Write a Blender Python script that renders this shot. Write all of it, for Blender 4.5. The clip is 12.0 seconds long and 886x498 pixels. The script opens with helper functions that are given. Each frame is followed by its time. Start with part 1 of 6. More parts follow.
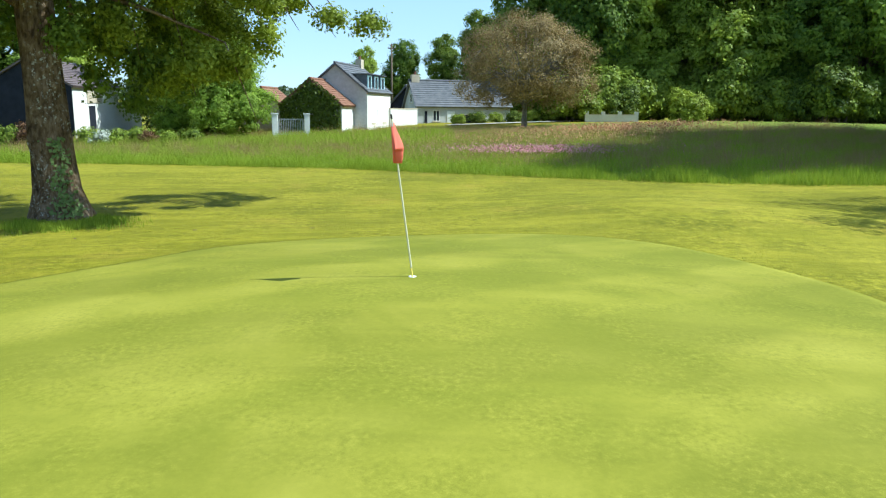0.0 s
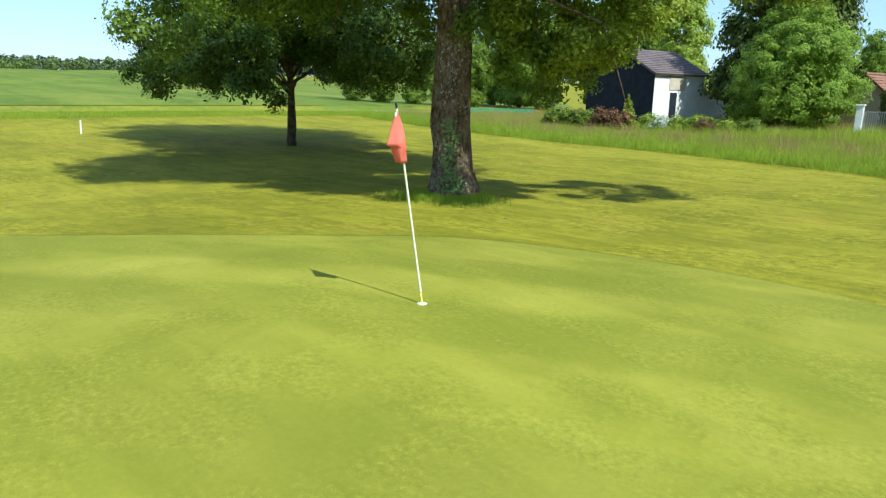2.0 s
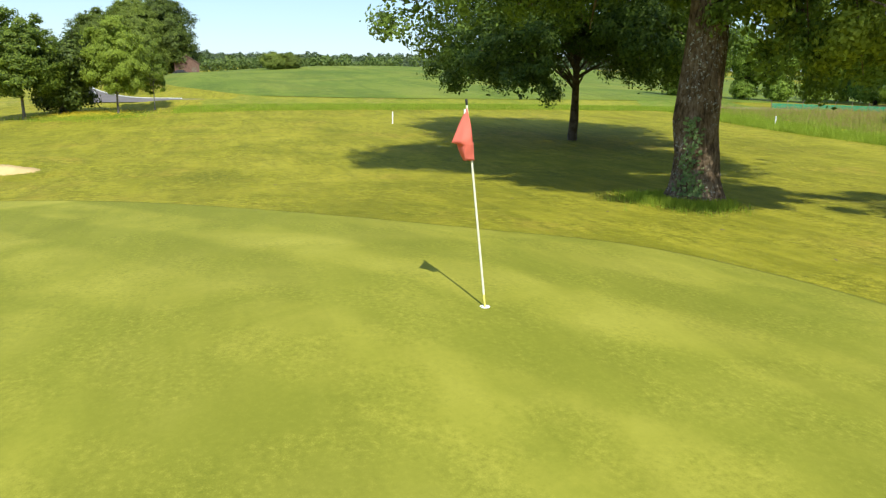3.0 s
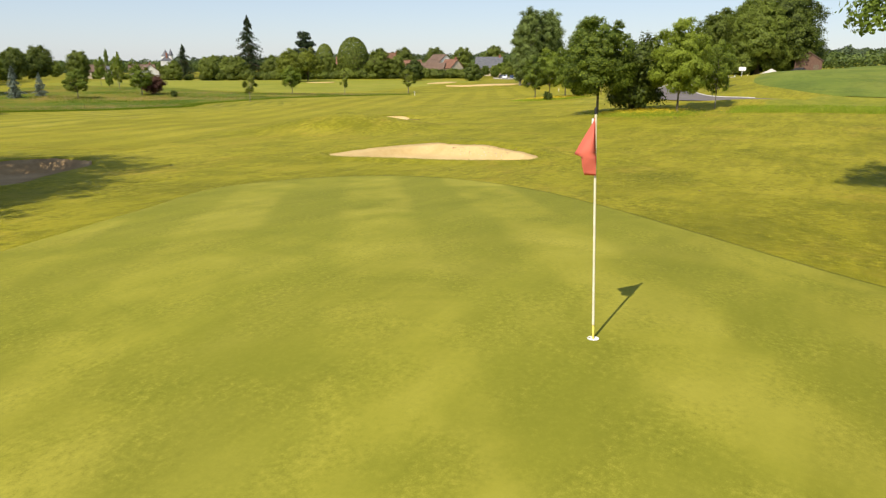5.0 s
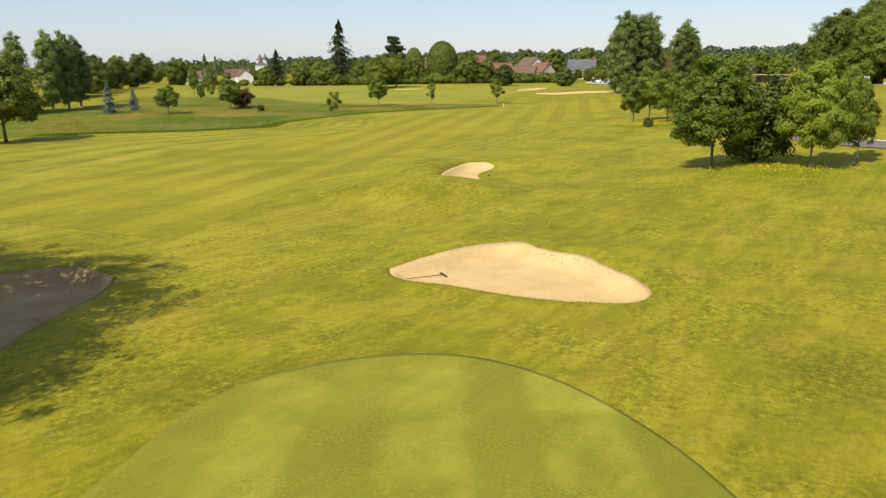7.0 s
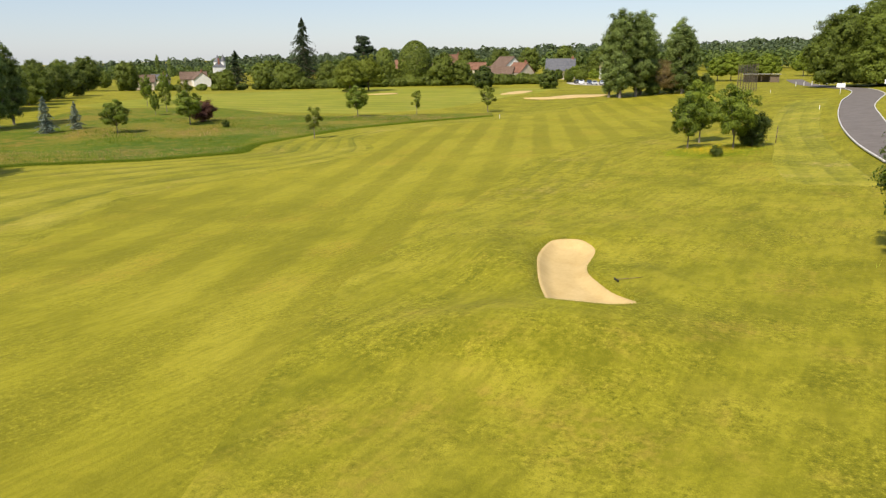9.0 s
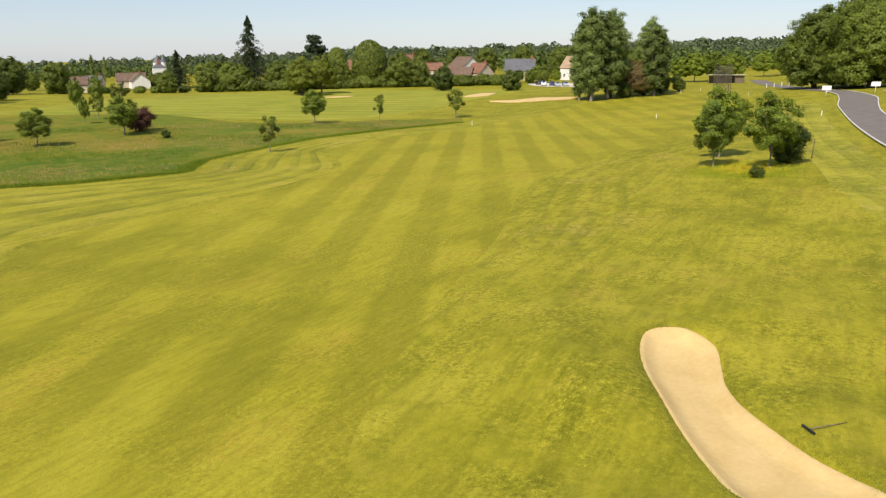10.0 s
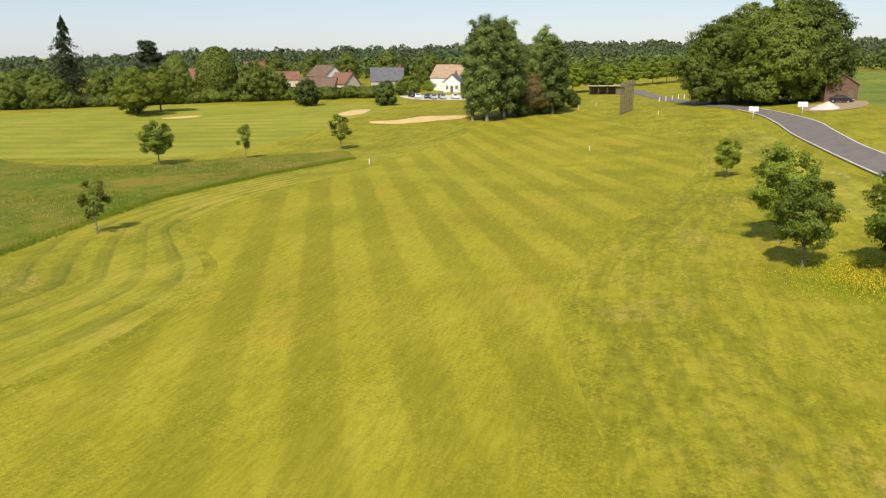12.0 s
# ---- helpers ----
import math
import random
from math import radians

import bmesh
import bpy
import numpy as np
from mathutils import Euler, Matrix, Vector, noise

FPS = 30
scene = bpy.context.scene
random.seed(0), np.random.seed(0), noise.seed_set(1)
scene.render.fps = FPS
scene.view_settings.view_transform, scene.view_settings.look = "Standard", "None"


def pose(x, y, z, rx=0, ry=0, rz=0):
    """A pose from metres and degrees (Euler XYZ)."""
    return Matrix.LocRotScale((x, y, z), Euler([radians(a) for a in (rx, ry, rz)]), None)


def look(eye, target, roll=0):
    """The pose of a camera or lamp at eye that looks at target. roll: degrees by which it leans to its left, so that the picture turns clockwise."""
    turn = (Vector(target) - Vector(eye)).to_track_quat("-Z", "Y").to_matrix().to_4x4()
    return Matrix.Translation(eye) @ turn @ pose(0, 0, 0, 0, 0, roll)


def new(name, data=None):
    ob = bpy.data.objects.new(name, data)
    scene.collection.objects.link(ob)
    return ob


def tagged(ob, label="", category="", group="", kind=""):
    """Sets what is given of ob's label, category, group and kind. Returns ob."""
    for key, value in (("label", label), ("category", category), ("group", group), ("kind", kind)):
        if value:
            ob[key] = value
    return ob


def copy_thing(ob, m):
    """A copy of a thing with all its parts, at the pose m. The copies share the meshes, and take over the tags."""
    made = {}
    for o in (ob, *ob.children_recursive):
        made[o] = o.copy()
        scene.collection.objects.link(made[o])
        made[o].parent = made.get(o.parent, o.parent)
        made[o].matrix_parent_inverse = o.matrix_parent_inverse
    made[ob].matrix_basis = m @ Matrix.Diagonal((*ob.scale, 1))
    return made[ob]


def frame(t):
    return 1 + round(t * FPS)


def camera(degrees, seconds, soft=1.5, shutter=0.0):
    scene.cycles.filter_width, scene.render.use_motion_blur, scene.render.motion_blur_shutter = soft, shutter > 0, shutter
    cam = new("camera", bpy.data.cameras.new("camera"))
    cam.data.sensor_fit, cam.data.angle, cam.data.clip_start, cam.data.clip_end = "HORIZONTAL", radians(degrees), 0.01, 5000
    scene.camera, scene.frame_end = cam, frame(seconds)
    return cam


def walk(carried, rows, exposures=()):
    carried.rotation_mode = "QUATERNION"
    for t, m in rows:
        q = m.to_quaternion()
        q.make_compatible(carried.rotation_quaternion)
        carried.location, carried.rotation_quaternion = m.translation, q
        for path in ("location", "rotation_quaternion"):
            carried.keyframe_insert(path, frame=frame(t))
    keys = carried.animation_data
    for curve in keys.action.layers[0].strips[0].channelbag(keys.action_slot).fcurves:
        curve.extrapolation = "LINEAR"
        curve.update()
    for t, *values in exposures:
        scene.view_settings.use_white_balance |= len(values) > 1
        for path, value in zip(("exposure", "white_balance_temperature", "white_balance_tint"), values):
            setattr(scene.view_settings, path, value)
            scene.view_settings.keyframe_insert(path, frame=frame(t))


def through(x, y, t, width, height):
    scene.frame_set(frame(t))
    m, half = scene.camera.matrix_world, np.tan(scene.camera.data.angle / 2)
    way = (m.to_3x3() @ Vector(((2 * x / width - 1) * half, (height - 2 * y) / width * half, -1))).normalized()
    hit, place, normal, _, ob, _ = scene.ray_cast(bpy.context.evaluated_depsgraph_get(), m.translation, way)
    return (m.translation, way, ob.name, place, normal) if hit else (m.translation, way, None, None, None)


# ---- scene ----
cam = camera(62.6, 12.0, soft=1.25)
PATH = [
    (0, (-0.073, 0.151, 2.32), (-0.02, 2.115, 1.943), 0.5),
    (0.5, (1.665, 1.259, 2.333), (1.367, 3.198, 1.947), 1.1),
    (1, (3.198, 2.31, 2.387), (2.516, 4.147, 1.985), 1.7),
    (1.5, (4.47, 3.439, 2.422), (3.379, 5.061, 2.0), 1.8),
    (2, (5.37, 4.551, 2.424), (3.95, 5.891, 1.988), 1.4),
    (2.5, (6.097, 5.757, 2.474), (4.406, 6.722, 2.018), 1.3),
    (3, (6.535, 6.932, 2.501), (4.681, 7.519, 2.031), 1.1),
    (3.2, (6.655, 7.39, 2.508), (4.761, 7.821, 2.033), 0.9),
    (4.8, (6.144, 10.979, 2.59), (4.378, 10.178, 2.098), 0.5),
    (5, (6.075, 11.371, 2.633), (4.374, 10.443, 2.14), 0.2),
    (5.5, (5.365, 12.011, 2.618), (3.78, 10.895, 2.124), 0.0),
    (6, (4.214, 11.968, 3.452), (2.639, 10.84, 2.953), -0.0),
    (6.5, (2.347, 10.54, 4.575), (0.772, 9.413, 4.073), -0.1),
    (7, (0.495, 8.33, 5.712), (-1.078, 7.203, 5.208), -0.2),
    (7.5, (-1.727, 5.156, 6.767), (-3.301, 4.031, 6.261), -0.3),
    (7.7, (-2.512, 3.85, 7.096), (-4.088, 2.728, 6.589), -0.4),
    (9.5, (-14.191, -10.477, 7.592), (-15.853, -11.461, 7.074), -0.6),
    (10, (-18.687, -15.174, 7.805), (-20.385, -16.094, 7.286), -0.6),
    (10.5, (-23.712, -19.896, 8.24), (-25.452, -20.734, 7.719), -0.6),
    (11, (-28.778, -24.274, 8.82), (-30.557, -25.026, 8.3), -0.5),
    (11.5, (-34.353, -28.726, 9.487), (-36.173, -29.373, 8.968), -0.5),
    (12, (-39.603, -32.721, 10.329), (-41.455, -33.267, 9.808), -0.4),
]
EXPOSURE = [(0.0, 0.69, 5550, -3), (2.0, 0.58, 5600, -2), (3.2, 0.47, 6250, 7), (4.8, 0.24, 7000, 13), (12.0, 0.22, 7000, 13)]
walk(cam, [(t, look(eye, target, roll)) for t, eye, target, roll in PATH], EXPOSURE)

# ---- sky and sun ----
SUN_AZ, SUN_EL = math.atan2(-0.11, 1.874), radians(49.0)
SUN_TO = Vector((math.cos(SUN_EL) * math.cos(SUN_AZ), math.cos(SUN_EL) * math.sin(SUN_AZ), math.sin(SUN_EL)))
world = bpy.data.worlds.new("sky")
scene.world = world
world.use_nodes = True
wn = world.node_tree.nodes
wl = world.node_tree.links
sky = wn.new("ShaderNodeTexSky")
sky.sky_type = "NISHITA"
sky.sun_disc = False
sky.sun_elevation = SUN_EL
sky.sun_rotation = math.pi / 2 - SUN_AZ
sky.air_density, sky.dust_density, sky.ozone_density = 1.0, 0.3, 2.0
tint = wn.new("ShaderNodeMix")
tint.data_type, tint.blend_type = "RGBA", "MULTIPLY"
tint.inputs[0].default_value = 1.0
tint.inputs[7].default_value = (0.94, 0.98, 1.06, 1)
pale = wn.new("ShaderNodeMix")
pale.data_type = "RGBA"
pale.inputs[0].default_value = 0.45
pale.inputs[7].default_value = (5.2, 6.4, 7.9, 1)
wl.new(sky.outputs["Color"], pale.inputs[6])
wl.new(pale.outputs[2], tint.inputs[6])
wl.new(tint.outputs[2], wn["Background"].inputs["Color"])
wn["Background"].inputs["Strength"].default_value = 0.099
sun_data = bpy.data.lights.new("sun", "SUN")
sun_data.energy = 4.6
sun_data.angle = radians(0.5)
sun_data.color = (1.0, 0.95, 0.86)
sun = new("sun", sun_data)
sun.matrix_world = look(SUN_TO * 100, (0, 0, 0))

# ---- materials ----
def material(name, rough=0.8, spec=0.3, metal=0.0):
    m = bpy.data.materials.new(name)
    m.use_nodes = True
    b = m.node_tree.nodes["Principled BSDF"]
    b.inputs["Roughness"].default_value = rough
    b.inputs["Specular IOR Level"].default_value = spec
    b.inputs["Metallic"].default_value = metal
    return m, m.node_tree.nodes, m.node_tree.links, b


def ramp(nodes, links, fac, stops):
    r = nodes.new("ShaderNodeValToRGB")
    e = r.color_ramp.elements
    while len(e) < len(stops):
        e.new(0.5)
    for el, (p, c) in zip(e, stops):
        el.position, el.color = p, (*c, 1)
    links.new(fac, r.inputs["Fac"])
    return r.outputs["Color"]


def grain(nodes, links, scale, detail=4, stretch=None, rough=0.55, distort=0.0):
    """Noise in world metres; returns its value."""
    g = nodes.new("ShaderNodeNewGeometry")
    vec = g.outputs["Position"]
    if stretch:
        mp = nodes.new("ShaderNodeMapping")
        mp.inputs["Scale"].default_value = stretch[:3]
        if len(stretch) > 3:
            mp.inputs["Rotation"].default_value = (0, 0, stretch[3])
        links.new(vec, mp.inputs["Vector"])
        vec = mp.outputs["Vector"]
    n = nodes.new("ShaderNodeTexNoise")
    n.inputs["Scale"].default_value = scale
    n.inputs["Detail"].default_value = detail
    n.inputs["Roughness"].default_value = rough
    n.inputs["Distortion"].default_value = distort
    links.new(vec, n.inputs["Vector"])
    return n.outputs["Fac"]


def mix(nodes, links, fac, a, b, mode="MIX"):
    m = nodes.new("ShaderNodeMix")
    m.data_type, m.blend_type = "RGBA", mode
    for key, v in (("Factor", fac), ("A", a), ("B", b)):
        sock = [i for i in m.inputs if i.name == key and (i.type == "RGBA" or key == "Factor")][0]
        if isinstance(v, (int, float)):
            sock.default_value = v
        elif isinstance(v, tuple):
            sock.default_value = (*v, 1)
        else:
            links.new(v, sock)
    return [o for o in m.outputs if o.type == "RGBA"][0]


def maths(nodes, links, op, a, b=0.5, clamp=False):
    m = nodes.new("ShaderNodeMath")
    m.operation, m.use_clamp = op, clamp
    for i, v in enumerate((a, b)):
        if isinstance(v, (int, float)):
            m.inputs[i].default_value = v
        else:
            links.new(v, m.inputs[i])
    return m.outputs[0]


def bumped(nodes, links, b, height, strength=0.5, dist=0.05):
    bp = nodes.new("ShaderNodeBump")
    bp.inputs["Strength"].default_value = strength
    bp.inputs["Distance"].default_value = dist
    links.new(height, bp.inputs["Height"])
    links.new(bp.outputs["Normal"], b.inputs["Normal"])


def band(nodes, links, v, lo, hi):
    mr = nodes.new("ShaderNodeMapRange")
    mr.inputs["From Min"].default_value, mr.inputs["From Max"].default_value = lo, hi
    mr.interpolation_type = "SMOOTHSTEP"
    links.new(v, mr.inputs["Value"])
    return mr.outputs["Result"]


def turf(name, dark, mid, light, patch=0.25, fine=9.0, stripes=None, dry=None, bump=0.4, bump_dist=0.04, blade=60.0, clump=1.6, contrast=0.5, streak=None, clumpy=0.45):
    """Grass seen from above: broad patches, finer clumps, blades; optional mowing stripes (angle, width, strength)."""
    m, n, l, b = material(name, 0.9, 0.13)
    broad = grain(n, l, patch, 5, distort=0.6)
    col = ramp(n, l, broad, [(0.3, dark), (0.5, mid), (0.72, light)])
    clumps = grain(n, l, clump, 5)
    col = mix(n, l, maths(n, l, "MULTIPLY", band(n, l, clumps, 0.5, 0.68), clumpy), col, light)
    col = mix(n, l, maths(n, l, "MULTIPLY", band(n, l, clumps, 0.5, 0.34), clumpy), col, tuple(c * (1.25 - 0.6 * clumpy) for c in dark))
    if dry:
        spots = grain(n, l, patch * 1.7, 6)
        fac = maths(n, l, "MULTIPLY", band(n, l, spots, 0.52, 0.72), band(n, l, grain(n, l, fine * 0.5, 4), 0.35, 0.65))
        col = mix(n, l, maths(n, l, "MULTIPLY", fac, 0.75), col, dry)
    if stripes:
        for ang, width, strength in stripes:
            g = n.new("ShaderNodeNewGeometry")
            sep = n.new("ShaderNodeSeparateXYZ")
            l.new(g.outputs["Position"], sep.inputs[0])
            across = maths(n, l, "ADD", maths(n, l, "MULTIPLY", sep.outputs[0], -math.sin(ang)), maths(n, l, "MULTIPLY", sep.outputs[1], math.cos(ang)))
            across = maths(n, l, "ADD", across, maths(n, l, "MULTIPLY", grain(n, l, 0.35, 4), 0.8))
            wave = maths(n, l, "SINE", maths(n, l, "MULTIPLY", maths(n, l, "ADD", across, 0.93), math.pi / width))
            fac = band(n, l, wave, -0.45, 0.45)
            wear = maths(n, l, "ADD", band(n, l, grain(n, l, 0.08, 4), 0.3, 0.65), 0.35)
            fac = maths(n, l, "MULTIPLY", fac, wear)
            col = mix(n, l, maths(n, l, "MULTIPLY", fac, strength), col, dark)
    if streak:
        for ang, scale, strength in streak:
            s = grain(n, l, scale, 3, stretch=(0.25, 1.3, 1, -ang), rough=0.6, distort=0.4)
            col = mix(n, l, maths(n, l, "MULTIPLY", band(n, l, s, 0.54, 0.40), strength), col, tuple(c * 0.62 for c in dark))
            col = mix(n, l, maths(n, l, "MULTIPLY", band(n, l, s, 0.54, 0.68), strength * 0.7), col, light)
    blades = grain(n, l, blade, 3)
    fines = grain(n, l, fine, 5, rough=0.7)
    both = maths(n, l, "ADD", maths(n, l, "MULTIPLY", blades, 0.5), fines)
    # the blades stand out more in some places than in others
    show = maths(n, l, "ADD", maths(n, l, "MULTIPLY", band(n, l, grain(n, l, patch * 2.6, 4), 0.38, 0.64), 0.75 * contrast), 0.25 * contrast)
    col = mix(n, l, maths(n, l, "MULTIPLY", band(n, l, both, 0.78, 0.5), show), col, tuple(c * 0.5 for c in dark))
    col = mix(n, l, maths(n, l, "MULTIPLY", band(n, l, both, 0.74, 1.0), show), col, tuple(min(1, c * 1.25) for c in light))
    l.new(col, b.inputs["Base Color"])
    bumped(n, l, b, both, bump, bump_dist)
    return m


def mow_lines(m, count, strength=0.7):
    """Dark wheel lines that run along a strip of ground, count of them side by side."""
    n, l = m.node_tree.nodes, m.node_tree.links
    b = n["Principled BSDF"]
    old = b.inputs["Base Color"].links[0].from_socket
    uv = n.new("ShaderNodeUVMap")
    uv.uv_map = "across"
    sep = n.new("ShaderNodeSeparateXYZ")
    l.new(uv.outputs[0], sep.inputs[0])
    u = maths(n, l, "ADD", sep.outputs[0], maths(n, l, "MULTIPLY", grain(n, l, 0.4, 3), 0.035))
    w = maths(n, l, "SINE", maths(n, l, "MULTIPLY", u, count * 2 * math.pi))
    w2 = maths(n, l, "SINE", maths(n, l, "ADD", maths(n, l, "MULTIPLY", u, count * 2 * math.pi), 1.1))
    line = maths(n, l, "MAXIMUM", maths(n, l, "MULTIPLY", band(n, l, w, 0.70, 1.0), 0.8), maths(n, l, "MULTIPLY", band(n, l, w2, -0.1, 0.9), 0.5))
    line = maths(n, l, "MULTIPLY", line, maths(n, l, "ADD", band(n, l, grain(n, l, 0.25, 3), 0.35, 0.65), 0.45))
    l.new(mix(n, l, maths(n, l, "MULTIPLY", line, strength), old, (0.09, 0.105, 0.010)), b.inputs["Base Color"])


def leaf(name, dark, light, through=0.35, rough=0.55):
    m, n, l, b = material(name, rough, 0.25)
    g = n.new("ShaderNodeNewGeometry")
    info = n.new("ShaderNodeObjectInfo")
    shade = maths(n, l, "ADD", maths(n, l, "MULTIPLY", g.outputs["Random Per Island"], 0.65), maths(n, l, "MULTIPLY", grain(n, l, 0.5, 2), 0.5))
    shade = maths(n, l, "ADD", shade, maths(n, l, "MULTIPLY", maths(n, l, "SUBTRACT", info.outputs["Random"], 0.5), 0.5))
    col = ramp(n, l, shade, [(0.15, dark), (0.95, light)])
    l.new(col, b.inputs["Base Color"])
    t = n.new("ShaderNodeBsdfTranslucent")
    l.new(col, t.inputs["Color"])
    ms = n.new("ShaderNodeMixShader")
    ms.inputs[0].default_value = 0.75 * through
    l.new(b.outputs[0], ms.inputs[1])
    l.new(t.outputs[0], ms.inputs[2])
    l.new(ms.outputs[0], n["Material Output"].inputs["Surface"])
    return m


def plain(name, c1, c2, scale=3.0, rough=0.8, spec=0.3, metal=0.0, bump=0.2, dist=0.01, detail=5):
    """A weathered surface of one stuff: two tones over two scales, with fine relief."""
    m, n, l, b = material(name, rough, spec, metal)
    a = grain(n, l, scale, detail)
    f = grain(n, l, scale * 9, 4)
    v = maths(n, l, "ADD", maths(n, l, "MULTIPLY", a, 0.65), maths(n, l, "MULTIPLY", f, 0.35))
    l.new(ramp(n, l, v, [(0.35, c1), (0.65, c2)]), b.inputs["Base Color"])
    bumped(n, l, b, f, bump, dist)
    return m


FAIRWAY_ANGLE = radians(25.3)
M_GREEN = turf("putting turf", (0.178, 0.186, 0.017), (0.258, 0.248, 0.027), (0.332, 0.304, 0.044), 0.42, 17, stripes=[(radians(35), 1.35, 0.6)], bump=0.15, bump_dist=0.010, blade=110, clump=1.3, contrast=0.42, streak=[(radians(35), 0.5, 0.16), (radians(35), 1.4, 0.10)], clumpy=0.24)
M_ROUGH = turf("mown rough", (0.152, 0.150, 0.008), (0.242, 0.225, 0.013), (0.325, 0.286, 0.026), 0.17, 5.5, dry=(0.34, 0.245, 0.035), bump=0.7, bump_dist=0.04, blade=24, contrast=0.8, clump=1.2, streak=[(radians(20), 0.6, 0.24), (radians(28), 2.1, 0.2)], clumpy=0.42)
M_FAIR = turf("fairway turf", (0.180, 0.168, 0.009), (0.276, 0.251, 0.016), (0.342, 0.300, 0.027), 0.10, 6.5, stripes=[(FAIRWAY_ANGLE, 2.25, 0.5)], dry=(0.34, 0.235, 0.028), bump=0.8, bump_dist=0.03, blade=30, contrast=0.55, streak=[(FAIRWAY_ANGLE, 1.6, 0.14), (FAIRWAY_ANGLE, 4.0, 0.2)], clumpy=0.2)
M_FAIR_FAR = turf("far fairway turf", (0.172, 0.188, 0.017), (0.248, 0.252, 0.026), (0.310, 0.296, 0.040), 0.10, 6.5, stripes=[(radians(118), 3.2, 0.5)], dry=(0.36, 0.27, 0.055), bump=0.6, bump_dist=0.03, blade=30, contrast=0.5, clumpy=0.2)
M_SEMI = turf("semi-rough turf", (0.165, 0.163, 0.010), (0.268, 0.245, 0.017), (0.345, 0.300, 0.038), 0.12, 5.5, dry=(0.38, 0.28, 0.07), bump=0.9, bump_dist=0.04, blade=26, contrast=0.6, streak=[(radians(15), 2.0, 0.25)], clumpy=0.25)
M_MEADOW = turf("unmown meadow", (0.095, 0.155, 0.016), (0.165, 0.215, 0.025), (0.27, 0.25, 0.05), 0.09, 2.0, dry=(0.34, 0.22, 0.07), bump=1.0, bump_dist=0.15, blade=12)
M_FIELD = turf("young crop field", (0.090, 0.135, 0.016), (0.140, 0.182, 0.022), (0.205, 0.215, 0.032), 0.05, 1.0, bump=0.5, bump_dist=0.1, blade=5, clump=0.1, streak=[(radians(95), 0.25, 0.3)])
M_MARGIN = turf("field margin turf", (0.120, 0.155, 0.012), (0.190, 0.202, 0.018), (0.270, 0.250, 0.028), 0.1, 2.5, dry=(0.30, 0.24, 0.06), bump=0.7, bump_dist=0.08, blade=12, clump=0.7, contrast=0.6, clumpy=0.45)
M_HOLLOWTURF = turf("unmown hollow turf", (0.066, 0.120, 0.006), (0.125, 0.155, 0.010), (0.240, 0.180, 0.026), 0.06, 2.0, dry=(0.26, 0.165, 0.038), bump=1.0, bump_dist=0.15, blade=12, clump=0.5, contrast=0.6, clumpy=0.5)
M_VERGE = turf("worn verge turf", (0.150, 0.155, 0.014), (0.255, 0.243, 0.022), (0.375, 0.325, 0.040), 0.14, 4.5, dry=(0.46, 0.33, 0.12), bump=0.9, bump_dist=0.06, blade=24, contrast=0.75, clump=1.3)
mow_lines(M_VERGE, 3, 0.4)
mow_lines(M_SEMI, 6, 0.6)
M_TRACK = turf("tracked rough", (0.150, 0.146, 0.008), (0.242, 0.223, 0.013), (0.335, 0.291, 0.027), 0.17, 5.5, dry=(0.38, 0.28, 0.07), bump=0.9, bump_dist=0.05, blade=24, contrast=0.65, clump=1.4, streak=[(radians(28), 1.6, 0.26)], clumpy=0.55)
mow_lines(M_TRACK, 5, 0.28)
M_SAND = plain("bunker sand", (0.50, 0.35, 0.145), (0.60, 0.44, 0.205), 0.8, 0.95, 0.1, bump=0.5, dist=0.02)
M_SOIL = plain("bare soil", (0.25, 0.18, 0.10), (0.38, 0.28, 0.17), 1.5, 0.95, 0.1, bump=0.6, dist=0.03)
# bunker sand again, darkened and browned in colour to stand for tree shade
M_SHADEDSAND = plain("shade-darkened bunker sand", (0.27, 0.175, 0.085), (0.40, 0.275, 0.14), 0.8, 0.95, 0.1, bump=0.5, dist=0.02)
M_ROAD = plain("worn asphalt", (0.13, 0.112, 0.098), (0.185, 0.160, 0.140), 0.7, 0.9, 0.2, bump=0.3, dist=0.01)
M_KERB = plain("pale kerb concrete", (0.48, 0.46, 0.42), (0.66, 0.64, 0.59), 3, 0.8)
M_BARK = plain("oak bark", (0.075, 0.055, 0.04), (0.24, 0.18, 0.13), 5, 0.95, 0.1, bump=1.0, dist=0.06)


def furrowed_bark():
    """Old oak bark: furrows that run up the trunk, and pale lichen blotches."""
    m, n, l, b = material("furrowed oak bark", 0.95, 0.1)
    furrow = grain(n, l, 11.0, 5, stretch=(1, 1, 0.38), rough=0.7, distort=0.3)
    tone = grain(n, l, 1.6, 4)
    v = maths(n, l, "ADD", maths(n, l, "MULTIPLY", furrow, 0.7), maths(n, l, "MULTIPLY", tone, 0.3))
    col = ramp(n, l, v, [(0.36, (0.045, 0.030, 0.018)), (0.5, (0.165, 0.112, 0.066)), (0.66, (0.34, 0.25, 0.165))])
    blot = band(n, l, grain(n, l, 13.0, 5, rough=0.7), 0.55, 0.63)
    patch = band(n, l, grain(n, l, 1.3, 3), 0.44, 0.58)
    col = mix(n, l, maths(n, l, "MULTIPLY", maths(n, l, "MULTIPLY", blot, patch), 0.85), col, (0.55, 0.54, 0.46))
    l.new(col, b.inputs["Base Color"])
    bumped(n, l, b, furrow, 1.0, 0.09)
    return m


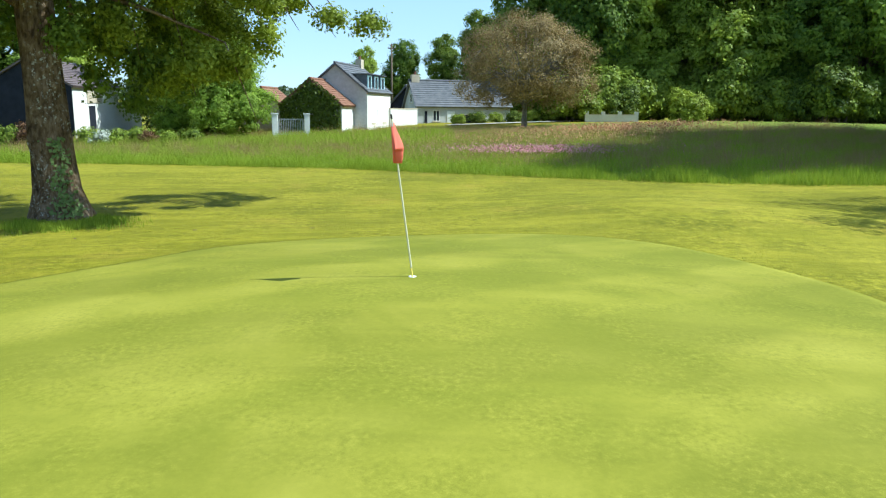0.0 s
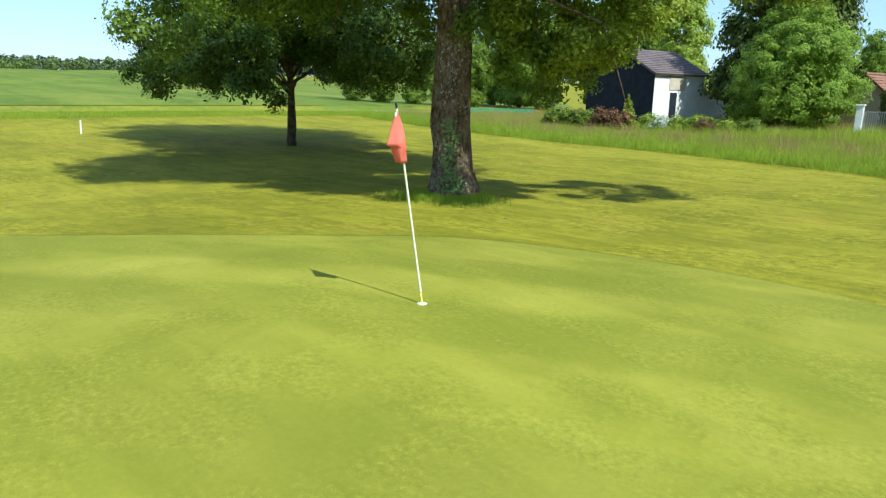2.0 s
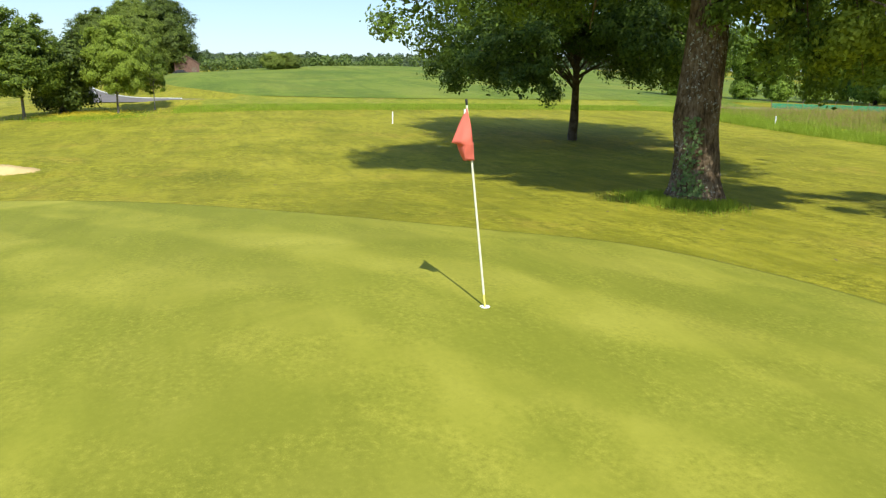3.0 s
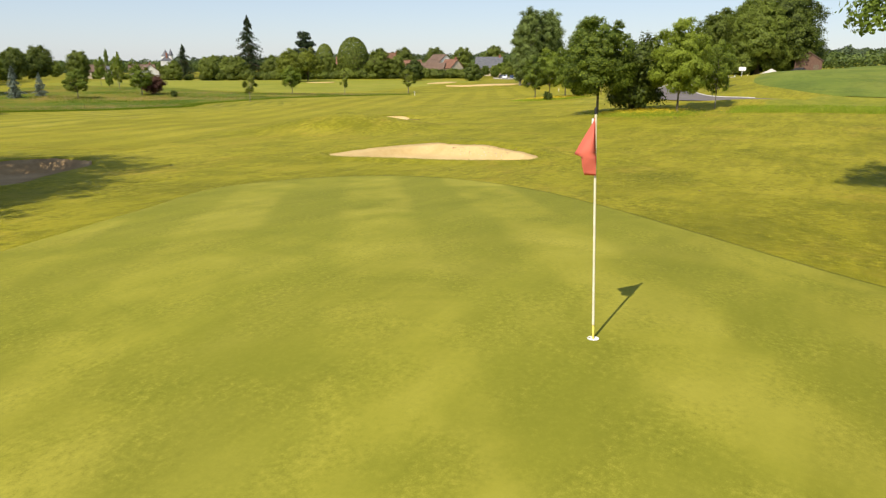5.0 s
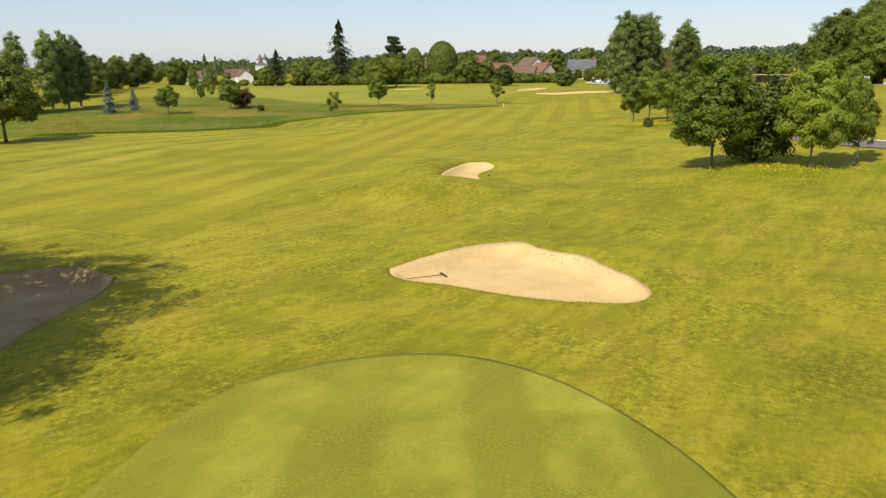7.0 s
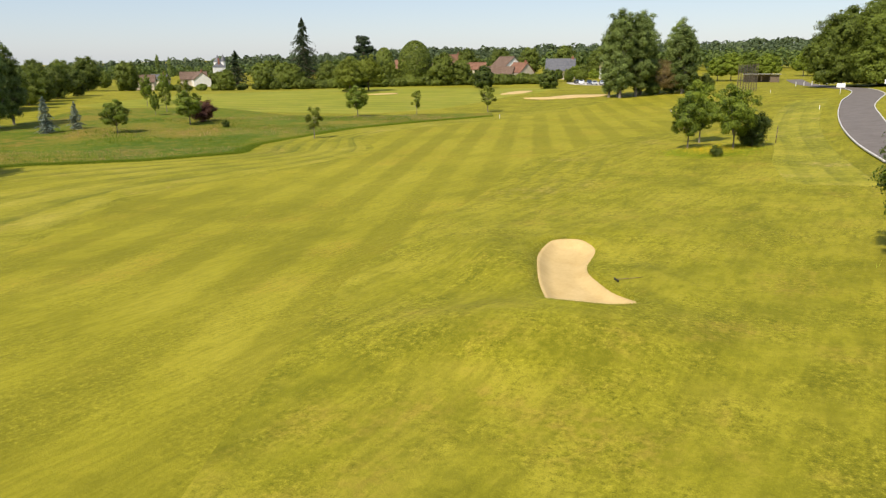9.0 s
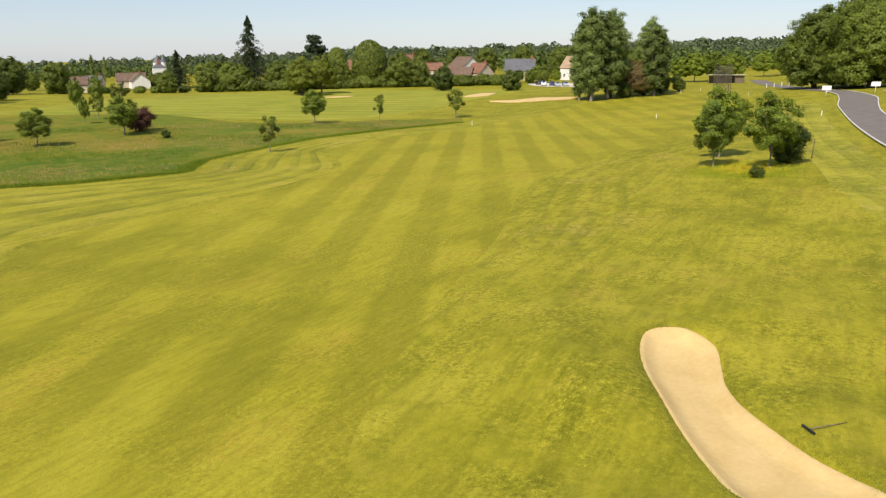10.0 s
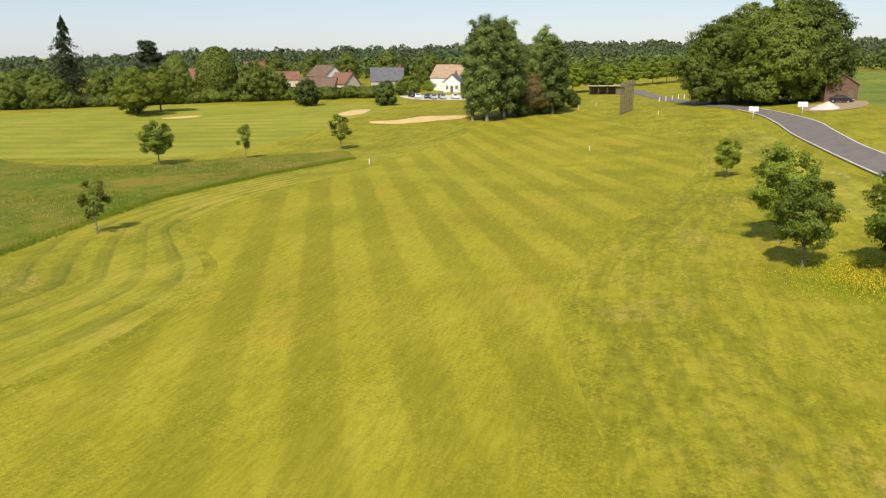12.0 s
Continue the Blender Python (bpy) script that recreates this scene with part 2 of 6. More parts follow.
M_OAKBARK = furrowed_bark()
M_BARK2 = plain("grey bark", (0.14, 0.12, 0.09), (0.30, 0.26, 0.21), 6, 0.95, 0.1, bump=0.8, dist=0.03)
M_OAK = leaf("oak leaves", (0.055, 0.095, 0.011), (0.205, 0.285, 0.036), 0.36)
M_OAKY = leaf("young oak leaves", (0.17, 0.22, 0.02), (0.50, 0.57, 0.075), 0.6)
M_ASH = leaf("ash leaves", (0.075, 0.095, 0.010), (0.33, 0.375, 0.045), 0.45)
M_MAPLE = leaf("maple leaves", (0.060, 0.098, 0.010), (0.31, 0.385, 0.040), 0.45)
M_DEEP = leaf("dark leaves", (0.030, 0.050, 0.008), (0.15, 0.195, 0.026), 0.35)
M_COPPER = leaf("reddish spring leaves", (0.17, 0.125, 0.04), (0.42, 0.30, 0.12), 0.5)
M_RED = leaf("copper shrub leaves", (0.07, 0.025, 0.018), (0.20, 0.085, 0.05), 0.25)
M_NEEDLE = leaf("dark needles", (0.018, 0.032, 0.012), (0.07, 0.10, 0.035), 0.1)
M_BLUE = leaf("blue spruce needles", (0.08, 0.11, 0.085), (0.26, 0.31, 0.24), 0.15)
M_POPLAR = leaf("poplar leaves", (0.060, 0.088, 0.018), (0.27, 0.345, 0.085), 0.4)
M_WOODS = leaf("woodland leaves", (0.055, 0.078, 0.011), (0.225, 0.275, 0.038), 0.4)
M_BIGOAK = leaf("heavy oak leaves", (0.036, 0.056, 0.007), (0.19, 0.24, 0.030), 0.35)
# M_NORTH: woodland leaves with raised colour in place of sunlight
M_NORTH = leaf("woodland leaves painted sunlit", (0.12, 0.18, 0.024), (0.49, 0.58, 0.09), 0.8)
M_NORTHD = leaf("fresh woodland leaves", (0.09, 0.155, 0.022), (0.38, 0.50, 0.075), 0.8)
M_HOLLOW = leaf("hollow grass blades", (0.062, 0.12, 0.005), (0.19, 0.25, 0.018), 0.4, 0.85)
M_HAZE = leaf("far woodland leaves", (0.045, 0.07, 0.03), (0.115, 0.15, 0.06), 0.2)
M_BELT = leaf("belt woodland leaves", (0.05, 0.085, 0.018), (0.165, 0.215, 0.045), 0.3)
M_BLADE = leaf("tall grass", (0.17, 0.26, 0.014), (0.42, 0.49, 0.05), 0.5, 0.9)
M_SEED = leaf("seeding grass", (0.30, 0.20, 0.08), (0.54, 0.37, 0.18), 0.5, 0.85)
M_SHORT = leaf("short grass blades", (0.16, 0.19, 0.02), (0.37, 0.36, 0.055), 0.45)
M_PINK = leaf("pink meadow flowers", (0.46, 0.16, 0.20), (0.62, 0.29, 0.32), 0.3)
M_ORANGE = leaf("red sorrel", (0.40, 0.17, 0.08), (0.58, 0.30, 0.16), 0.3)
M_YELLOW = leaf("yellow flowers", (0.65, 0.46, 0.02), (0.85, 0.66, 0.05), 0.3)
M_WHITEWALL = plain("white render", (0.68, 0.66, 0.61), (0.82, 0.80, 0.76), 0.7, 0.9, 0.15, bump=0.3, dist=0.01)
M_GREYWALL = plain("grey cement render", (0.42, 0.42, 0.42), (0.60, 0.60, 0.60), 0.5, 0.9, 0.15, bump=0.3, dist=0.01)
M_STONE = plain("pale stone wall", (0.45, 0.38, 0.28), (0.62, 0.54, 0.42), 1.2, 0.9, 0.15, bump=0.5, dist=0.02)
M_BLACKWALL = plain("black boarding", (0.012, 0.014, 0.022), (0.025, 0.028, 0.04), 2, 0.8, 0.2)
M_SLATE = plain("slate roof", (0.085, 0.09, 0.10), (0.17, 0.17, 0.18), 1.5, 0.6, 0.35, bump=0.6, dist=0.02)
M_BROWNSLATE = plain("brownish slate roof", (0.10, 0.075, 0.075), (0.19, 0.145, 0.14), 1.5, 0.7, 0.3, bump=0.6, dist=0.02)
M_TILE = plain("weathered clay tiles", (0.17, 0.080, 0.05), (0.30, 0.16, 0.105), 1.2, 0.85, 0.2, bump=0.6, dist=0.02)
M_PALETILE = plain("pale clay tiles", (0.30, 0.21, 0.13), (0.46, 0.34, 0.22), 1.2, 0.85, 0.2, bump=0.6, dist=0.02)
M_BARNBRICK = plain("dull brown brick", (0.12, 0.07, 0.05), (0.20, 0.12, 0.085), 3, 0.9, 0.15, bump=0.4, dist=0.01)
M_BROWNTILE = plain("brown clay tiles", (0.13, 0.085, 0.06), (0.22, 0.15, 0.11), 1.2, 0.85, 0.2, bump=0.6, dist=0.02)
M_BRICK = plain("red brick", (0.22, 0.09, 0.06), (0.33, 0.15, 0.10), 3, 0.9, 0.15, bump=0.4, dist=0.01)
M_GLASS = plain("dark window glass", (0.02, 0.025, 0.03), (0.04, 0.05, 0.06), 0.5, 0.08, 0.5, bump=0.0)
M_BLUEPAINT = plain("pale blue paint", (0.42, 0.62, 0.68), (0.55, 0.75, 0.80), 3, 0.6)
M_WHITEPAINT = plain("white paint", (0.72, 0.72, 0.70), (0.84, 0.84, 0.82), 4, 0.5)
M_YELLOWPAINT = plain("yellow paint", (0.70, 0.55, 0.08), (0.82, 0.66, 0.14), 6, 0.5)
M_POLE = plain("weathered cream fibreglass", (0.62, 0.58, 0.40), (0.78, 0.74, 0.56), 12, 0.45)
M_FLAG = leaf("faded red flag cloth", (0.82, 0.165, 0.105), (0.90, 0.255, 0.175), 0.5, 0.8)
M_BLACK = plain("black plastic", (0.015, 0.015, 0.015), (0.03, 0.03, 0.03), 5, 0.5)
M_WOOD = plain("weathered wood", (0.10, 0.075, 0.05), (0.22, 0.17, 0.12), 4, 0.85, 0.15, bump=0.4)
M_METAL = plain("galvanised metal", (0.35, 0.36, 0.37), (0.52, 0.53, 0.54), 4, 0.45, 0.5, 0.7)
M_TEAL = plain("green netting", (0.04, 0.22, 0.10), (0.07, 0.32, 0.15), 4, 0.8)
M_NET = plain("dark netting", (0.09, 0.09, 0.07), (0.16, 0.15, 0.12), 4, 0.8)
M_GRAVEL = plain("pale gravel", (0.44, 0.40, 0.33), (0.60, 0.56, 0.48), 4, 0.95, 0.1, bump=0.6, dist=0.03)

# ---- ground ----
SWELLS = [(-0.2, 9.5, -3.25), (-9, 18, 34.92), (-1, 30, -58.22), (-8, 70, 7.64), (10, 70, -0.37), (31, 52, 15.11), (42, 80, -3.73), (-35, 17, 6.65), (-15.5, -7, -28.99), (-17, 3, -18.97), (-11.9, 1, 32.51), (0.5, 15.3, 18.48), (-2, -0.9, 1.27), (6.4, 10, 12.40), (-25, -4, -24.37), (-46, -2, 3.43), (-37, -12.5, 19.45), (-60, -28, -4.12)]
SWELLS += [(-73, -40, 7.70), (-84, -24, -9.96), (-140, -41.5, -2.67), (-127, -68, 5.09), (-86, -75, -0.34), (-122, -96, -0.93), (-144, -80, -4.85), (-187, -72, 1.53), (-223, -103, -1.49), (-174, -18, 0.08), (-280, -31, -1.07), (-42, -88, -3.28), (-211, -218, -2.42), (-114, 12, 5.15), (-170, 50, 3.23), (0, -40, 2.81), (40, 10, -8.05), (-60, 60, -1.61)]


def smooth(v, lo, hi):
    u = np.clip((v - lo) / (hi - lo), 0, 1)
    return u * u * (3 - 2 * u)


def bump_at(x, y, cx, cy, height, r, r2=None, turn=0.0):
    dx, dy = x - cx, y - cy
    c, s = math.cos(turn), math.sin(turn)
    u, v = (dx * c + dy * s) / r, (-dx * s + dy * c) / (r2 or r)
    return height * np.exp(-(u * u + v * v) / 2)


def outline(points, steps=10):
    """A closed smooth curve through the points."""
    p = np.array(points, float)
    k = len(p)
    out = []
    for i in range(k):
        a, b, c, d = p[i - 1], p[i], p[(i + 1) % k], p[(i + 2) % k]
        for s in range(steps):
            t = s / steps
            out.append(0.5 * (2 * b + (c - a) * t + (2 * a - 5 * b + 4 * c - d) * t * t + (3 * b - a - 3 * c + d) * t ** 3))
    return np.array(out)


def inside(poly, x, y):
    """Signed distance to a closed outline: positive within."""
    x, y = np.asarray(x, float), np.asarray(y, float)
    best = np.full(x.shape, 1e9)
    odd = np.zeros(x.shape, bool)
    for (ax, ay), (bx, by) in zip(poly, np.roll(poly, -1, axis=0)):
        ex, ey = bx - ax, by - ay
        t = np.clip(((x - ax) * ex + (y - ay) * ey) / (ex * ex + ey * ey + 1e-12), 0, 1)
        best = np.minimum(best, (x - ax - t * ex) ** 2 + (y - ay - t * ey) ** 2)
        if abs(ey) > 1e-12:
            odd ^= ((ay > y) != (by > y)) & (x < ex * (y - ay) / ey + ax)
    return np.where(odd, 1, -1) * np.sqrt(best)


GREEN = outline([(6.1, 9.4), (5.4, 12.0), (4.3, 13.8), (2.5, 14.85), (0.5, 15.0), (-1.8, 14.5), (-3.7, 13.3), (-4.9, 11.25), (-6.5, 9.3), (-8.45, 7.25), (-10.4, 5.0), (-11.7, 2.3), (-11.7, -0.1), (-10.0, -2.0), (-7.3, -2.65), (-4.3, -1.4), (-1.8, -0.4), (0.6, 0.5), (3.6, 2.2), (5.5, 5.4)])
BUNKER_A = outline([(-16.7, -6.1), (-17.9, -6.2), (-19.7, -6.1), (-21.3, -5.6), (-22.2, -4.5), (-21.5, -3.1), (-21.2, -1.5), (-20.6, -0.5), (-19.8, 0.8), (-18.8, 1.7), (-17.7, 1.7), (-17.0, 0.7), (-16.5, -0.6), (-16.35, -2.0), (-16.3, -3.5), (-16.1, -5.0)])
B_RIGHT = [(-42.96, -19.7), (-43.22, -18.87), (-42.38, -17.87), (-40.9, -17.45), (-39.58, -17.16), (-38.19, -16.55), (-36.89, -15.56), (-36.03, -14.8), (-35.41, -14.1), (-34.9, -13.6), (-34.55, -13.45)]
B_LEFT = [(-42.82, -19.86), (-42.1, -20.23), (-40.8, -20.09), (-39.18, -19.57), (-37.48, -18.78), (-35.78, -17.92), (-34.21, -17.0), (-32.85, -16.1), (-32.4, -15.0), (-32.85, -13.95), (-34.25, -13.35)]
BUNKER_B = outline(B_RIGHT + B_LEFT[::-1], 6)
BUNKER_C = outline([(-11.2, -16.0), (-11.6, -14.4), (-11.2, -12.8), (-10.1, -11.6), (-8.9, -10.9), (-7.3, -9.9), (-5.8, -8.9), (-4.6, -9.6), (-4.8, -12.0), (-6.6, -14.6), (-9.0, -16.6)])
BUNKER_D = outline([(-182.0, -90.5), (-185.5, -85.7), (-193.0, -82.5), (-194.5, -78.0), (-194.8, -73.0), (-190.5, -72.5), (-187.5, -75.5), (-184.0, -79.0), (-180.5, -84.0)])
BUNKER_E = outline([(-192.5, -102.5), (-199.5, -104.5), (-207.5, -104.2), (-209.0, -101.0), (-204.0, -99.5), (-198.0, -99.0)])
BUNKER_F = outline([(-177.3, -137.3), (-183.7, -135.3), (-185.5, -132.6), (-180.5, -133.0)])
BUNKERS = [(BUNKER_A, 0.38), (BUNKER_B, 0.30), (BUNKER_C, 0.45), (BUNKER_D, 0.06), (BUNKER_E, 0.06), (BUNKER_F, 0.05)]
BOXES = [(b[:, 0].min() - 3, b[:, 0].max() + 3, b[:, 1].min() - 3, b[:, 1].max() + 3) for b, _ in BUNKERS]


def lay(x, y):
    """The lie of the land, bunkers and green mound included."""
    x, y = np.asarray(x, float), np.asarray(y, float)
    z = np.full(np.broadcast(x, y).shape, -1.5)
    for cx, cy, w in SWELLS:
        z = z + w * np.exp(-((x - cx) ** 2 + (y - cy) ** 2) / 4050.0)
    z = z + bump_at(x, y, -2.0, 7.0, 0.45, 9.0) + bump_at(x, y, -1.5, 7.5, 0.26, 5.0) + bump_at(x, y, -0.2, 9.6, 0.075, 2.4)
    z = z + bump_at(x, y, -40.0, -21.5, 0.55, 4.5, 2.0, 0.6) + bump_at(x, y, -30.0, -15.4, 0.95, 2.1, 3.6, 0.475)
    z = z + bump_at(x, y, -45.0, -17.5, 0.35, 3.5) + bump_at(x, y, -22.6, -1.6, 0.25, 2.5, 1.2, 1.2) + bump_at(x, y, -37.6, -20.8, 0.45, 2.6, 0.9, 0.55) + bump_at(x, y, -52.6, 4.5, 0.5, 1.6, 4.5) + bump_at(x, y, -38.2, -14.0, 0.28, 1.6, 0.8, 0.8) + bump_at(x, y, -40.6, -18.6, -0.35, 2.3)
    z = z + bump_at(x, y, 6.5, 19.0, 0.35, 3.0) + bump_at(x, y, -3.0, 19.5, -0.12, 4.0)
    z = z + bump_at(x, y, -310.0, 130.0, 7.0, 75.0)
    # the land falls away to the south and climbs to the north-west, far off
    r = np.hypot(x + 100, y + 40)
    s = -0.57 * x + 0.82 * y
    z = z + np.where(s < 0, 0.036, 0.012) * s * smooth(r, 200, 600) * np.where(r < 1500, 1, 1500 / np.maximum(r, 1))
    # banks beside the road
    z = z + bump_at(x, y, -95.0, 4.0, 1.2, 22.0, 6.0, 0.1)
    z = z + bump_at(x, y, -55.3, 32.0, -0.95, 3.0, 14.0) + bump_at(x, y, -50.0, 26.0, 0.18, 2.5, 15.0)
    for (poly, depth), (x0, x1, y0, y1) in zip(BUNKERS, BOXES):
        m = (x > x0) & (x < x1) & (y > y0) & (y < y1)
        if np.any(m):
            xm, ym = np.broadcast_to(x, z.shape)[m], np.broadcast_to(y, z.shape)[m]
            d = inside(poly, xm, ym)
            z[m] += 0.10 * np.exp(-((d + 0.5) / 0.5) ** 2) - depth * smooth(d, -0.15, 0.75)
    return z


def ground_z(x, y):
    return float(lay(np.array([x]), np.array([y]))[0])


def mesh_object(name, verts, faces, mat, parent=None, smooth_faces=True):
    me = bpy.data.meshes.new(name)
    me.from_pydata([tuple(v) for v in verts], [], faces)
    if mat:
        me.materials.append(mat)
    if smooth_faces:
        me.polygons.foreach_set("use_smooth", np.ones(len(me.polygons), bool))
    me.update()
    ob = new(name, me)
    if parent:
        ob.parent = parent
    return ob


def axis(*spans):
    """Grid lines: spans of (from, to, step)."""
    out = []
    for a, b, s in spans:
        out += list(np.linspace(a, b, max(2, int(round(abs(b - a) / s)) + 1))[:-1])
    return np.array(out + [spans[-1][1]])


def stretch_axis(a, b, first, k):
    v = [a]
    s = first
    while abs(v[-1] - a) < abs(b - a):
        v.append(v[-1] + math.copysign(s, b - a))
        s *= k
    return v


FAIR_LEFT = [(-14, -34), (-30, -47), (-46, -58.5), (-60, -58.5), (-68, -57.3), (-76, -58.6), (-81, -61.3), (-86, -66.3), (-91, -70), (-104, -72), (-128, -68.5), (-155, -66.5), (-182, -65), (-205, -62)]
FAIR_RIGHT = [(-16, -16), (-24, -20.5), (-34, -25.5), (-45, -28.8), (-55, -31), (-64, -34), (-72, -36), (-80, -37), (-92, -35.5), (-104, -31.5), (-120, -28), (-142, -28.5), (-168, -37), (-200, -46)]
HOLLOW_EDGE = [(-14, -70), (-30, -95), (-48, -92), (-57, -84.5), (-64, -77), (-72, -73), (-78, -77), (-86, -80.5), (-92, -81.5), (-105, -79.5), (-129, -73.5), (-155, -69.5), (-182, -67.5), (-205, -64)]

VERGE_IN = [(-63, -6.4), (-73, -8.8), (-84, -11.2), (-98.7, -13.4), (-115, -15.2), (-131, -16.5), (-146, -17.3), (-158, -18)]
VERGE_OUT = [(-63.5, -13), (-74, -15.6), (-84.5, -17), (-98.7, -19.8), (-115, -22), (-131, -23.6), (-146, -24.6), (-158, -24.5)]
TRACK_OUT = [(-50.5, -24.5), (-58, -24.5), (-66, -25.5), (-73, -27.5), (-79.5, -28.5), (-88, -28), (-101, -26), (-118, -24.8), (-142, -25.2), (-166, -31)]
gx = np.concatenate([stretch_axis(-300, -4000, 6, 1.3)[:0:-1], axis((-300, -150, 4), (-150, -46, 1.5), (-46, -25, 0.24), (-25, -15, 0.2), (-15, 9, 0.3), (9, 45, 1.2)), stretch_axis(45, 4000, 3, 1.35)[1:]])
gy = np.concatenate([stretch_axis(-260, -4000, 6, 1.3)[:0:-1], axis((-260, -110, 4), (-110, -24, 1.5), (-24, -8, 0.27), (-8, 3, 0.2), (3, 18, 0.3), (18, 45, 0.7), (45, 110, 2.5)), stretch_axis(110, 4000, 4, 1.35)[1:]])
XX, YY = np.meshgrid(gx, gy, indexing="ij")
ZZ = lay(XX.ravel(), YY.ravel()).reshape(XX.shape)
near_green = (XX > -16) & (XX < 10) & (YY > -6) & (YY < 19)
drop = np.zeros(XX.shape)
drop[near_green] = 0.12 * smooth(inside(GREEN, XX[near_green], YY[near_green]), 0.25, 1.0)
for (poly, _), (x0, x1, y0, y1) in zip(BUNKERS, BOXES):
    near_sand = (XX > x0) & (XX < x1) & (YY > y0) & (YY < y1)
    drop[near_sand] = 0.12 * smooth(inside(poly, XX[near_sand], YY[near_sand]), -0.03, 0.35)
for a_, b_ in ((FAIR_LEFT, FAIR_RIGHT), (HOLLOW_EDGE, FAIR_LEFT), (VERGE_OUT, VERGE_IN), (FAIR_RIGHT[4:13], TRACK_OUT)):
    loop = np.array(a_ + b_[::-1], float)
    m_ = (XX > -212) & (XX < -8) & (YY > -100) & (YY < -4)
    drop[m_] = np.maximum(drop[m_], 0.07 * smooth(inside(loop, XX[m_], YY[m_]), 0.6, 2.4))
ZZ -= drop
nx, ny = XX.shape
idx = np.arange(nx * ny).reshape(nx, ny)
quads = np.stack([idx[:-1, :-1], idx[1:, :-1], idx[1:, 1:], idx[:-1, 1:]], -1).reshape(-1, 4)
ground = mesh_object("ground", np.stack([XX, YY, ZZ], -1).reshape(-1, 3), quads.tolist(), M_ROUGH)
tagged(ground, "mown rough grass over gently rolling golf course land", "ground", kind="structure")


def sheet(name, poly, mat, lift, rings, label, category, skirt=0.0, core=None):
    """A patch of ground of its own stuff, laid over the land within a star-shaped outline."""
    c = np.array(core) if core else poly.mean(axis=0)
    k = len(poly)
    verts = [(c[0], c[1])]
    for r in range(1, rings + 1):
        f = (r / rings) ** 0.8
        verts += [tuple(c + (p - c) * f) for p in poly]
    v = np.array(verts)
    z = lay(v[:, 0], v[:, 1]) + lift
    if skirt:
        v = np.vstack([v, poly])
        z = np.concatenate([z, lay(poly[:, 0], poly[:, 1]) - skirt])
        rings += 1
    faces = [(0, 1 + i, 1 + (i + 1) % k) for i in range(k)]
    for r in range(rings - 1):
        a, b = 1 + r * k, 1 + (r + 1) * k
        faces += [(a + i, b + i, b + (i + 1) % k, a + (i + 1) % k) for i in range(k)]
    ob = mesh_object(name, np.column_stack([v, z]), faces, mat)
    return tagged(ob, label, category, kind="structure")


def ragged(poly, amount, seed):
    """An outline with a crumbled edge."""
    r = np.random.default_rng(seed)
    w = r.normal(size=poly.shape) * amount
    return poly + 0.5 * w + 0.5 * np.roll(w, 1, axis=0)


def ribbon(name, left, right, mat, lift, label, category, across=6, step=1.0, skirt=0.0):
    """A strip of ground between two lines of equally many points."""
    lft, rgt = np.array(left, float), np.array(right, float)
    t = np.linspace(0, len(lft) - 1, int(np.hypot(*(lft[-1] - lft[0])) / step) + 2)

    def run(p):
        out = []
        for u in t:
            i = min(int(u), len(p) - 2)
            a, b, c, d = p[max(i - 1, 0)], p[i], p[i + 1], p[min(i + 2, len(p) - 1)]
            s = u - i
            out.append(0.5 * (2 * b + (c - a) * s + (2 * a - 5 * b + 4 * c - d) * s * s + (3 * b - a - 3 * c + d) * s ** 3))
        return np.array(out)
    pl, pr = run(lft), run(rgt)
    f = np.linspace(0, 1, across + 1)
    v = (pl[:, None, :] * (1 - f[None, :, None]) + pr[:, None, :] * f[None, :, None]).reshape(-1, 2)
    z = lay(v[:, 0], v[:, 1]) + lift
    n = across + 1
    if skirt:
        z[0::n] -= skirt
        z[across::n] -= skirt
    faces = [(i * n + j, i * n + j + 1, (i + 1) * n + j + 1, (i + 1) * n + j) for i in range(len(t) - 1) for j in range(across)]
    ob = mesh_object(name, np.column_stack([v, z]), faces, mat)
    uv = ob.data.uv_layers.new(name="across")
    loops = np.empty(len(ob.data.loops), np.int32)
    ob.data.loops.foreach_get("vertex_index", loops)
    uv.data.foreach_set("uv", np.column_stack([(loops % n) / across, (loops // n) / len(t)]).ravel().astype(np.float32))
    return tagged(ob, label, category, kind="structure")


sheet("putting_green", GREEN, M_GREEN, 0.014, 44, "closely mown putting green with faint stripes", "green", 0.05, (-3.0, 6.5))
sheet("bunker_sand", ragged(BUNKER_A, 0.015, 1), M_SAND, 0.035, 14, "pale sand of a long bunker beside the green", "bunker", 0.1, (-18.6, -2.4))
ribbon("bunker_sand", B_RIGHT, B_LEFT, M_SAND, 0.012, "pale sand of a kidney-shaped bunker in a grassy mound", "bunker", 20, 0.15, 0.15)
sheet("bunker_sand", ragged(BUNKER_C, 0.03, 3), M_SHADEDSAND, 0.04, 14, "sand bunker lying in the shade of a tree", "bunker", 0.1)
sheet("bunker_sand", BUNKER_D, M_SAND, 0.16, 8, "distant pale sand bunker", "bunker", 0.1)
sheet("bunker_sand", BUNKER_E, M_SAND, 0.16, 8, "distant pale sand bunker", "bunker", 0.1)
sheet("bunker_sand", BUNKER_F, M_SAND, 0.16, 6, "small distant sand bunker", "bunker", 0.1)
ribbon("fairway", FAIR_LEFT, FAIR_RIGHT, M_FAIR, 0.012, "mown fairway with light and dark mowing stripes", "fairway", 44, 1.1, 0.06)
ribbon("semi_rough", HOLLOW_EDGE, FAIR_LEFT, M_SEMI, 0.008, "semi-rough with curved dark mowing lines", "fairway", 16, 1.1, 0.06)
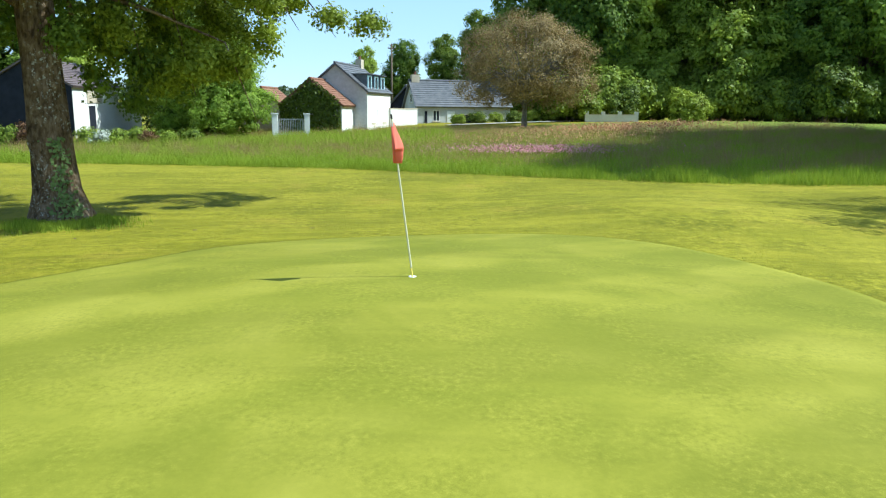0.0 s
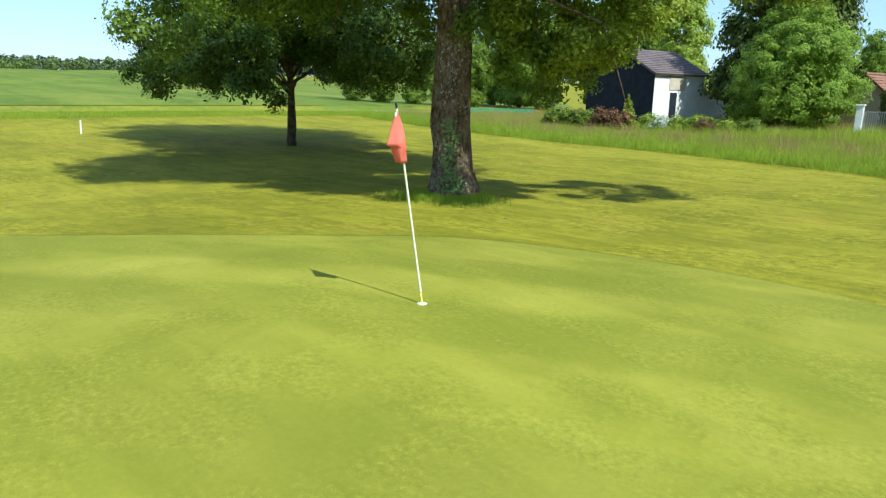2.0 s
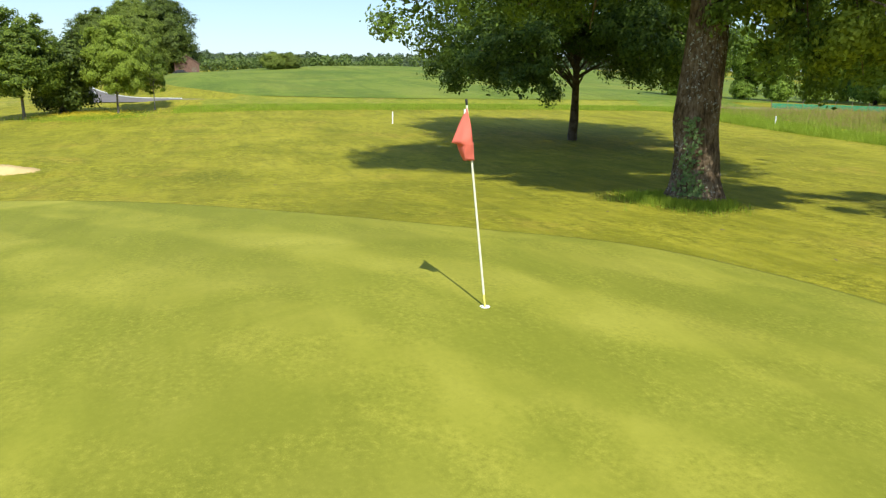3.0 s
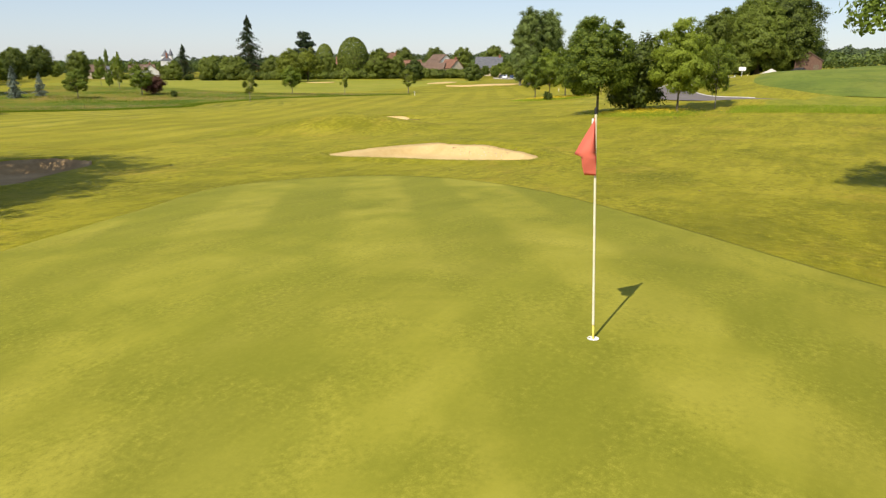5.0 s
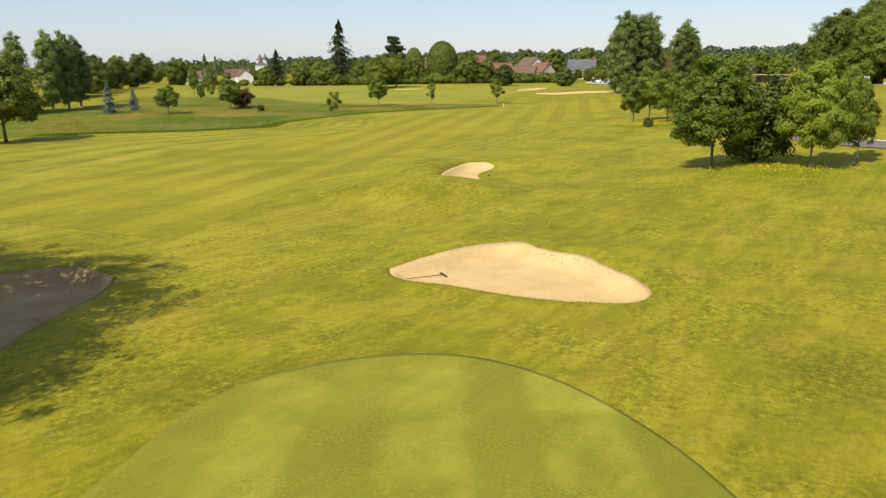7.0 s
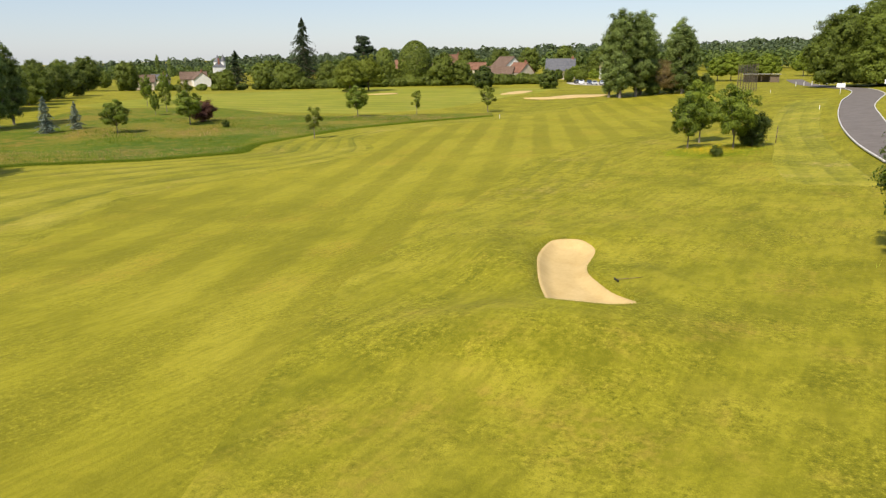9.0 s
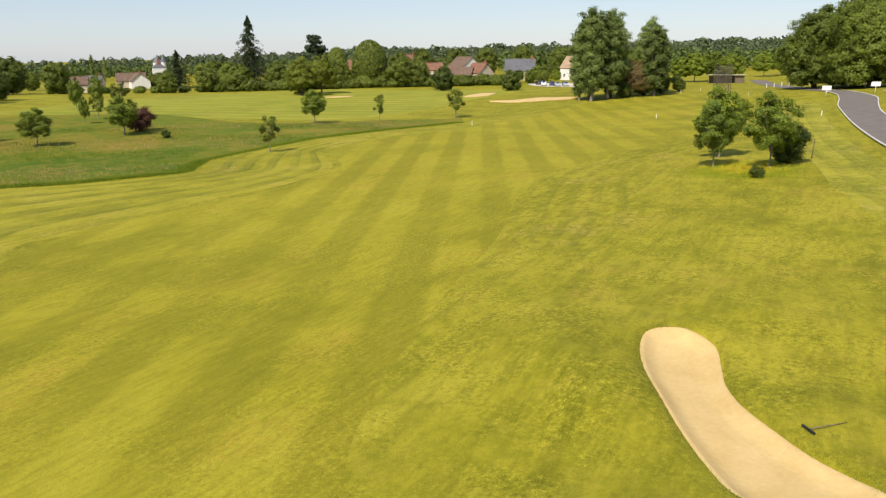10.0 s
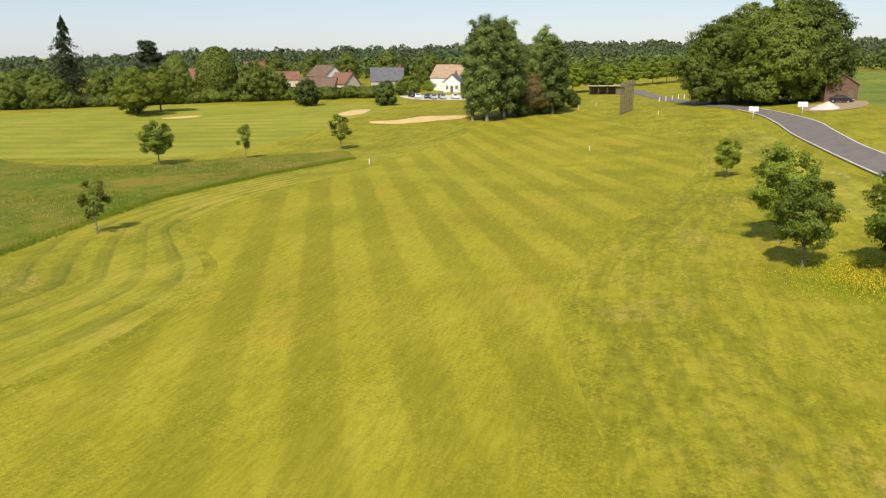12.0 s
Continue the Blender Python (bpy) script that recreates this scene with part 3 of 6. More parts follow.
ribbon("tracked_rough", FAIR_RIGHT[4:13][:1] + FAIR_RIGHT[4:13], TRACK_OUT, M_TRACK, 0.008, "rough beside the fairway with curved mower tracks", "rough", 12, 1.1, 0.06)
ribbon("mown_verge", VERGE_IN, VERGE_OUT, M_VERGE, 0.008, "mown verge with worn mower tracks along the road", "verge", 10, 1.2, 0.06)
ribbon("fairway", [(-100, -160), (-140, -175), (-180, -180), (-215, -170)], [(-128, -98), (-150, -92), (-190, -95), (-225, -95)], M_FAIR_FAR, 0.03, "mown fairway with light and dark mowing stripes", "fairway", 24, 3.0, 0.12)
ribbon("rough_meadow", [(-30, -96), (-54, -88), (-62, -78.5), (-71, -73), (-78, -77.5), (-101, -80), (-118, -77.5), (-134, -73)], [(-40, -150), (-74, -135), (-100, -150), (-120, -135), (-118, -112), (-122, -98), (-133, -90), (-142, -78)], M_HOLLOWTURF, 0.06, "unmown grassy hollow with young trees", "meadow", 30, 1.5, 0.14)
ribbon("flower_meadow", [(-60, 48), (-45, 42), (-31, 40), (-24, 39.5), (-17, 39.5), (-11.5, 38.5), (-4.5, 36.5), (1.5, 33), (6, 30.3), (10, 28.2), (14, 27), (20, 26.5), (40, 26)],
       [(-60, 60), (-45, 56), (-31, 51), (-24, 51), (-17, 54), (-11.5, 60), (-4.5, 67), (1.5, 70), (6, 72), (10, 74), (14, 76), (24, 78), (60, 80)], M_MEADOW, 0.05, "tall unmown meadow with pink and red flowers", "meadow", 24, 1.0, 0.14)
ribbon("crop_field", [(-60, 10), (-66, 6), (-80, 1), (-110, -1), (-160, -2), (-230, 0), (-420, 0)], [(-60, 62), (-62, 70), (-66, 80), (-80, 120), (-150, 200), (-250, 300), (-420, 420)], M_FIELD, 0.06, "green young crop field on a gentle rise", "field", 40, 4.0, 0.14)
ribbon("field_margin", [(-47.6, 5.0), (-53, 6), (-60.5, 8.5)], [(-45.4, 47), (-53, 54), (-60.5, 62)], M_MARGIN, 0.02, "grassy green margin of a crop field", "field", 40, 1.0, 0.05)

# road with white kerbs
ROAD_L = [(-55.6, 6), (-57.2, 2.6), (-60.4, -1.7), (-64.5, -4.2), (-73, -7.2), (-84, -9.6), (-98.7, -11.9), (-115, -13.7), (-131, -14.9), (-146, -15.7), (-160, -15.7), (-176, -16.4), (-190, -18.6), (-204, -23), (-222, -29), (-250, -36), (-290, -44)]
ROAD_R = [(-57.8, 7), (-59, 4.6), (-61.5, 1.6), (-65.5, -0.4), (-74, -2.9), (-84.5, -5.2), (-98, -7.6), (-114.5, -9.3), (-130.5, -10.6), (-146, -10.6), (-160, -10.4), (-177, -12.2), (-191, -14.5), (-206, -19), (-224, -24.5), (-252, -31.5), (-292, -39)]
ribbon("road", ROAD_L, ROAD_R, M_ROAD, 0.06, "grey asphalt access road with pale kerbs", "road", 6, 1.5)
for side, other in ((ROAD_L, ROAD_R), (ROAD_R, ROAD_L)):
    outer = [(a[0] + (a[0] - b[0]) * 0.026, a[1] + (a[1] - b[1]) * 0.026) for a, b in zip(side, other)]
    first = 4 if side is ROAD_L else 1
    k = ribbon("kerb", side[first:13], outer[first:13], M_KERB, 0.10, "pale concrete kerb along the road", "kerb", 1, 1.5)
    md = k.modifiers.new("thickness", "SOLIDIFY")
    md.thickness, md.offset = 0.16, -1

# ---- building blocks ----
def part(name, verts, faces, mat, parent, label="", flat=True):
    ob = mesh_object(name, verts, faces, mat, parent, not flat)
    return tagged(ob, label) if label else ob


def empty(name, x, y, z, turn=0.0, size=1.0):
    e = new(name)
    e.empty_display_size = 0.3
    e.matrix_basis = Matrix.Translation((x, y, z)) @ Matrix.Rotation(turn, 4, "Z") @ Matrix.Scale(size, 4)
    return e


def tube(path, radii, sides=7):
    p = np.array(path, float)
    verts, faces = [], []
    for i, (q, r) in enumerate(zip(p, radii)):
        d = p[min(i + 1, len(p) - 1)] - p[max(i - 1, 0)]
        d = d / (np.linalg.norm(d) + 1e-9)
        u = np.cross(d, (0.31, 0.95, 0.05) if abs(d[1]) < 0.9 else (1, 0, 0))
        u /= np.linalg.norm(u)
        w = np.cross(d, u)
        for k in range(sides):
            a = 2 * math.pi * k / sides
            verts.append(q + r * (math.cos(a) * u + math.sin(a) * w))
    for i in range(len(p) - 1):
        for k in range(sides):
            a, b = i * sides, (i + 1) * sides
            faces.append((a + k, a + (k + 1) % sides, b + (k + 1) % sides, b + k))
    faces.append(tuple(range(sides))[::-1])
    faces.append(tuple(range(len(verts) - sides, len(verts))))
    return verts, faces


def joined(pieces):
    verts, faces = [], []
    for v, f in pieces:
        o = len(verts)
        verts += list(v)
        faces += [tuple(i + o for i in q) for q in f]
    return verts, faces


def box(x0, x1, y0, y1, z0, z1, bevel=0.0):
    if bevel <= 0:
        v = [(x, y, z) for z in (z0, z1) for x, y in ((x0, y0), (x1, y0), (x1, y1), (x0, y1))]
        return v, [(3, 2, 1, 0), (4, 5, 6, 7), (0, 1, 5, 4), (1, 2, 6, 5), (2, 3, 7, 6), (3, 0, 4, 7)]
    bm = bmesh.new()
    bmesh.ops.create_cube(bm, size=1, matrix=Matrix.Translation(((x0 + x1) / 2, (y0 + y1) / 2, (z0 + z1) / 2)) @ Matrix.Diagonal((x1 - x0, y1 - y0, z1 - z0, 1)))
    bmesh.ops.bevel(bm, geom=bm.edges[:], offset=bevel, segments=2, affect="EDGES")
    bm.verts.index_update()
    v = [tuple(q.co) for q in bm.verts]
    f = [tuple(q.index for q in p.verts) for p in bm.faces]
    bm.free()
    return v, f


def leaf_mesh(name, centres, normals, sizes, rng, mat, slim=0.55, fold=0.0):
    """Many small leaf-shaped pieces as one mesh."""
    n = len(centres)
    nz = normals / (np.linalg.norm(normals, axis=1, keepdims=True) + 1e-9)
    r = rng.normal(size=(n, 3))
    u = np.cross(nz, r)
    u /= np.linalg.norm(u, axis=1, keepdims=True) + 1e-9
    w = np.cross(nz, u)
    s = sizes[:, None]
    v = np.empty((n, 4, 3))
    v[:, 0] = centres - u * s
    v[:, 1] = centres + w * s * slim + nz * s * fold
    v[:, 2] = centres + u * s
    v[:, 3] = centres - w * s * slim + nz * s * fold
    me = bpy.data.meshes.new(name)
    me.vertices.add(n * 4)
    me.vertices.foreach_set("co", v.ravel().astype(np.float32))
    me.loops.add(n * 4)
    me.loops.foreach_set("vertex_index", np.arange(n * 4, dtype=np.int32))
    me.polygons.add(n)
    me.polygons.foreach_set("loop_start", np.arange(0, n * 4, 4, dtype=np.int32))
    me.materials.append(mat)
    me.update(calc_edges=True)
    return me


def unit(v):
    return v / (np.linalg.norm(v, axis=1, keepdims=True) + 1e-9)


def crown_points(rng, blobs, clumps, per, spread, hollow=0.55, flat=0.75, bough=0.30, core=0.10):
    """Leaf places: lobes carry boughs spread evenly over them, boughs carry clumps, and clumps hold leaves that face outwards.
    A few larger leaves fill the inside. Returns places, normals, clump centres, clump radii and the leaves' growth."""
    b = np.array(blobs, float)
    area = (b[:, 3] * b[:, 4] * b[:, 5]) ** (2 / 3)
    share = np.maximum(3, (max(16, clumps // 8) * area / area.sum())).astype(int)
    bc, d, br = [], [], []
    for lobe, k in zip(b, share):
        i = np.arange(k) + 0.5
        z = 1 - 2 * i / k
        a = i * 2.39996 + rng.uniform(0, 6.28)
        q = unit(np.column_stack([np.sqrt(1 - z * z) * np.cos(a), np.sqrt(1 - z * z) * np.sin(a), z]) + rng.normal(size=(k, 3)) * 0.16)
        c = lobe[:3] + q * lobe[3:6] * (hollow * 0.5 + 0.40 + 0.24 * rng.random((k, 1)) ** 1.4)
        deep = np.min([np.linalg.norm((c - o[:3]) / o[3:6], axis=1) + 9.0 * (o is lobe) for o in b], axis=0) if len(b) > 1 else np.full(k, 9.0)
        ok = deep > 0.62
        bc.append(c[ok]), d.append(q[ok]), br.append(bough * lobe[3:6] * rng.uniform(0.65, 1.3, (ok.sum(), 1)))
    bc, d, br = np.vstack(bc), np.vstack(d), np.vstack(br)
    which = rng.choice(len(bc), clumps, p=br.mean(axis=1) ** 0.4 / (br.mean(axis=1) ** 0.4).sum())
    e = unit(rng.normal(size=(clumps, 3)) + 0.7 * d[which] + np.array([0, 0, 0.3]))
    cc = bc[which] + e * br[which] * rng.uniform(0.55, 1.0, (clumps, 1))
    sp = spread * (0.55 + 0.8 * rng.random(clumps))
    off = unit(rng.normal(size=(clumps * per, 3))).reshape(clumps, per, 3) * (rng.random((clumps, per, 1)) ** 0.45) * np.array([1, 1, flat])
    pts = (cc[:, None, :] + off * 1.75 * sp[:, None, None]).reshape(-1, 3)
    nrm = np.repeat(e * 0.8 + d[which] * 0.45, per, axis=0) + 0.5 * off.reshape(-1, 3) + rng.normal(size=(clumps * per, 3)) * 0.42 + np.array([0, 0, 0.3])
    grow = np.ones(len(pts))
    k = int(core * len(pts))
    if k:
        pick = rng.choice(len(b), k, p=area ** 1.5 / (area ** 1.5).sum())
        fill = b[pick, :3] + unit(rng.normal(size=(k, 3))) * b[pick, 3:6] * 0.78 * rng.random((k, 1)) ** 0.4
        pts, nrm, grow = np.vstack([pts, fill]), np.vstack([nrm, rng.normal(size=(k, 3))]), np.concatenate([grow, np.full(k, 1.9)])
    return pts, nrm, cc, sp, grow


def tree(name, label, seed, blobs, clumps, per, spread, leaf_size, mat, bark, trunk_h, trunk_r, limbs=10, category="tree", flare=1.35, lean=(0, 0), floor=None, slim=0.55, hollow=0.55, sides=9, group="", core=0.10, bough=0.30):
    """A tree at the origin: a tapered trunk, limbs that reach into the crown, and a crown of many leaves in clumps."""
    rng = np.random.default_rng(seed)
    root = empty(name, 0, 0, 0)
    pts, nrm, cc, sp, grow = crown_points(rng, blobs, clumps, per, spread, hollow, bough=bough, core=core)
    if floor is not None:
        keep = pts[:, 2] > floor
        pts, nrm, grow = pts[keep], nrm[keep], grow[keep]
    sizes = leaf_size * (0.6 + 0.8 * rng.random(len(pts))) * grow
    crown = new("crown", leaf_mesh("crown", pts, nrm, sizes, rng, mat, slim))
    crown.parent = root
    top = max(b[2] + 0.5 * b[5] for b in blobs)
    hs = np.array([-0.3, 0.0, 0.05, 0.12, 0.3, 0.6, 1.0]) * trunk_h
    path = [(lean[0] * h / trunk_h + 0.06 * trunk_r * math.sin(3 * i), lean[1] * h / trunk_h, h) for i, h in enumerate(hs)]
    rr = [trunk_r * k for k in (flare * 1.1, flare, 1 + 0.55 * (flare - 1), 1 + 0.25 * (flare - 1), 1.0, 0.92, 0.8)]
    tips = [path[-1]]
    path2, r2 = list(path), list(rr)
    for k in (0.35, 0.7, 1.0):
        path2.append((lean[0] * (1 + k) + rng.normal() * 0.3 * trunk_r, lean[1] * (1 + k) + rng.normal() * 0.3 * trunk_r, trunk_h + (top - trunk_h) * k))
        r2.append(trunk_r * (0.8 - 0.65 * k))
    tv, tf = tube(path2, r2, sides)
    tv = [np.array(v) * (1, 1, 1) + np.append(0.10 * trunk_r * rng.normal(size=2), 0) for v in tv]
    part("trunk", tv, tf, bark, root, flat=False)
    pieces = []
    order = np.argsort(rng.random(len(cc)))[:limbs]
    for i in order:
        e = cc[i]
        f = rng.uniform(0.75, 1.0) if e[2] < trunk_h * 1.3 else rng.uniform(0.9, 1.45)
        z0 = min(trunk_h * f, trunk_h + 0.6 * (top - trunk_h))
        s = np.array([lean[0] * z0 / trunk_h, lean[1] * z0 / trunk_h, z0])
        rise = max(0.0, 0.25 * np.linalg.norm(e - s) - 0.2 * max(0, e[2] - s[2]))
        path = [s + (e - s) * k + np.array([0, 0, rise * math.sin(math.pi * k)]) + rng.normal(size=3) * 0.035 * np.linalg.norm(e - s) * (0 < k < 1) for k in (0, 0.25, 0.5, 0.75, 1.0)]
        r0 = trunk_r * rng.uniform(0.25, 0.45)
        pieces.append(tube(path, [r0 * q for q in (1, 0.75, 0.5, 0.3, 0.12)], 6))
        for j in range(3):
            tip = path[2 + j % 3] + rng.normal(size=3) * spread * 1.6
            pieces.append(tube([path[1 + j], (path[1 + j] + tip) / 2 + rng.normal(size=3) * 0.1 * spread, tip], [r0 * 0.35, r0 * 0.2, r0 * 0.06], 5))
    if pieces:
        v, f = joined(pieces)
        part("bough_work", v, f, bark, root, flat=False)
    return tagged(root, label, category, group)


def set_at(root, x, y, size=1.0, turn=0.0, sink=0.0):
    root.matrix_basis = Matrix.Translation((x, y, ground_z(x, y) - sink)) @ Matrix.Rotation(turn, 4, "Z") @ Matrix.Scale(size, 4)
    return root


def again(root, x, y, size=1.0, turn=0.0, label="", wide=1.0):
    """Another of the same kind."""
    base = Matrix.Translation((x, y, ground_z(x, y))) @ Matrix.Rotation(turn, 4, "Z")
    c = copy_thing(root, base)
    c.scale = (size * wide, size * wide, size)
    return tagged(c, label) if label else c


def spire(name, label, seed, height, radius, mat, tiers, per, leaf_size, droop=0.35, clear=0.06, category="conifer", ragged=0.25):
    """A conifer: a straight stem with tiers of drooping boughs."""
    rng = np.random.default_rng(seed)
    root = empty(name, 0, 0, 0)
    pts, nrm, boughs = [], [], []
    for t in range(tiers):
        f = t / (tiers - 1)
        z = height * (clear + (1 - clear) * f)
        reach = radius * (1 - f) ** 0.85 * (1 + ragged * rng.normal()) + 0.05 * radius
        for k in range(max(4, int(11 * (1 - f) + 3))):
            a = rng.uniform(0, 2 * math.pi)
            ln = reach * rng.uniform(0.75, 1.1)
            s = rng.random(per) ** 0.7
            side = rng.normal(size=per) * 0.16 * ln * (0.4 + s)
            x = np.cos(a) * s * ln - np.sin(a) * side
            y = np.sin(a) * s * ln + np.cos(a) * side
            zz = z - droop * ln * s ** 1.5 + rng.normal(size=per) * 0.04 * radius
            pts.append(np.column_stack([x, y, zz]))
            nrm.append(rng.normal(size=(per, 3)) * 0.5 + np.array([0, 0, 0.8]))
            if k % 2 == 0:
                boughs.append(tube([(0, 0, z), (math.cos(a) * ln * 0.9, math.sin(a) * ln * 0.9, z - droop * ln * 0.8)], [0.012 * height * (1 - f) + 0.02, 0.01], 4))
    pts, nrm = np.vstack(pts), np.vstack(nrm)
    cr = new("crown", leaf_mesh("crown", pts, nrm, leaf_size * (0.6 + 0.8 * rng.random(len(pts))), rng, mat, 0.4))
    cr.parent = root
    v, f = joined([tube([(0, 0, -0.3), (0, 0, height * 0.5), (0, 0, height * 0.99)], [0.018 * height, 0.011 * height, 0.01], 7)] + boughs)
    part("trunk", v, f, M_BARK, root, flat=False)
    return tagged(root, label, category)


def shrub(name, label, seed, blobs, clumps, per, spread, leaf_size, mat, category="shrub", hollow=0.5, bough=0.30):
    """A bush: several stems from the ground and a leafy body down to it."""
    rng = np.random.default_rng(seed)
    root = empty(name, 0, 0, 0)
    pts, nrm, cc, sp, grow = crown_points(rng, blobs, clumps, per, spread, hollow, bough=bough)
    keep = pts[:, 2] > 0.03
    cr = new("foliage", leaf_mesh("foliage", pts[keep], nrm[keep], leaf_size * (0.6 + 0.8 * rng.random(keep.sum())) * grow[keep], rng, mat))
    cr.parent = root
    h = max(b[2] for b in blobs)
    stems = []
    for i in range(7):
        e = cc[rng.integers(len(cc))]
        stems.append(tube([(e[0] * 0.1, e[1] * 0.1, -0.2), (e[0] * 0.4, e[1] * 0.4, max(0.2, e[2] * 0.6)), tuple(e)], [0.03 * h, 0.02 * h, 0.006 * h], 5))
    v, f = joined(stems)
    part("stems", v, f, M_BARK2, root, flat=False)
    return tagged(root, label, category)

# ---- the oak beside the green and its neighbours ----
oak = tree("oak_tree", "old oak with ivy on its thick trunk, shading the grass", 11,
           [(-1.0, 1.0, 11.5, 5.8, 7.0, 4.8), (-3.8, -3.4, 7.5, 4.2, 3.8, 3.2), (-1.5, -2.5, 8.8, 3.5, 3.0, 2.2), (4.5, -1.4, 9.6, 2.6, 2.2, 1.5), (7.4, -1.4, 9.2, 2.2, 1.8, 1.1), (-2.8, 4.2, 7.2, 3.8, 3.2, 2.8), (3.4, -2.5, 9.2, 2.6, 2.6, 2.0), (6.2, 0.2, 9.0, 2.6, 2.2, 1.4), (-4.6, -6.4, 4.9, 1.1, 1.1, 1.5), (-5.0, -6.6, 5.9, 1.2, 1.2, 1.2), (-4.2, -5.2, 6.8, 1.8, 1.8, 1.4), (1.8, 2.2, 4.0, 1.0, 1.0, 1.5), (1.0, 1.0, 4.4, 1.1, 1.1, 1.7), (-3.0, 3.0, 6.0, 2.4, 2.4, 1.6)],
           2600, 100, 0.29, 0.060, M_OAK, M_OAKBARK, 6.6, 0.47, 60, floor=1.35, flare=1.75, sides=20, lean=(-0.3, 0.1))
set_at(oak, -9.25, 18.65, 1.0, 0.0)
sp_rng = np.random.default_rng(19)
SPRAYS = [(3.0, 1.8, 4.7, 1.7, 1.6, 1.9), (1.8, 1.4, 5.0, 1.3, 1.3, 1.7), (4.8, 1.1, 3.6, 0.8, 0.8, 1.4), (3.6, 1.2, 6.2, 1.6, 1.5, 1.0), (5.6, 3.2, 5.6, 1.7, 1.4, 0.7), (7.0, 3.6, 5.6, 1.1, 1.1, 0.6), (2.3, 3.2, 5.2, 1.3, 1.2, 0.9), (4.9, 3.4, 5.2, 1.4, 1.1, 0.6), (6.6, 3.6, 5.3, 1.2, 1.0, 0.5), (1.4, -2.5, 6.4, 1.3, 1.2, 0.9), (4.0, 3.0, 5.6, 1.2, 1.2, 1.1), (8.4, 5.2, 7.8, 2.4, 2.4, 1.0)]
pts, nrm, cc, _, _ = crown_points(sp_rng, SPRAYS, 900, 46, 0.25, 0.3, core=0)
spray = new("hanging_spray", leaf_mesh("hanging_spray", pts, nrm, 0.058 * (0.6 + 0.8 * sp_rng.random(len(pts))), sp_rng, M_OAKY, 0.6))
spray.parent = oak
tagged(spray, "hanging yellow-green young leaves")
v, f = joined([tube([(-0.1, 0, 6.0), (b[0] * 0.5, b[1] * 0.5, b[2] + 1.6), (b[0] * 0.85, b[1] * 0.85, b[2] + 0.9), (b[0], b[1], b[2] - 0.8 * b[5])], [0.09, 0.045, 0.025, 0.008], 6) for b in SPRAYS])
part("spray_bough", v, f, M_OAKBARK, oak, flat=False)
oak_b = tree("oak_tree", "spreading oak with low hanging branches", 12,
             [(0, 0, 7.8, 6.6, 6.6, 4.0), (-4.2, -2.0, 4.6, 3.4, 3.4, 2.0), (4.4, 1.0, 4.6, 3.2, 3.4, 2.0), (0.5, -4.8, 4.2, 3.2, 2.8, 1.7), (0, 4.6, 4.8, 3.4, 3.0, 2.0), (-5.2, -3.4, 3.5, 1.7, 1.7, 1.3), (2.5, -5.2, 2.8, 1.5, 1.2, 0.9)],
             1750, 92, 0.31, 0.072, M_OAK, M_BARK, 3.2, 0.21, 36, floor=0.9, flare=1.3)
set_at(oak_b, -26.2, 23.9, 1.0, 0.3)
# trees out of view that shade the bunker and the grass
again(oak_b, 0.9, -15.6, 1.0, 1.0, "spreading oak beside a shaded bunker")
again(oak_b, 4.4, -11.3, 1.0, 4.2, "spreading oak beside a shaded bunker")
again(oak_b, 3.0, -20.0, 1.0, 2.4, "spreading oak beside a shaded bunker")
again(oak_b, 27.0, 16.5, 1.15, 2.0, "spreading oak at the meadow's edge")

yew = tree("bushy_tree", "dense bushy tree with fresh yellow-green leaves", 13,
           [(0, 0, 4.2, 4.3, 4.0, 3.6), (1.5, -1.0, 2.6, 3.6, 3.0, 2.4), (-2.4, 0.5, 2.6, 2.8, 2.8, 2.4), (-0.5, 1.0, 6.8, 3.0, 2.8, 2.8)], 1200, 60, 0.31, 0.095, M_NORTHD, M_BARK2, 1.2, 0.2, 16, floor=0.1)
set_at(yew, -17.4, 61.6, 1.0)
dark_tree = tree("dark_tree", "tall dark leafy tree behind a hedge", 14,
                 [(0, 0, 5.0, 3.8, 3.8, 4.8), (0.5, 0.4, 9.0, 2.8, 2.8, 3.2), (-1.0, 0.5, 2.8, 3.4, 3.2, 2.6)], 800, 40, 0.42, 0.15, M_DEEP, M_BARK, 1.5, 0.25, 14, floor=0.1)
set_at(dark_tree, -20.4, 66.0, 1.2)
dark_tree.scale = (1.3, 1.1, 1.35)

copper = tree("reddish_tree", "round tree with thin reddish-brown spring leaves and bare twigs", 15,
              [(0, 0, 6.0, 6.2, 6.0, 3.9), (-3.0, 0, 4.2, 3.4, 3.2, 2.4), (3.2, 0.5, 4.2, 3.4, 3.2, 2.4), (0.3, 0.0, 8.2, 3.8, 3.6, 2.4)], 1300, 36, 0.45, 0.085, M_COPPER, M_BARK2, 2.4, 0.28, 80, floor=1.2, core=0.0)
set_at(copper, 9.4, 70.0, 1.0)

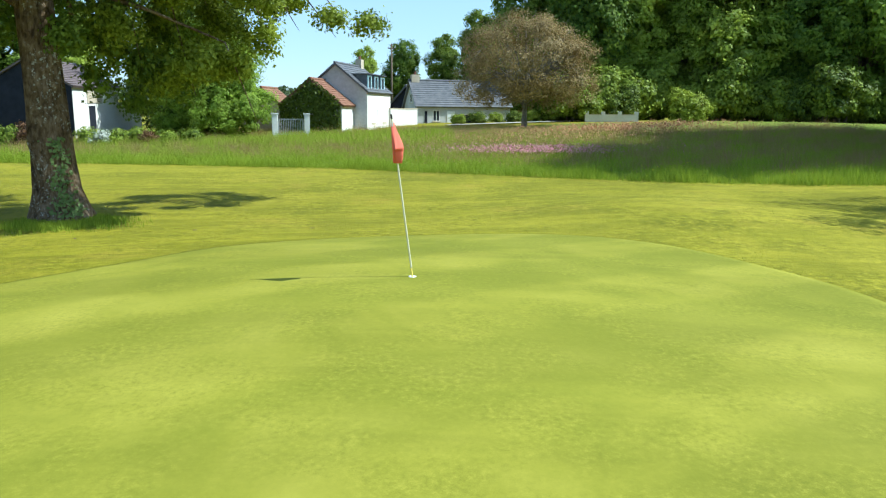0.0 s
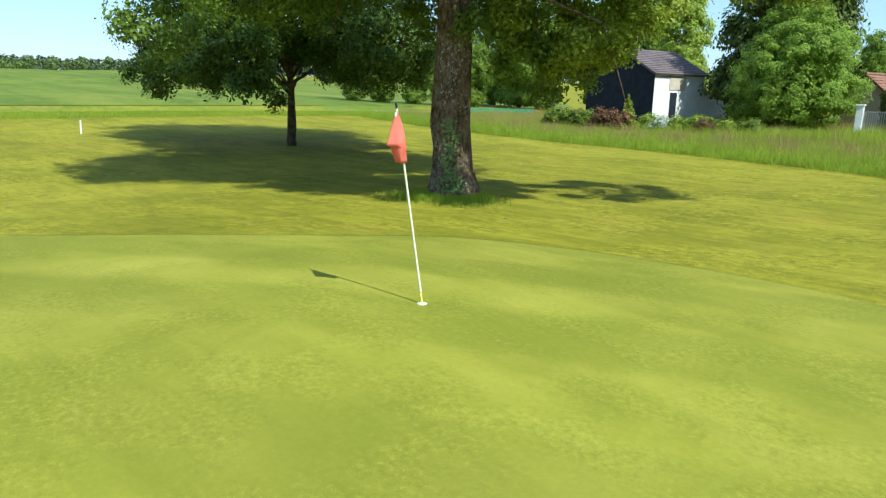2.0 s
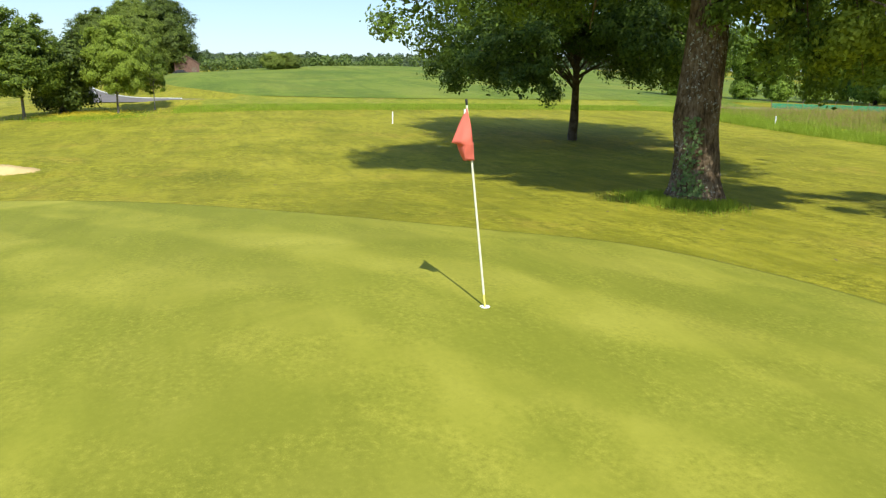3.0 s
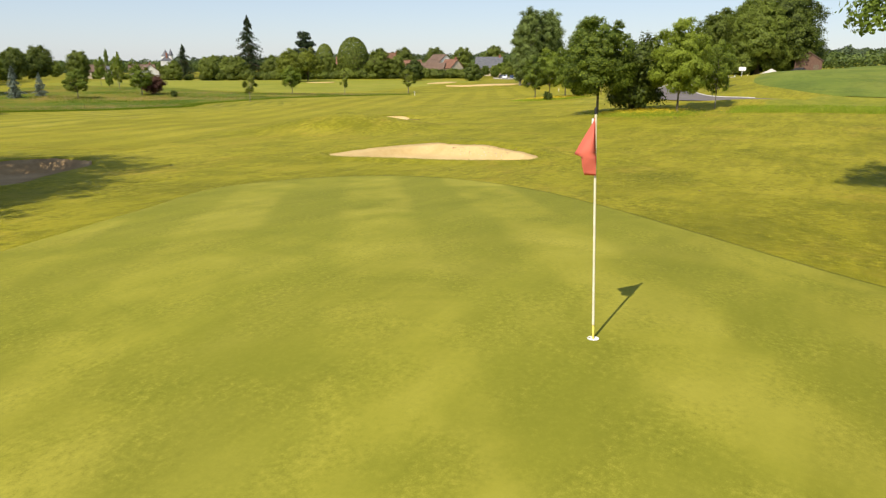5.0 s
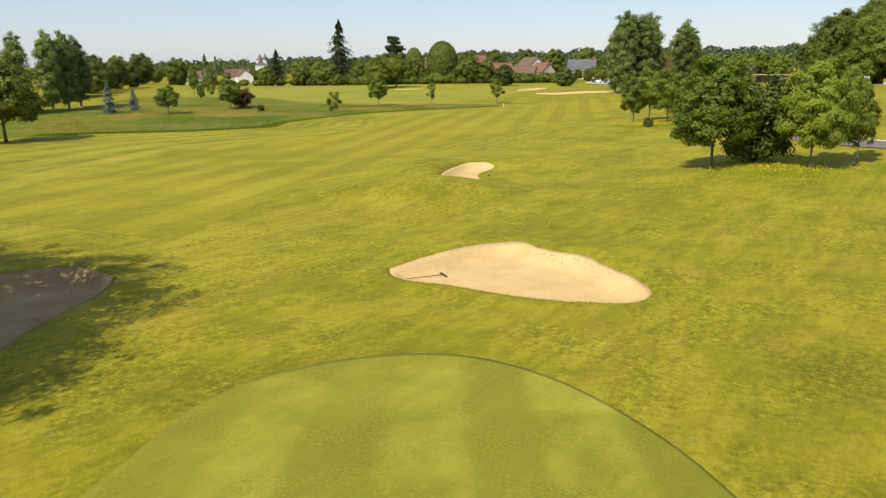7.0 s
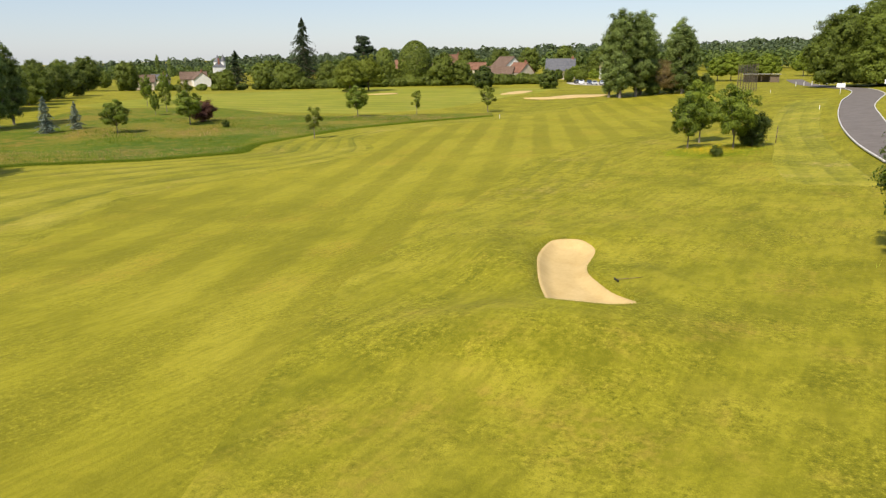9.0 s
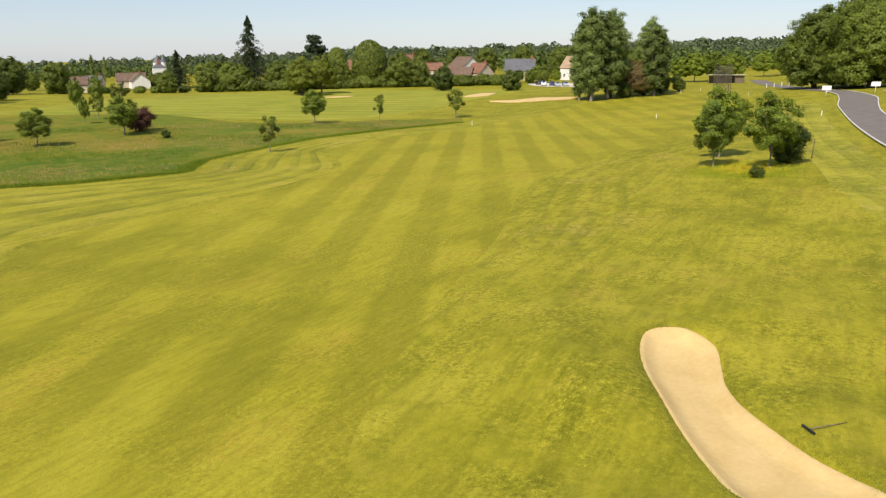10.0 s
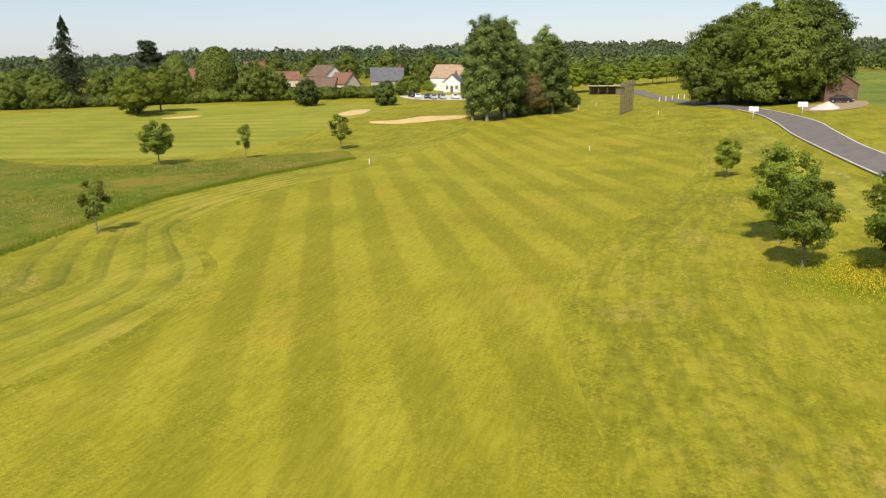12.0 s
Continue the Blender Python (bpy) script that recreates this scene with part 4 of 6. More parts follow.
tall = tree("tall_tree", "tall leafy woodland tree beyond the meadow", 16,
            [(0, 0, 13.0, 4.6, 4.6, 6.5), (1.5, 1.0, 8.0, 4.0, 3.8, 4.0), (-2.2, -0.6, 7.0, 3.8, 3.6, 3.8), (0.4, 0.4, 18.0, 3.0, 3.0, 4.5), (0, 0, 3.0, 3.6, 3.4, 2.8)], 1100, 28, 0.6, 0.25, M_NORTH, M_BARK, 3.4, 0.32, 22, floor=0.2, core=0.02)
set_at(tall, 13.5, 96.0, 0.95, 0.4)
tall_b = tree("tall_tree", "tall leafy woodland tree beyond the meadow", 17,
              [(0, 0, 11.0, 4.4, 4.8, 6.0), (-1.6, 0.8, 15.0, 3.6, 3.4, 5.0), (2.2, -1.0, 8.0, 3.6, 3.6, 4.2), (0.2, 0.4, 3.0, 3.8, 3.6, 2.8)], 1100, 28, 0.6, 0.25, M_NORTHD, M_BARK, 3.0, 0.3, 22, floor=0.2, core=0.02)
set_at(tall_b, 19.5, 90.0, 1.0, 1.4)
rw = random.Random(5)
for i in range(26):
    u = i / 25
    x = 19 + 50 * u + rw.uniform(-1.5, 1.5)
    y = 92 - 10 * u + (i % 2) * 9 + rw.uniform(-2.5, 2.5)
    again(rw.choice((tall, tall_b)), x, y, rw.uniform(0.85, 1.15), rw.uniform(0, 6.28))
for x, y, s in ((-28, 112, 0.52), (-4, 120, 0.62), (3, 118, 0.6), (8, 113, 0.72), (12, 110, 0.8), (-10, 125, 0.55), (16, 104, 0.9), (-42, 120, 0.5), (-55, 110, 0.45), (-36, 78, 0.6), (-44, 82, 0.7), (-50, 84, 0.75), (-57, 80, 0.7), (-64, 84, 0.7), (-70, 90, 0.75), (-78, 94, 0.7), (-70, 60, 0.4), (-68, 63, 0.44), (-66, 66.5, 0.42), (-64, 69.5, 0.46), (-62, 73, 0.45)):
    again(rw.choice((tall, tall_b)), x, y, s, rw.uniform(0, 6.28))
# trees at the wood's end, out of view, that shade the meadow
for x, y, s in ((31, 33, 1.3), (34.5, 39, 1.35), (37.5, 45, 1.35), (41, 51, 1.3)):
    again(rw.choice((tall, tall_b)), x, y, s, rw.uniform(0, 6.28))
# understorey along the wood
under = shrub("woodland_bush", "leafy green bush at the wood's edge", 18, [(0, 0, 1.9, 2.4, 2.2, 2.0), (1.3, 0.4, 3.2, 1.7, 1.6, 1.5), (-1.3, 0.3, 1.6, 1.8, 1.7, 1.6)], 340, 28, 0.42, 0.16, M_MAPLE)
set_at(under, 21.5, 81.5, 0.8)
bright = shrub("bright_bush", "yellow-green bush in front of the wood", 20, [(0, 0, 1.6, 1.9, 1.8, 1.7), (-0.9, 0.2, 2.5, 1.2, 1.1, 1.2), (1.0, 0.2, 1.2, 1.3, 1.2, 1.2)], 260, 28, 0.36, 0.12, M_OAKY)
set_at(bright, 26.8, 75.0, 0.95)
for i in range(26):
    u = i / 25
    again(under, 17 + 46 * u + rw.uniform(-1.2, 1.2), 88 - 10 * u + rw.uniform(-1.5, 1.5), rw.uniform(0.6, 1.4), rw.uniform(0, 6.28))
for x, y, s in ((15.8, 80.5, 1.0), (18.6, 83.0, 1.2), (13.6, 81.5, 0.9)):
    again(under, x, y, s, rw.uniform(0, 6.28), "round green bush beside a reddish tree")
# ---- trees along the road ----
maple = tree("maple_tree", "round-headed roadside tree with fresh green leaves", 21,
             [(0, 0, 4.5, 2.6, 2.6, 2.4), (0.9, -0.5, 3.3, 1.9, 1.9, 1.3), (-1.0, 0.6, 3.3, 1.9, 1.9, 1.3), (0.1, 0.1, 6.1, 1.6, 1.6, 1.3), (0, 0, 3.0, 2.2, 2.2, 1.5)], 700, 64, 0.22, 0.072, M_MAPLE, M_BARK2, 1.9, 0.10, 18, floor=1.5, bough=0.36)
set_at(maple, -45.5, -4.3, 0.95)
maple.scale = (0.95, 0.95, 0.88)
again(maple, -46.2, 1.1, 0.82, 2.0, wide=0.82)

holly = shrub("dense_shrub", "dense dark shrub beneath a roadside tree", 22, [(0, 0, 1.9, 2.0, 2.0, 1.9), (0.8, 0.5, 3.4, 1.7, 1.7, 1.8)], 420, 34, 0.35, 0.10, M_DEEP)
set_at(holly, -47.8, -2.3, 1.0)
young = tree("young_tree", "young roadside tree with a round green crown", 23,
             [(0, 0, 4.1, 2.0, 2.0, 1.7), (0.8, 0.3, 3.4, 1.5, 1.5, 1.0), (-0.7, -0.4, 3.3, 1.5, 1.5, 1.0), (0, 0.1, 5.2, 1.2, 1.2, 1.2), (0.1, 0.1, 2.8, 1.6, 1.6, 1.3)], 330, 56, 0.20, 0.072, M_MAPLE, M_BARK2, 1.5, 0.08, 18, floor=1.05, core=0.06, bough=0.42)
set_at(young, -84.0, -24.3, 0.86)
young.scale = (0.82, 0.82, 0.86)
for x, y, s, w in ((-90.3, -24.7, 1.02, 0.95), (-82.7, -19.8, 0.96, 1.0), (-116, -26, 0.62, 1.0), (-75.2, -0.6, 0.75, 0.9), (-48.5, 3.2, 0.72, 0.6)):
    again(young, x, y, s, rw.uniform(0, 6.28), wide=w)
again(holly, -85.6, -18.8, 0.62, 1.0)
low_bush = shrub("small_bush", "small dark bush in the grass", 24, [(0, 0, 0.5, 0.5, 0.5, 0.5)], 60, 20, 0.12, 0.06, M_DEEP)
set_at(low_bush, -78.0, -20.3, 1.0)
again(low_bush, -68, -6, 0.6)
again(low_bush, -92.5, -100.2, 1.2)

# ---- saplings on the fairway and in the hollow ----
sapling = tree("sapling", "young sapling with a slender stem on the fairway", 25,
               [(0, 0, 3.3, 0.95, 0.95, 1.25), (0.4, 0.1, 2.5, 0.9, 0.8, 0.7), (-0.4, 0.2, 2.7, 0.8, 0.8, 0.7), (0, 0, 2.0, 0.75, 0.75, 0.8)], 150, 28, 0.17, 0.078, M_ASH, M_BARK2, 1.5, 0.06, 16, floor=0.9, core=0.03, bough=0.42)
set_at(sapling, -86.5, -75.6, 0.98)
for x, y, s, w in ((-143.7, -79.8, 1.2, 1.3), (-130.7, -88.6, 1.08, 0.9)):
    again(sapling, x, y, s, rw.uniform(0, 6.28), wide=w)
again(young, -121.8, -96.3, 0.92, 0.5, "young spreading tree standing on the fairway", wide=1.15)
again(young, -78.5, -108.5, 0.8, 1.5, "young tree in the unmown hollow", wide=1.2)
again(young, -119.3, -150.1, 1.15, 2.5, "young tree beside the far fairway", wide=0.6)
again(young, -112.5, -147.4, 1.05, 3.5, "young tree beside the far fairway", wide=0.6)
again(young, -100.0, -128.0, 0.7, 3.9, "young tree in the unmown hollow", wide=0.6)
red_tree = shrub("copper_shrub", "rounded copper-red shrub in the unmown hollow", 26, [(0, 0, 2.4, 2.6, 2.4, 2.2), (1.6, 0.4, 2.0, 1.8, 1.8, 1.8)], 300, 28, 0.35, 0.12, M_RED)
set_at(red_tree, -97.6, -111.4, 0.85)
again(young, -92.4, -108.8, 0.9, 0.4, "green young tree beside a copper shrub", wide=1.2)
blue = spire("blue_spruce", "blue-grey spruce in the unmown hollow", 27, 5.4, 1.6, M_BLUE, 16, 26, 0.16, 0.25, 0.05)
set_at(blue, -72.8, -117.8, 1.0)
again(blue, -78.4, -119.0, 0.78, 1.0)
ash = tree("broad_tree", "broad low tree at the edge of the fairway", 28,
           [(0, 0, 6.8, 4.8, 4.8, 3.4), (2.6, 0.8, 4.8, 3.4, 3.2, 1.9), (-2.6, -0.8, 4.6, 3.4, 3.2, 1.9), (0.4, 0, 9.4, 2.8, 2.8, 2.4)], 620, 34, 0.38, 0.15, M_ASH, M_BARK, 2.6, 0.22, 24, floor=1.6, bough=0.36)
set_at(ash, -41.3, -87.4, 0.9)

# ---- big trees by the road's end ----
big = tree("big_oak", "huge dark oak beside the road", 31,
           [(0, 0, 13.5, 8.0, 8.0, 6.6), (5.0, 1.0, 9.5, 5.6, 5.6, 5.0), (-5.2, -1.0, 9.0, 5.6, 5.6, 5.0), (0, 4.5, 6.0, 5.4, 5.0, 5.0), (0.5, -4.8, 6.0, 5.4, 5.0, 5.0), (4.5, -3.0, 4.5, 4.4, 4.0, 3.6), (-5.0, -2.5, 4.5, 4.4, 4.0, 3.6), (1.0, 0, 18.5, 4.4, 4.4, 3.6)], 3000, 30, 0.6, 0.22, M_BIGOAK, M_BARK, 4.5, 0.7, 30, floor=0.8)
set_at(big, -203.0, -10.5, 0.92)
again(big, -212.0, -21.5, 0.82, 1.9)
again(big, -209.5, -4.5, 0.98, 3.4)
again(big, -222.0, -13.5, 0.95, 4.4)
poplar = tree("poplar_tree", "tall silvery poplar above a ditch", 32,
              [(0, 0, 9.0, 2.6, 2.6, 5.0), (1.5, 0.6, 6.0, 1.9, 1.9, 3.4), (-1.6, -0.6, 7.6, 2.1, 2.2, 3.8), (1.0, 0.3, 14.0, 2.5, 2.4, 3.6), (-1.2, 0.2, 13.0, 2.2, 2.2, 3.4), (0.2, 0.2, 17.2, 2.1, 2.1, 2.7), (0, 0, 3.4, 1.9, 1.9, 2.4)], 760, 30, 0.50, 0.17, M_POPLAR, M_BARK2, 3.0, 0.3, 22, floor=0.8)
set_at(poplar, -184.5, -66.0, 1.0)
poplar.scale = (1.1, 1.1, 1.0)
for x, y, s in ((-189, -68.0, 1.0), (-193, -64.0, 0.95), (-200, -66, 1.0), (-207, -58.5, 0.9), (-188.5, -63.5, 0.95), (-196, -54.5, 0.8), (-203, -56, 0.78), (-186.5, -69.5, 0.8)):
    again(poplar, x, y, s, rw.uniform(0, 6.28), wide=1.2)
again(copper, -196.0, -60.0, 0.8, 1.0, "brownish tree among the poplars")
for x, y, s in ((-192, -60.5, 0.9), (-199, -58, 1.0), (-206, -55, 0.9), (-213, -52, 0.8)):
    again(holly, x, y, s, rw.uniform(0, 6.28), "dark bush in the ditch under the poplars")

# orchard beyond the road
for x, y, s in ((-280, -60, 1.25), (-284, -55, 1.3), (-283, -49, 1.2), (-278, -64, 1.1), (-326, -36, 1.2), (-334, -31, 1.3), (-345, -24, 1.3), (-318, -42, 1.2)):
    again(maple, x, y, s, rw.uniform(0, 6.28), "round orchard tree beyond the road", wide=1.2)
again(shrub("round_bush", "big round bush on the hillside", 33, [(0, 0, 2.6, 4.2, 4.0, 2.6), (2.4, 0.5, 2.0, 2.8, 2.6, 2.0)], 380, 28, 0.55, 0.22, M_WOODS), -131, 21, 0.5)
bpy.data.objects["round_bush"].matrix_basis = Matrix.Translation((-130, 18, ground_z(-130, 18))) @ Matrix.Scale(0.55, 4)

# ---- garden trees round the village ----
fir = spire("tall_spruce", "tall dark spruce above the village gardens", 41, 29.0, 10.0, M_NEEDLE, 38, 44, 0.42, 0.42, 0.05, ragged=0.34)
set_at(fir, -247.8, -226.3, 0.88)
again(fir, -217.0, -234.0, 0.46, 1.0, "distant dark spruce among garden trees", wide=1.3)
cedar = tree("cedar_tree", "dark flat-layered cedar in a garden", 46,
             [(0, 0, 6.0, 4.6, 4.6, 1.5), (0.8, 0.4, 9.5, 4.2, 4.0, 1.3), (-0.6, 0, 12.5, 3.4, 3.2, 1.2), (0.4, 0.3, 15.2, 2.2, 2.2, 1.3)], 520, 28, 0.5, 0.26, M_NEEDLE, M_BARK, 4.0, 0.4, 18, floor=2.5)
set_at(cedar, -219.0, -171.5, 1.05)
dome = empty("domed_tree", 0, 0, 0)
dm_rng = np.random.default_rng(42)
q = unit(dm_rng.normal(size=(9000, 3)))
q = q[q[:, 2] > -0.78]
cr = new("crown", leaf_mesh("crown", np.array([0, 0, 6.0]) + q * np.array([5.2, 5.2, 7.4]) * (0.93 + 0.09 * dm_rng.random((len(q), 1))), q + dm_rng.normal(size=q.shape) * 0.4, 0.3 * (0.6 + 0.8 * dm_rng.random(len(q))), dm_rng, M_WOODS, 0.6))
cr.parent = dome
part("trunk", *tube([(0, 0, -0.3), (0, 0, 3.0), (0, 0, 9.0)], [0.4, 0.32, 0.1], 9), M_BARK, dome, flat=False)
tagged(dome, "clipped dome-shaped dark green tree", "tree")
set_at(dome, -233.0, -159.0, 1.15)
again(dome, -240.0, -178.0, 1.0, 1.0, wide=0.75)
garden = tree("garden_tree", "leafy garden tree at the edge of the village", 43,
              [(0, 0, 6.6, 4.6, 4.6, 4.2), (2.4, 0.8, 4.4, 3.6, 3.4, 2.8), (-2.4, -0.8, 4.2, 3.6, 3.4, 2.8), (0.4, 0, 9.4, 2.8, 2.8, 2.4), (0.3, 0.2, 2.4, 3.6, 3.5, 2.3)], 640, 30, 0.52, 0.21, M_WOODS, M_BARK2, 2.0, 0.22, 18, floor=0.3)
set_at(garden, -188.0, -153.0, 0.8)
again(ash, -182.0, -147.5, 0.86, 0.4, "pale green spreading tree on the fairway's edge", wide=1.1)
again(ash, -194.0, -150.0, 0.9, 1.9, "pale green spreading tree on the fairway's edge", wide=1.1)
for x, y, s in ((-232, -146, 0.95), (-236, -141, 0.7), (-214, -172, 0.9), (-222, -180, 0.85), (-205, -192, 0.75), (-198, -199, 0.65), (-186, -205, 0.6), (-228, -168, 0.8),
                (-300, -160, 1.0), (-292, -172, 1.0), (-308, -150, 1.0), (-300, -130, 1.05), (-310, -118, 1.0), (-295, -112, 0.95), (-290, -92, 0.9), (-300, -84, 1.0), (-285, -78, 0.9), (-262, -112, 0.4), (-276, -112, 0.5), (-276, -92, 0.5),
                (-160, -222, 0.8), (-150, -228, 0.9), (-140, -226, 0.8), (-130, -222, 0.8), (-240, -230, 0.5), (-246, -250, 0.5), (-170, -250, 0.5)):
    again(garden, x, y, s, rw.uniform(0, 6.28))
round_shrub = shrub("round_shrub", "rounded dark evergreen shrub on the fairway's edge", 44, [(0, 0, 2.6, 2.8, 2.8, 2.9), (0.4, 0.2, 4.0, 2.0, 2.0, 1.8)], 420, 28, 0.35, 0.2, M_DEEP)
set_at(round_shrub, -222.9, -102.4, 1.0)
again(round_shrub, -217.9, -122.6, 1.2, 1.0, wide=0.85)
hedge_bush = shrub("hedge_shrub", "green hedge shrub along the gardens", 45, [(0, 0, 1.6, 2.6, 2.2, 1.7), (1.5, 0.4, 1.3, 1.8, 1.6, 1.4)], 300, 26, 0.4, 0.2, M_WOODS)
set_at(hedge_bush, -206, -188, 1.2)
for i in range(44):
    u = i / 43
    x, y = -200 - 52 * u + rw.uniform(-1.5, 1.5), -200 + 86 * u + rw.uniform(-1.5, 1.5)
    again(hedge_bush, x, y, rw.uniform(0.7, 1.15), rw.uniform(0, 6.28))
for i in range(14):
    u = i / 13
    again(hedge_bush, -158 - 42 * u, -224 + 22 * u + rw.uniform(-2, 2), rw.uniform(0.45, 0.75), rw.uniform(0, 6.28))
for x, y, s in ((-246, -146, 0.5), (-250, -139, 0.42), (-264, -108, 0.4), (-244, -170, 0.7), (-252, -176, 0.75), (-232, -186, 0.8), (-226, -194, 0.8), (-215, -206, 0.8)):
    again(garden, x, y, s, rw.uniform(0, 6.28))
row = again(poplar, -68.0, -128.0, 0.70, 0.3, "tall dark tree in a row")
for x, y, s in ((-63, -130, 0.68), (-76, -133, 0.66), (-57, -127, 0.70), (-72, -130, 0.70), (-52, -131, 0.66)):
    again(poplar, x, y, s, rw.uniform(0, 6.28), "tall dark tree in a row")
for x, y, s in ((-90, -160, 0.75), (-98, -168, 0.7), (-84, -156, 0.7), (-106, -176, 0.6), (-114, -184, 0.7), (-124, -192, 0.6), (-60, -146, 0.9), (-48, -142, 0.9), (-36, -140, 1.0), (-24, -138, 1.0)):
    again(garden, x, y, s, rw.uniform(0, 6.28), "leafy tree along the course's edge")
for x, y, s in ((-262, -116, 0.6), (-268, -112, 0.75), (-266, -104, 0.6), (-258, -110, 0.5)):
    again(maple, x, y, s, rw.uniform(0, 6.28), "bright green garden tree near the clubhouse", wide=1.1)
for x, y, s in ((-226, -230, 0.75), (-232, -232, 0.8), (-237, -232, 0.8), (-228, -224, 0.6)):
    again(garden, x, y, s, rw.uniform(0, 6.28))
for x, y, s in ((-213, -243, 0.42), (-219, -247, 0.45), (-216, -252, 0.4)):
    again(garden, x, y, s, rw.uniform(0, 6.28), "small leafy tree before a chateau")
again(sapling, -116.5, -140.0, 1.3, 0.7, "slender young tree beside the far fairway")
again(sapling, -106.0, -132.5, 1.1, 2.7, "slender young tree in the unmown hollow")
again(poplar, -232, -302, 0.56, 0.2, "tall narrow poplar in the distance", wide=0.6)
again(poplar, -236, -299, 0.50, 1.2, "tall narrow poplar in the distance", wide=0.6)

# ---- far woods ----
def far_woods(name, label, rows, seed, mat):
    """Canopies of a distant wood, as one body of many leaf clumps. rows: (distance, start bearing, end bearing, spacing, height)."""
    rng = np.random.default_rng(seed)
    pts, nrm, sz = [], [], []
    for dist, b0, b1, step, height in rows:
        k = int(abs(radians(b1 - b0)) * dist / step)
        for i in range(k):
            b = radians(b0 + (b1 - b0) * (i + rng.random()) / k)
            d = dist * (1 + rng.uniform(-0.06, 0.06))
            x, y = -60 - math.sin(b) * d, -20 + math.cos(b) * d
            z = ground_z(x, y)
            hh = height * rng.uniform(0.75, 1.2)
            r = hh * rng.uniform(0.3, 0.45)
            n = 110
            q = rng.normal(size=(n, 3))
            q /= np.linalg.norm(q, axis=1, keepdims=True)
            q[:, 2] = np.abs(q[:, 2]) * np.where(rng.random(n) < 0.3, -1, 1)
            pts.append(np.array([x, y, z + hh * 0.55]) + q * np.array([r, r, hh * 0.45]) * rng.uniform(0.75, 1.05, (n, 1)))
            nrm.append(q + rng.normal(size=(n, 3)) * 0.5)
            sz.append(np.full(n, hh * 0.085) * rng.uniform(0.7, 1.5, n))
    pts, nrm, sz = np.vstack(pts), np.vstack(nrm), np.concatenate(sz)
    ob = new(name, leaf_mesh(name, pts, nrm, sz, rng, mat, 0.7))
    return tagged(ob, label, "woodland", kind="stuff")


far_woods("far_woods", "distant wooded hills along the horizon", [(480, 100, 172, 3, 6.5), (600, 55, 178, 3.2, 9), (740, -40, 180, 3.6, 12), (900, -40, 180, 4.2, 16)], 51, M_HAZE)
far_woods("middle_woods", "belt of trees beyond the fields", [(340, 92, 116, 3, 9), (355, 90, 116, 3, 8.5), (360, 112, 165, 2.6, 5.5), (420, 100, 165, 2.8, 6.5), (400, 74, 94, 2.6, 8), (415, 70, 94, 2.8, 9), (330, 62, 74, 9, 7)], 52, M_BELT)

# ---- flagstick and hole ----
CUP = (-0.22, 9.54)
cup_z = ground_z(*CUP) + 0.014
LEAN = Vector((-0.264, -0.173, 2.105))


def flagstick():
    root = empty("flagstick", CUP[0], CUP[1], cup_z)
    top = LEAN
    v, f = tube([top * k for k in (-0.03, 0.06)], [0.010, 0.010], 12)
    part("ferrule", v, f, M_YELLOWPAINT, root, "yellow painted foot of the pole", flat=False)
    v, f = tube([top * k for k in (0.06, 0.063, 0.3, 0.6, 0.972, 0.975)], [0.0125, 0.0125, 0.012, 0.0115, 0.011, 0.011], 12)
    part("pole", v, f, M_POLE, root, flat=False)
    v, f = tube([top * k for k in (0.972, 0.976, 0.99, 0.996, 1.002)], [0.011, 0.013, 0.013, 0.014, 0.010], 10)
    part("cap", v, f, M_BLACK, root, "small dark cap", flat=False)
    # limp cloth, doubled back on itself as it hangs
    rows, cols = 26, 20
    verts = []
    for i in range(rows):
        a = i / (rows - 1)
        stick = top * (0.972 - 0.2 * min(a, 0.62) / 0.62)
        reach = 0.215 * ((a / 0.66) ** 0.9 if a < 0.66 else 0.68 - 0.35 * ((a - 0.66) / 0.34) ** 1.4)
        inner = 0.0 if a < 0.62 else 0.06 * ((a - 0.62) / 0.38)
        zz = top.z * 0.972 - 0.54 * a
        for j in range(cols):
            b = j / (cols - 1)
            u = b / 0.6 if b < 0.6 else 1 - 0.75 * (b - 0.6) / 0.4
            out = inner + (reach - inner) * u - (0.09 * a if b > 0.85 else 0)
            fold = min(1.0, 0.12 + 1.5 * a) * (0.028 * math.sin(b * 8.0 + a * 2.0) + (0.0 if b < 0.6 else 0.055 * math.sin(math.pi * (b - 0.6) / 0.4 * 0.6)) + 0.018 * math.sin(19 * b + 7 * a))
            verts.append(Vector((stick.x + fold, stick.y - out, zz - 0.05 * u * (1 - a))))
    faces = [(i * cols + j, i * cols + j + 1, (i + 1) * cols + j + 1, (i + 1) * cols + j) for i in range(rows - 1) for j in range(cols - 1)]
    fl = part("flag", verts, faces, M_FLAG, root, "limp red cloth flag", flat=False)
    md = fl.modifiers.new("cloth", "SOLIDIFY")
    md.thickness = 0.003
    tag_at = top * 0.955
    part("tag", *box(tag_at.x - 0.004, tag_at.x + 0.014, tag_at.y - 0.034, tag_at.y - 0.012, tag_at.z - 0.05, tag_at.z, 0.003), M_WHITEPAINT, root, "small white tag at the flag's top")
    return tagged(root, "leaning cream flagstick with a limp red flag standing in the hole", "flag")


flagstick()


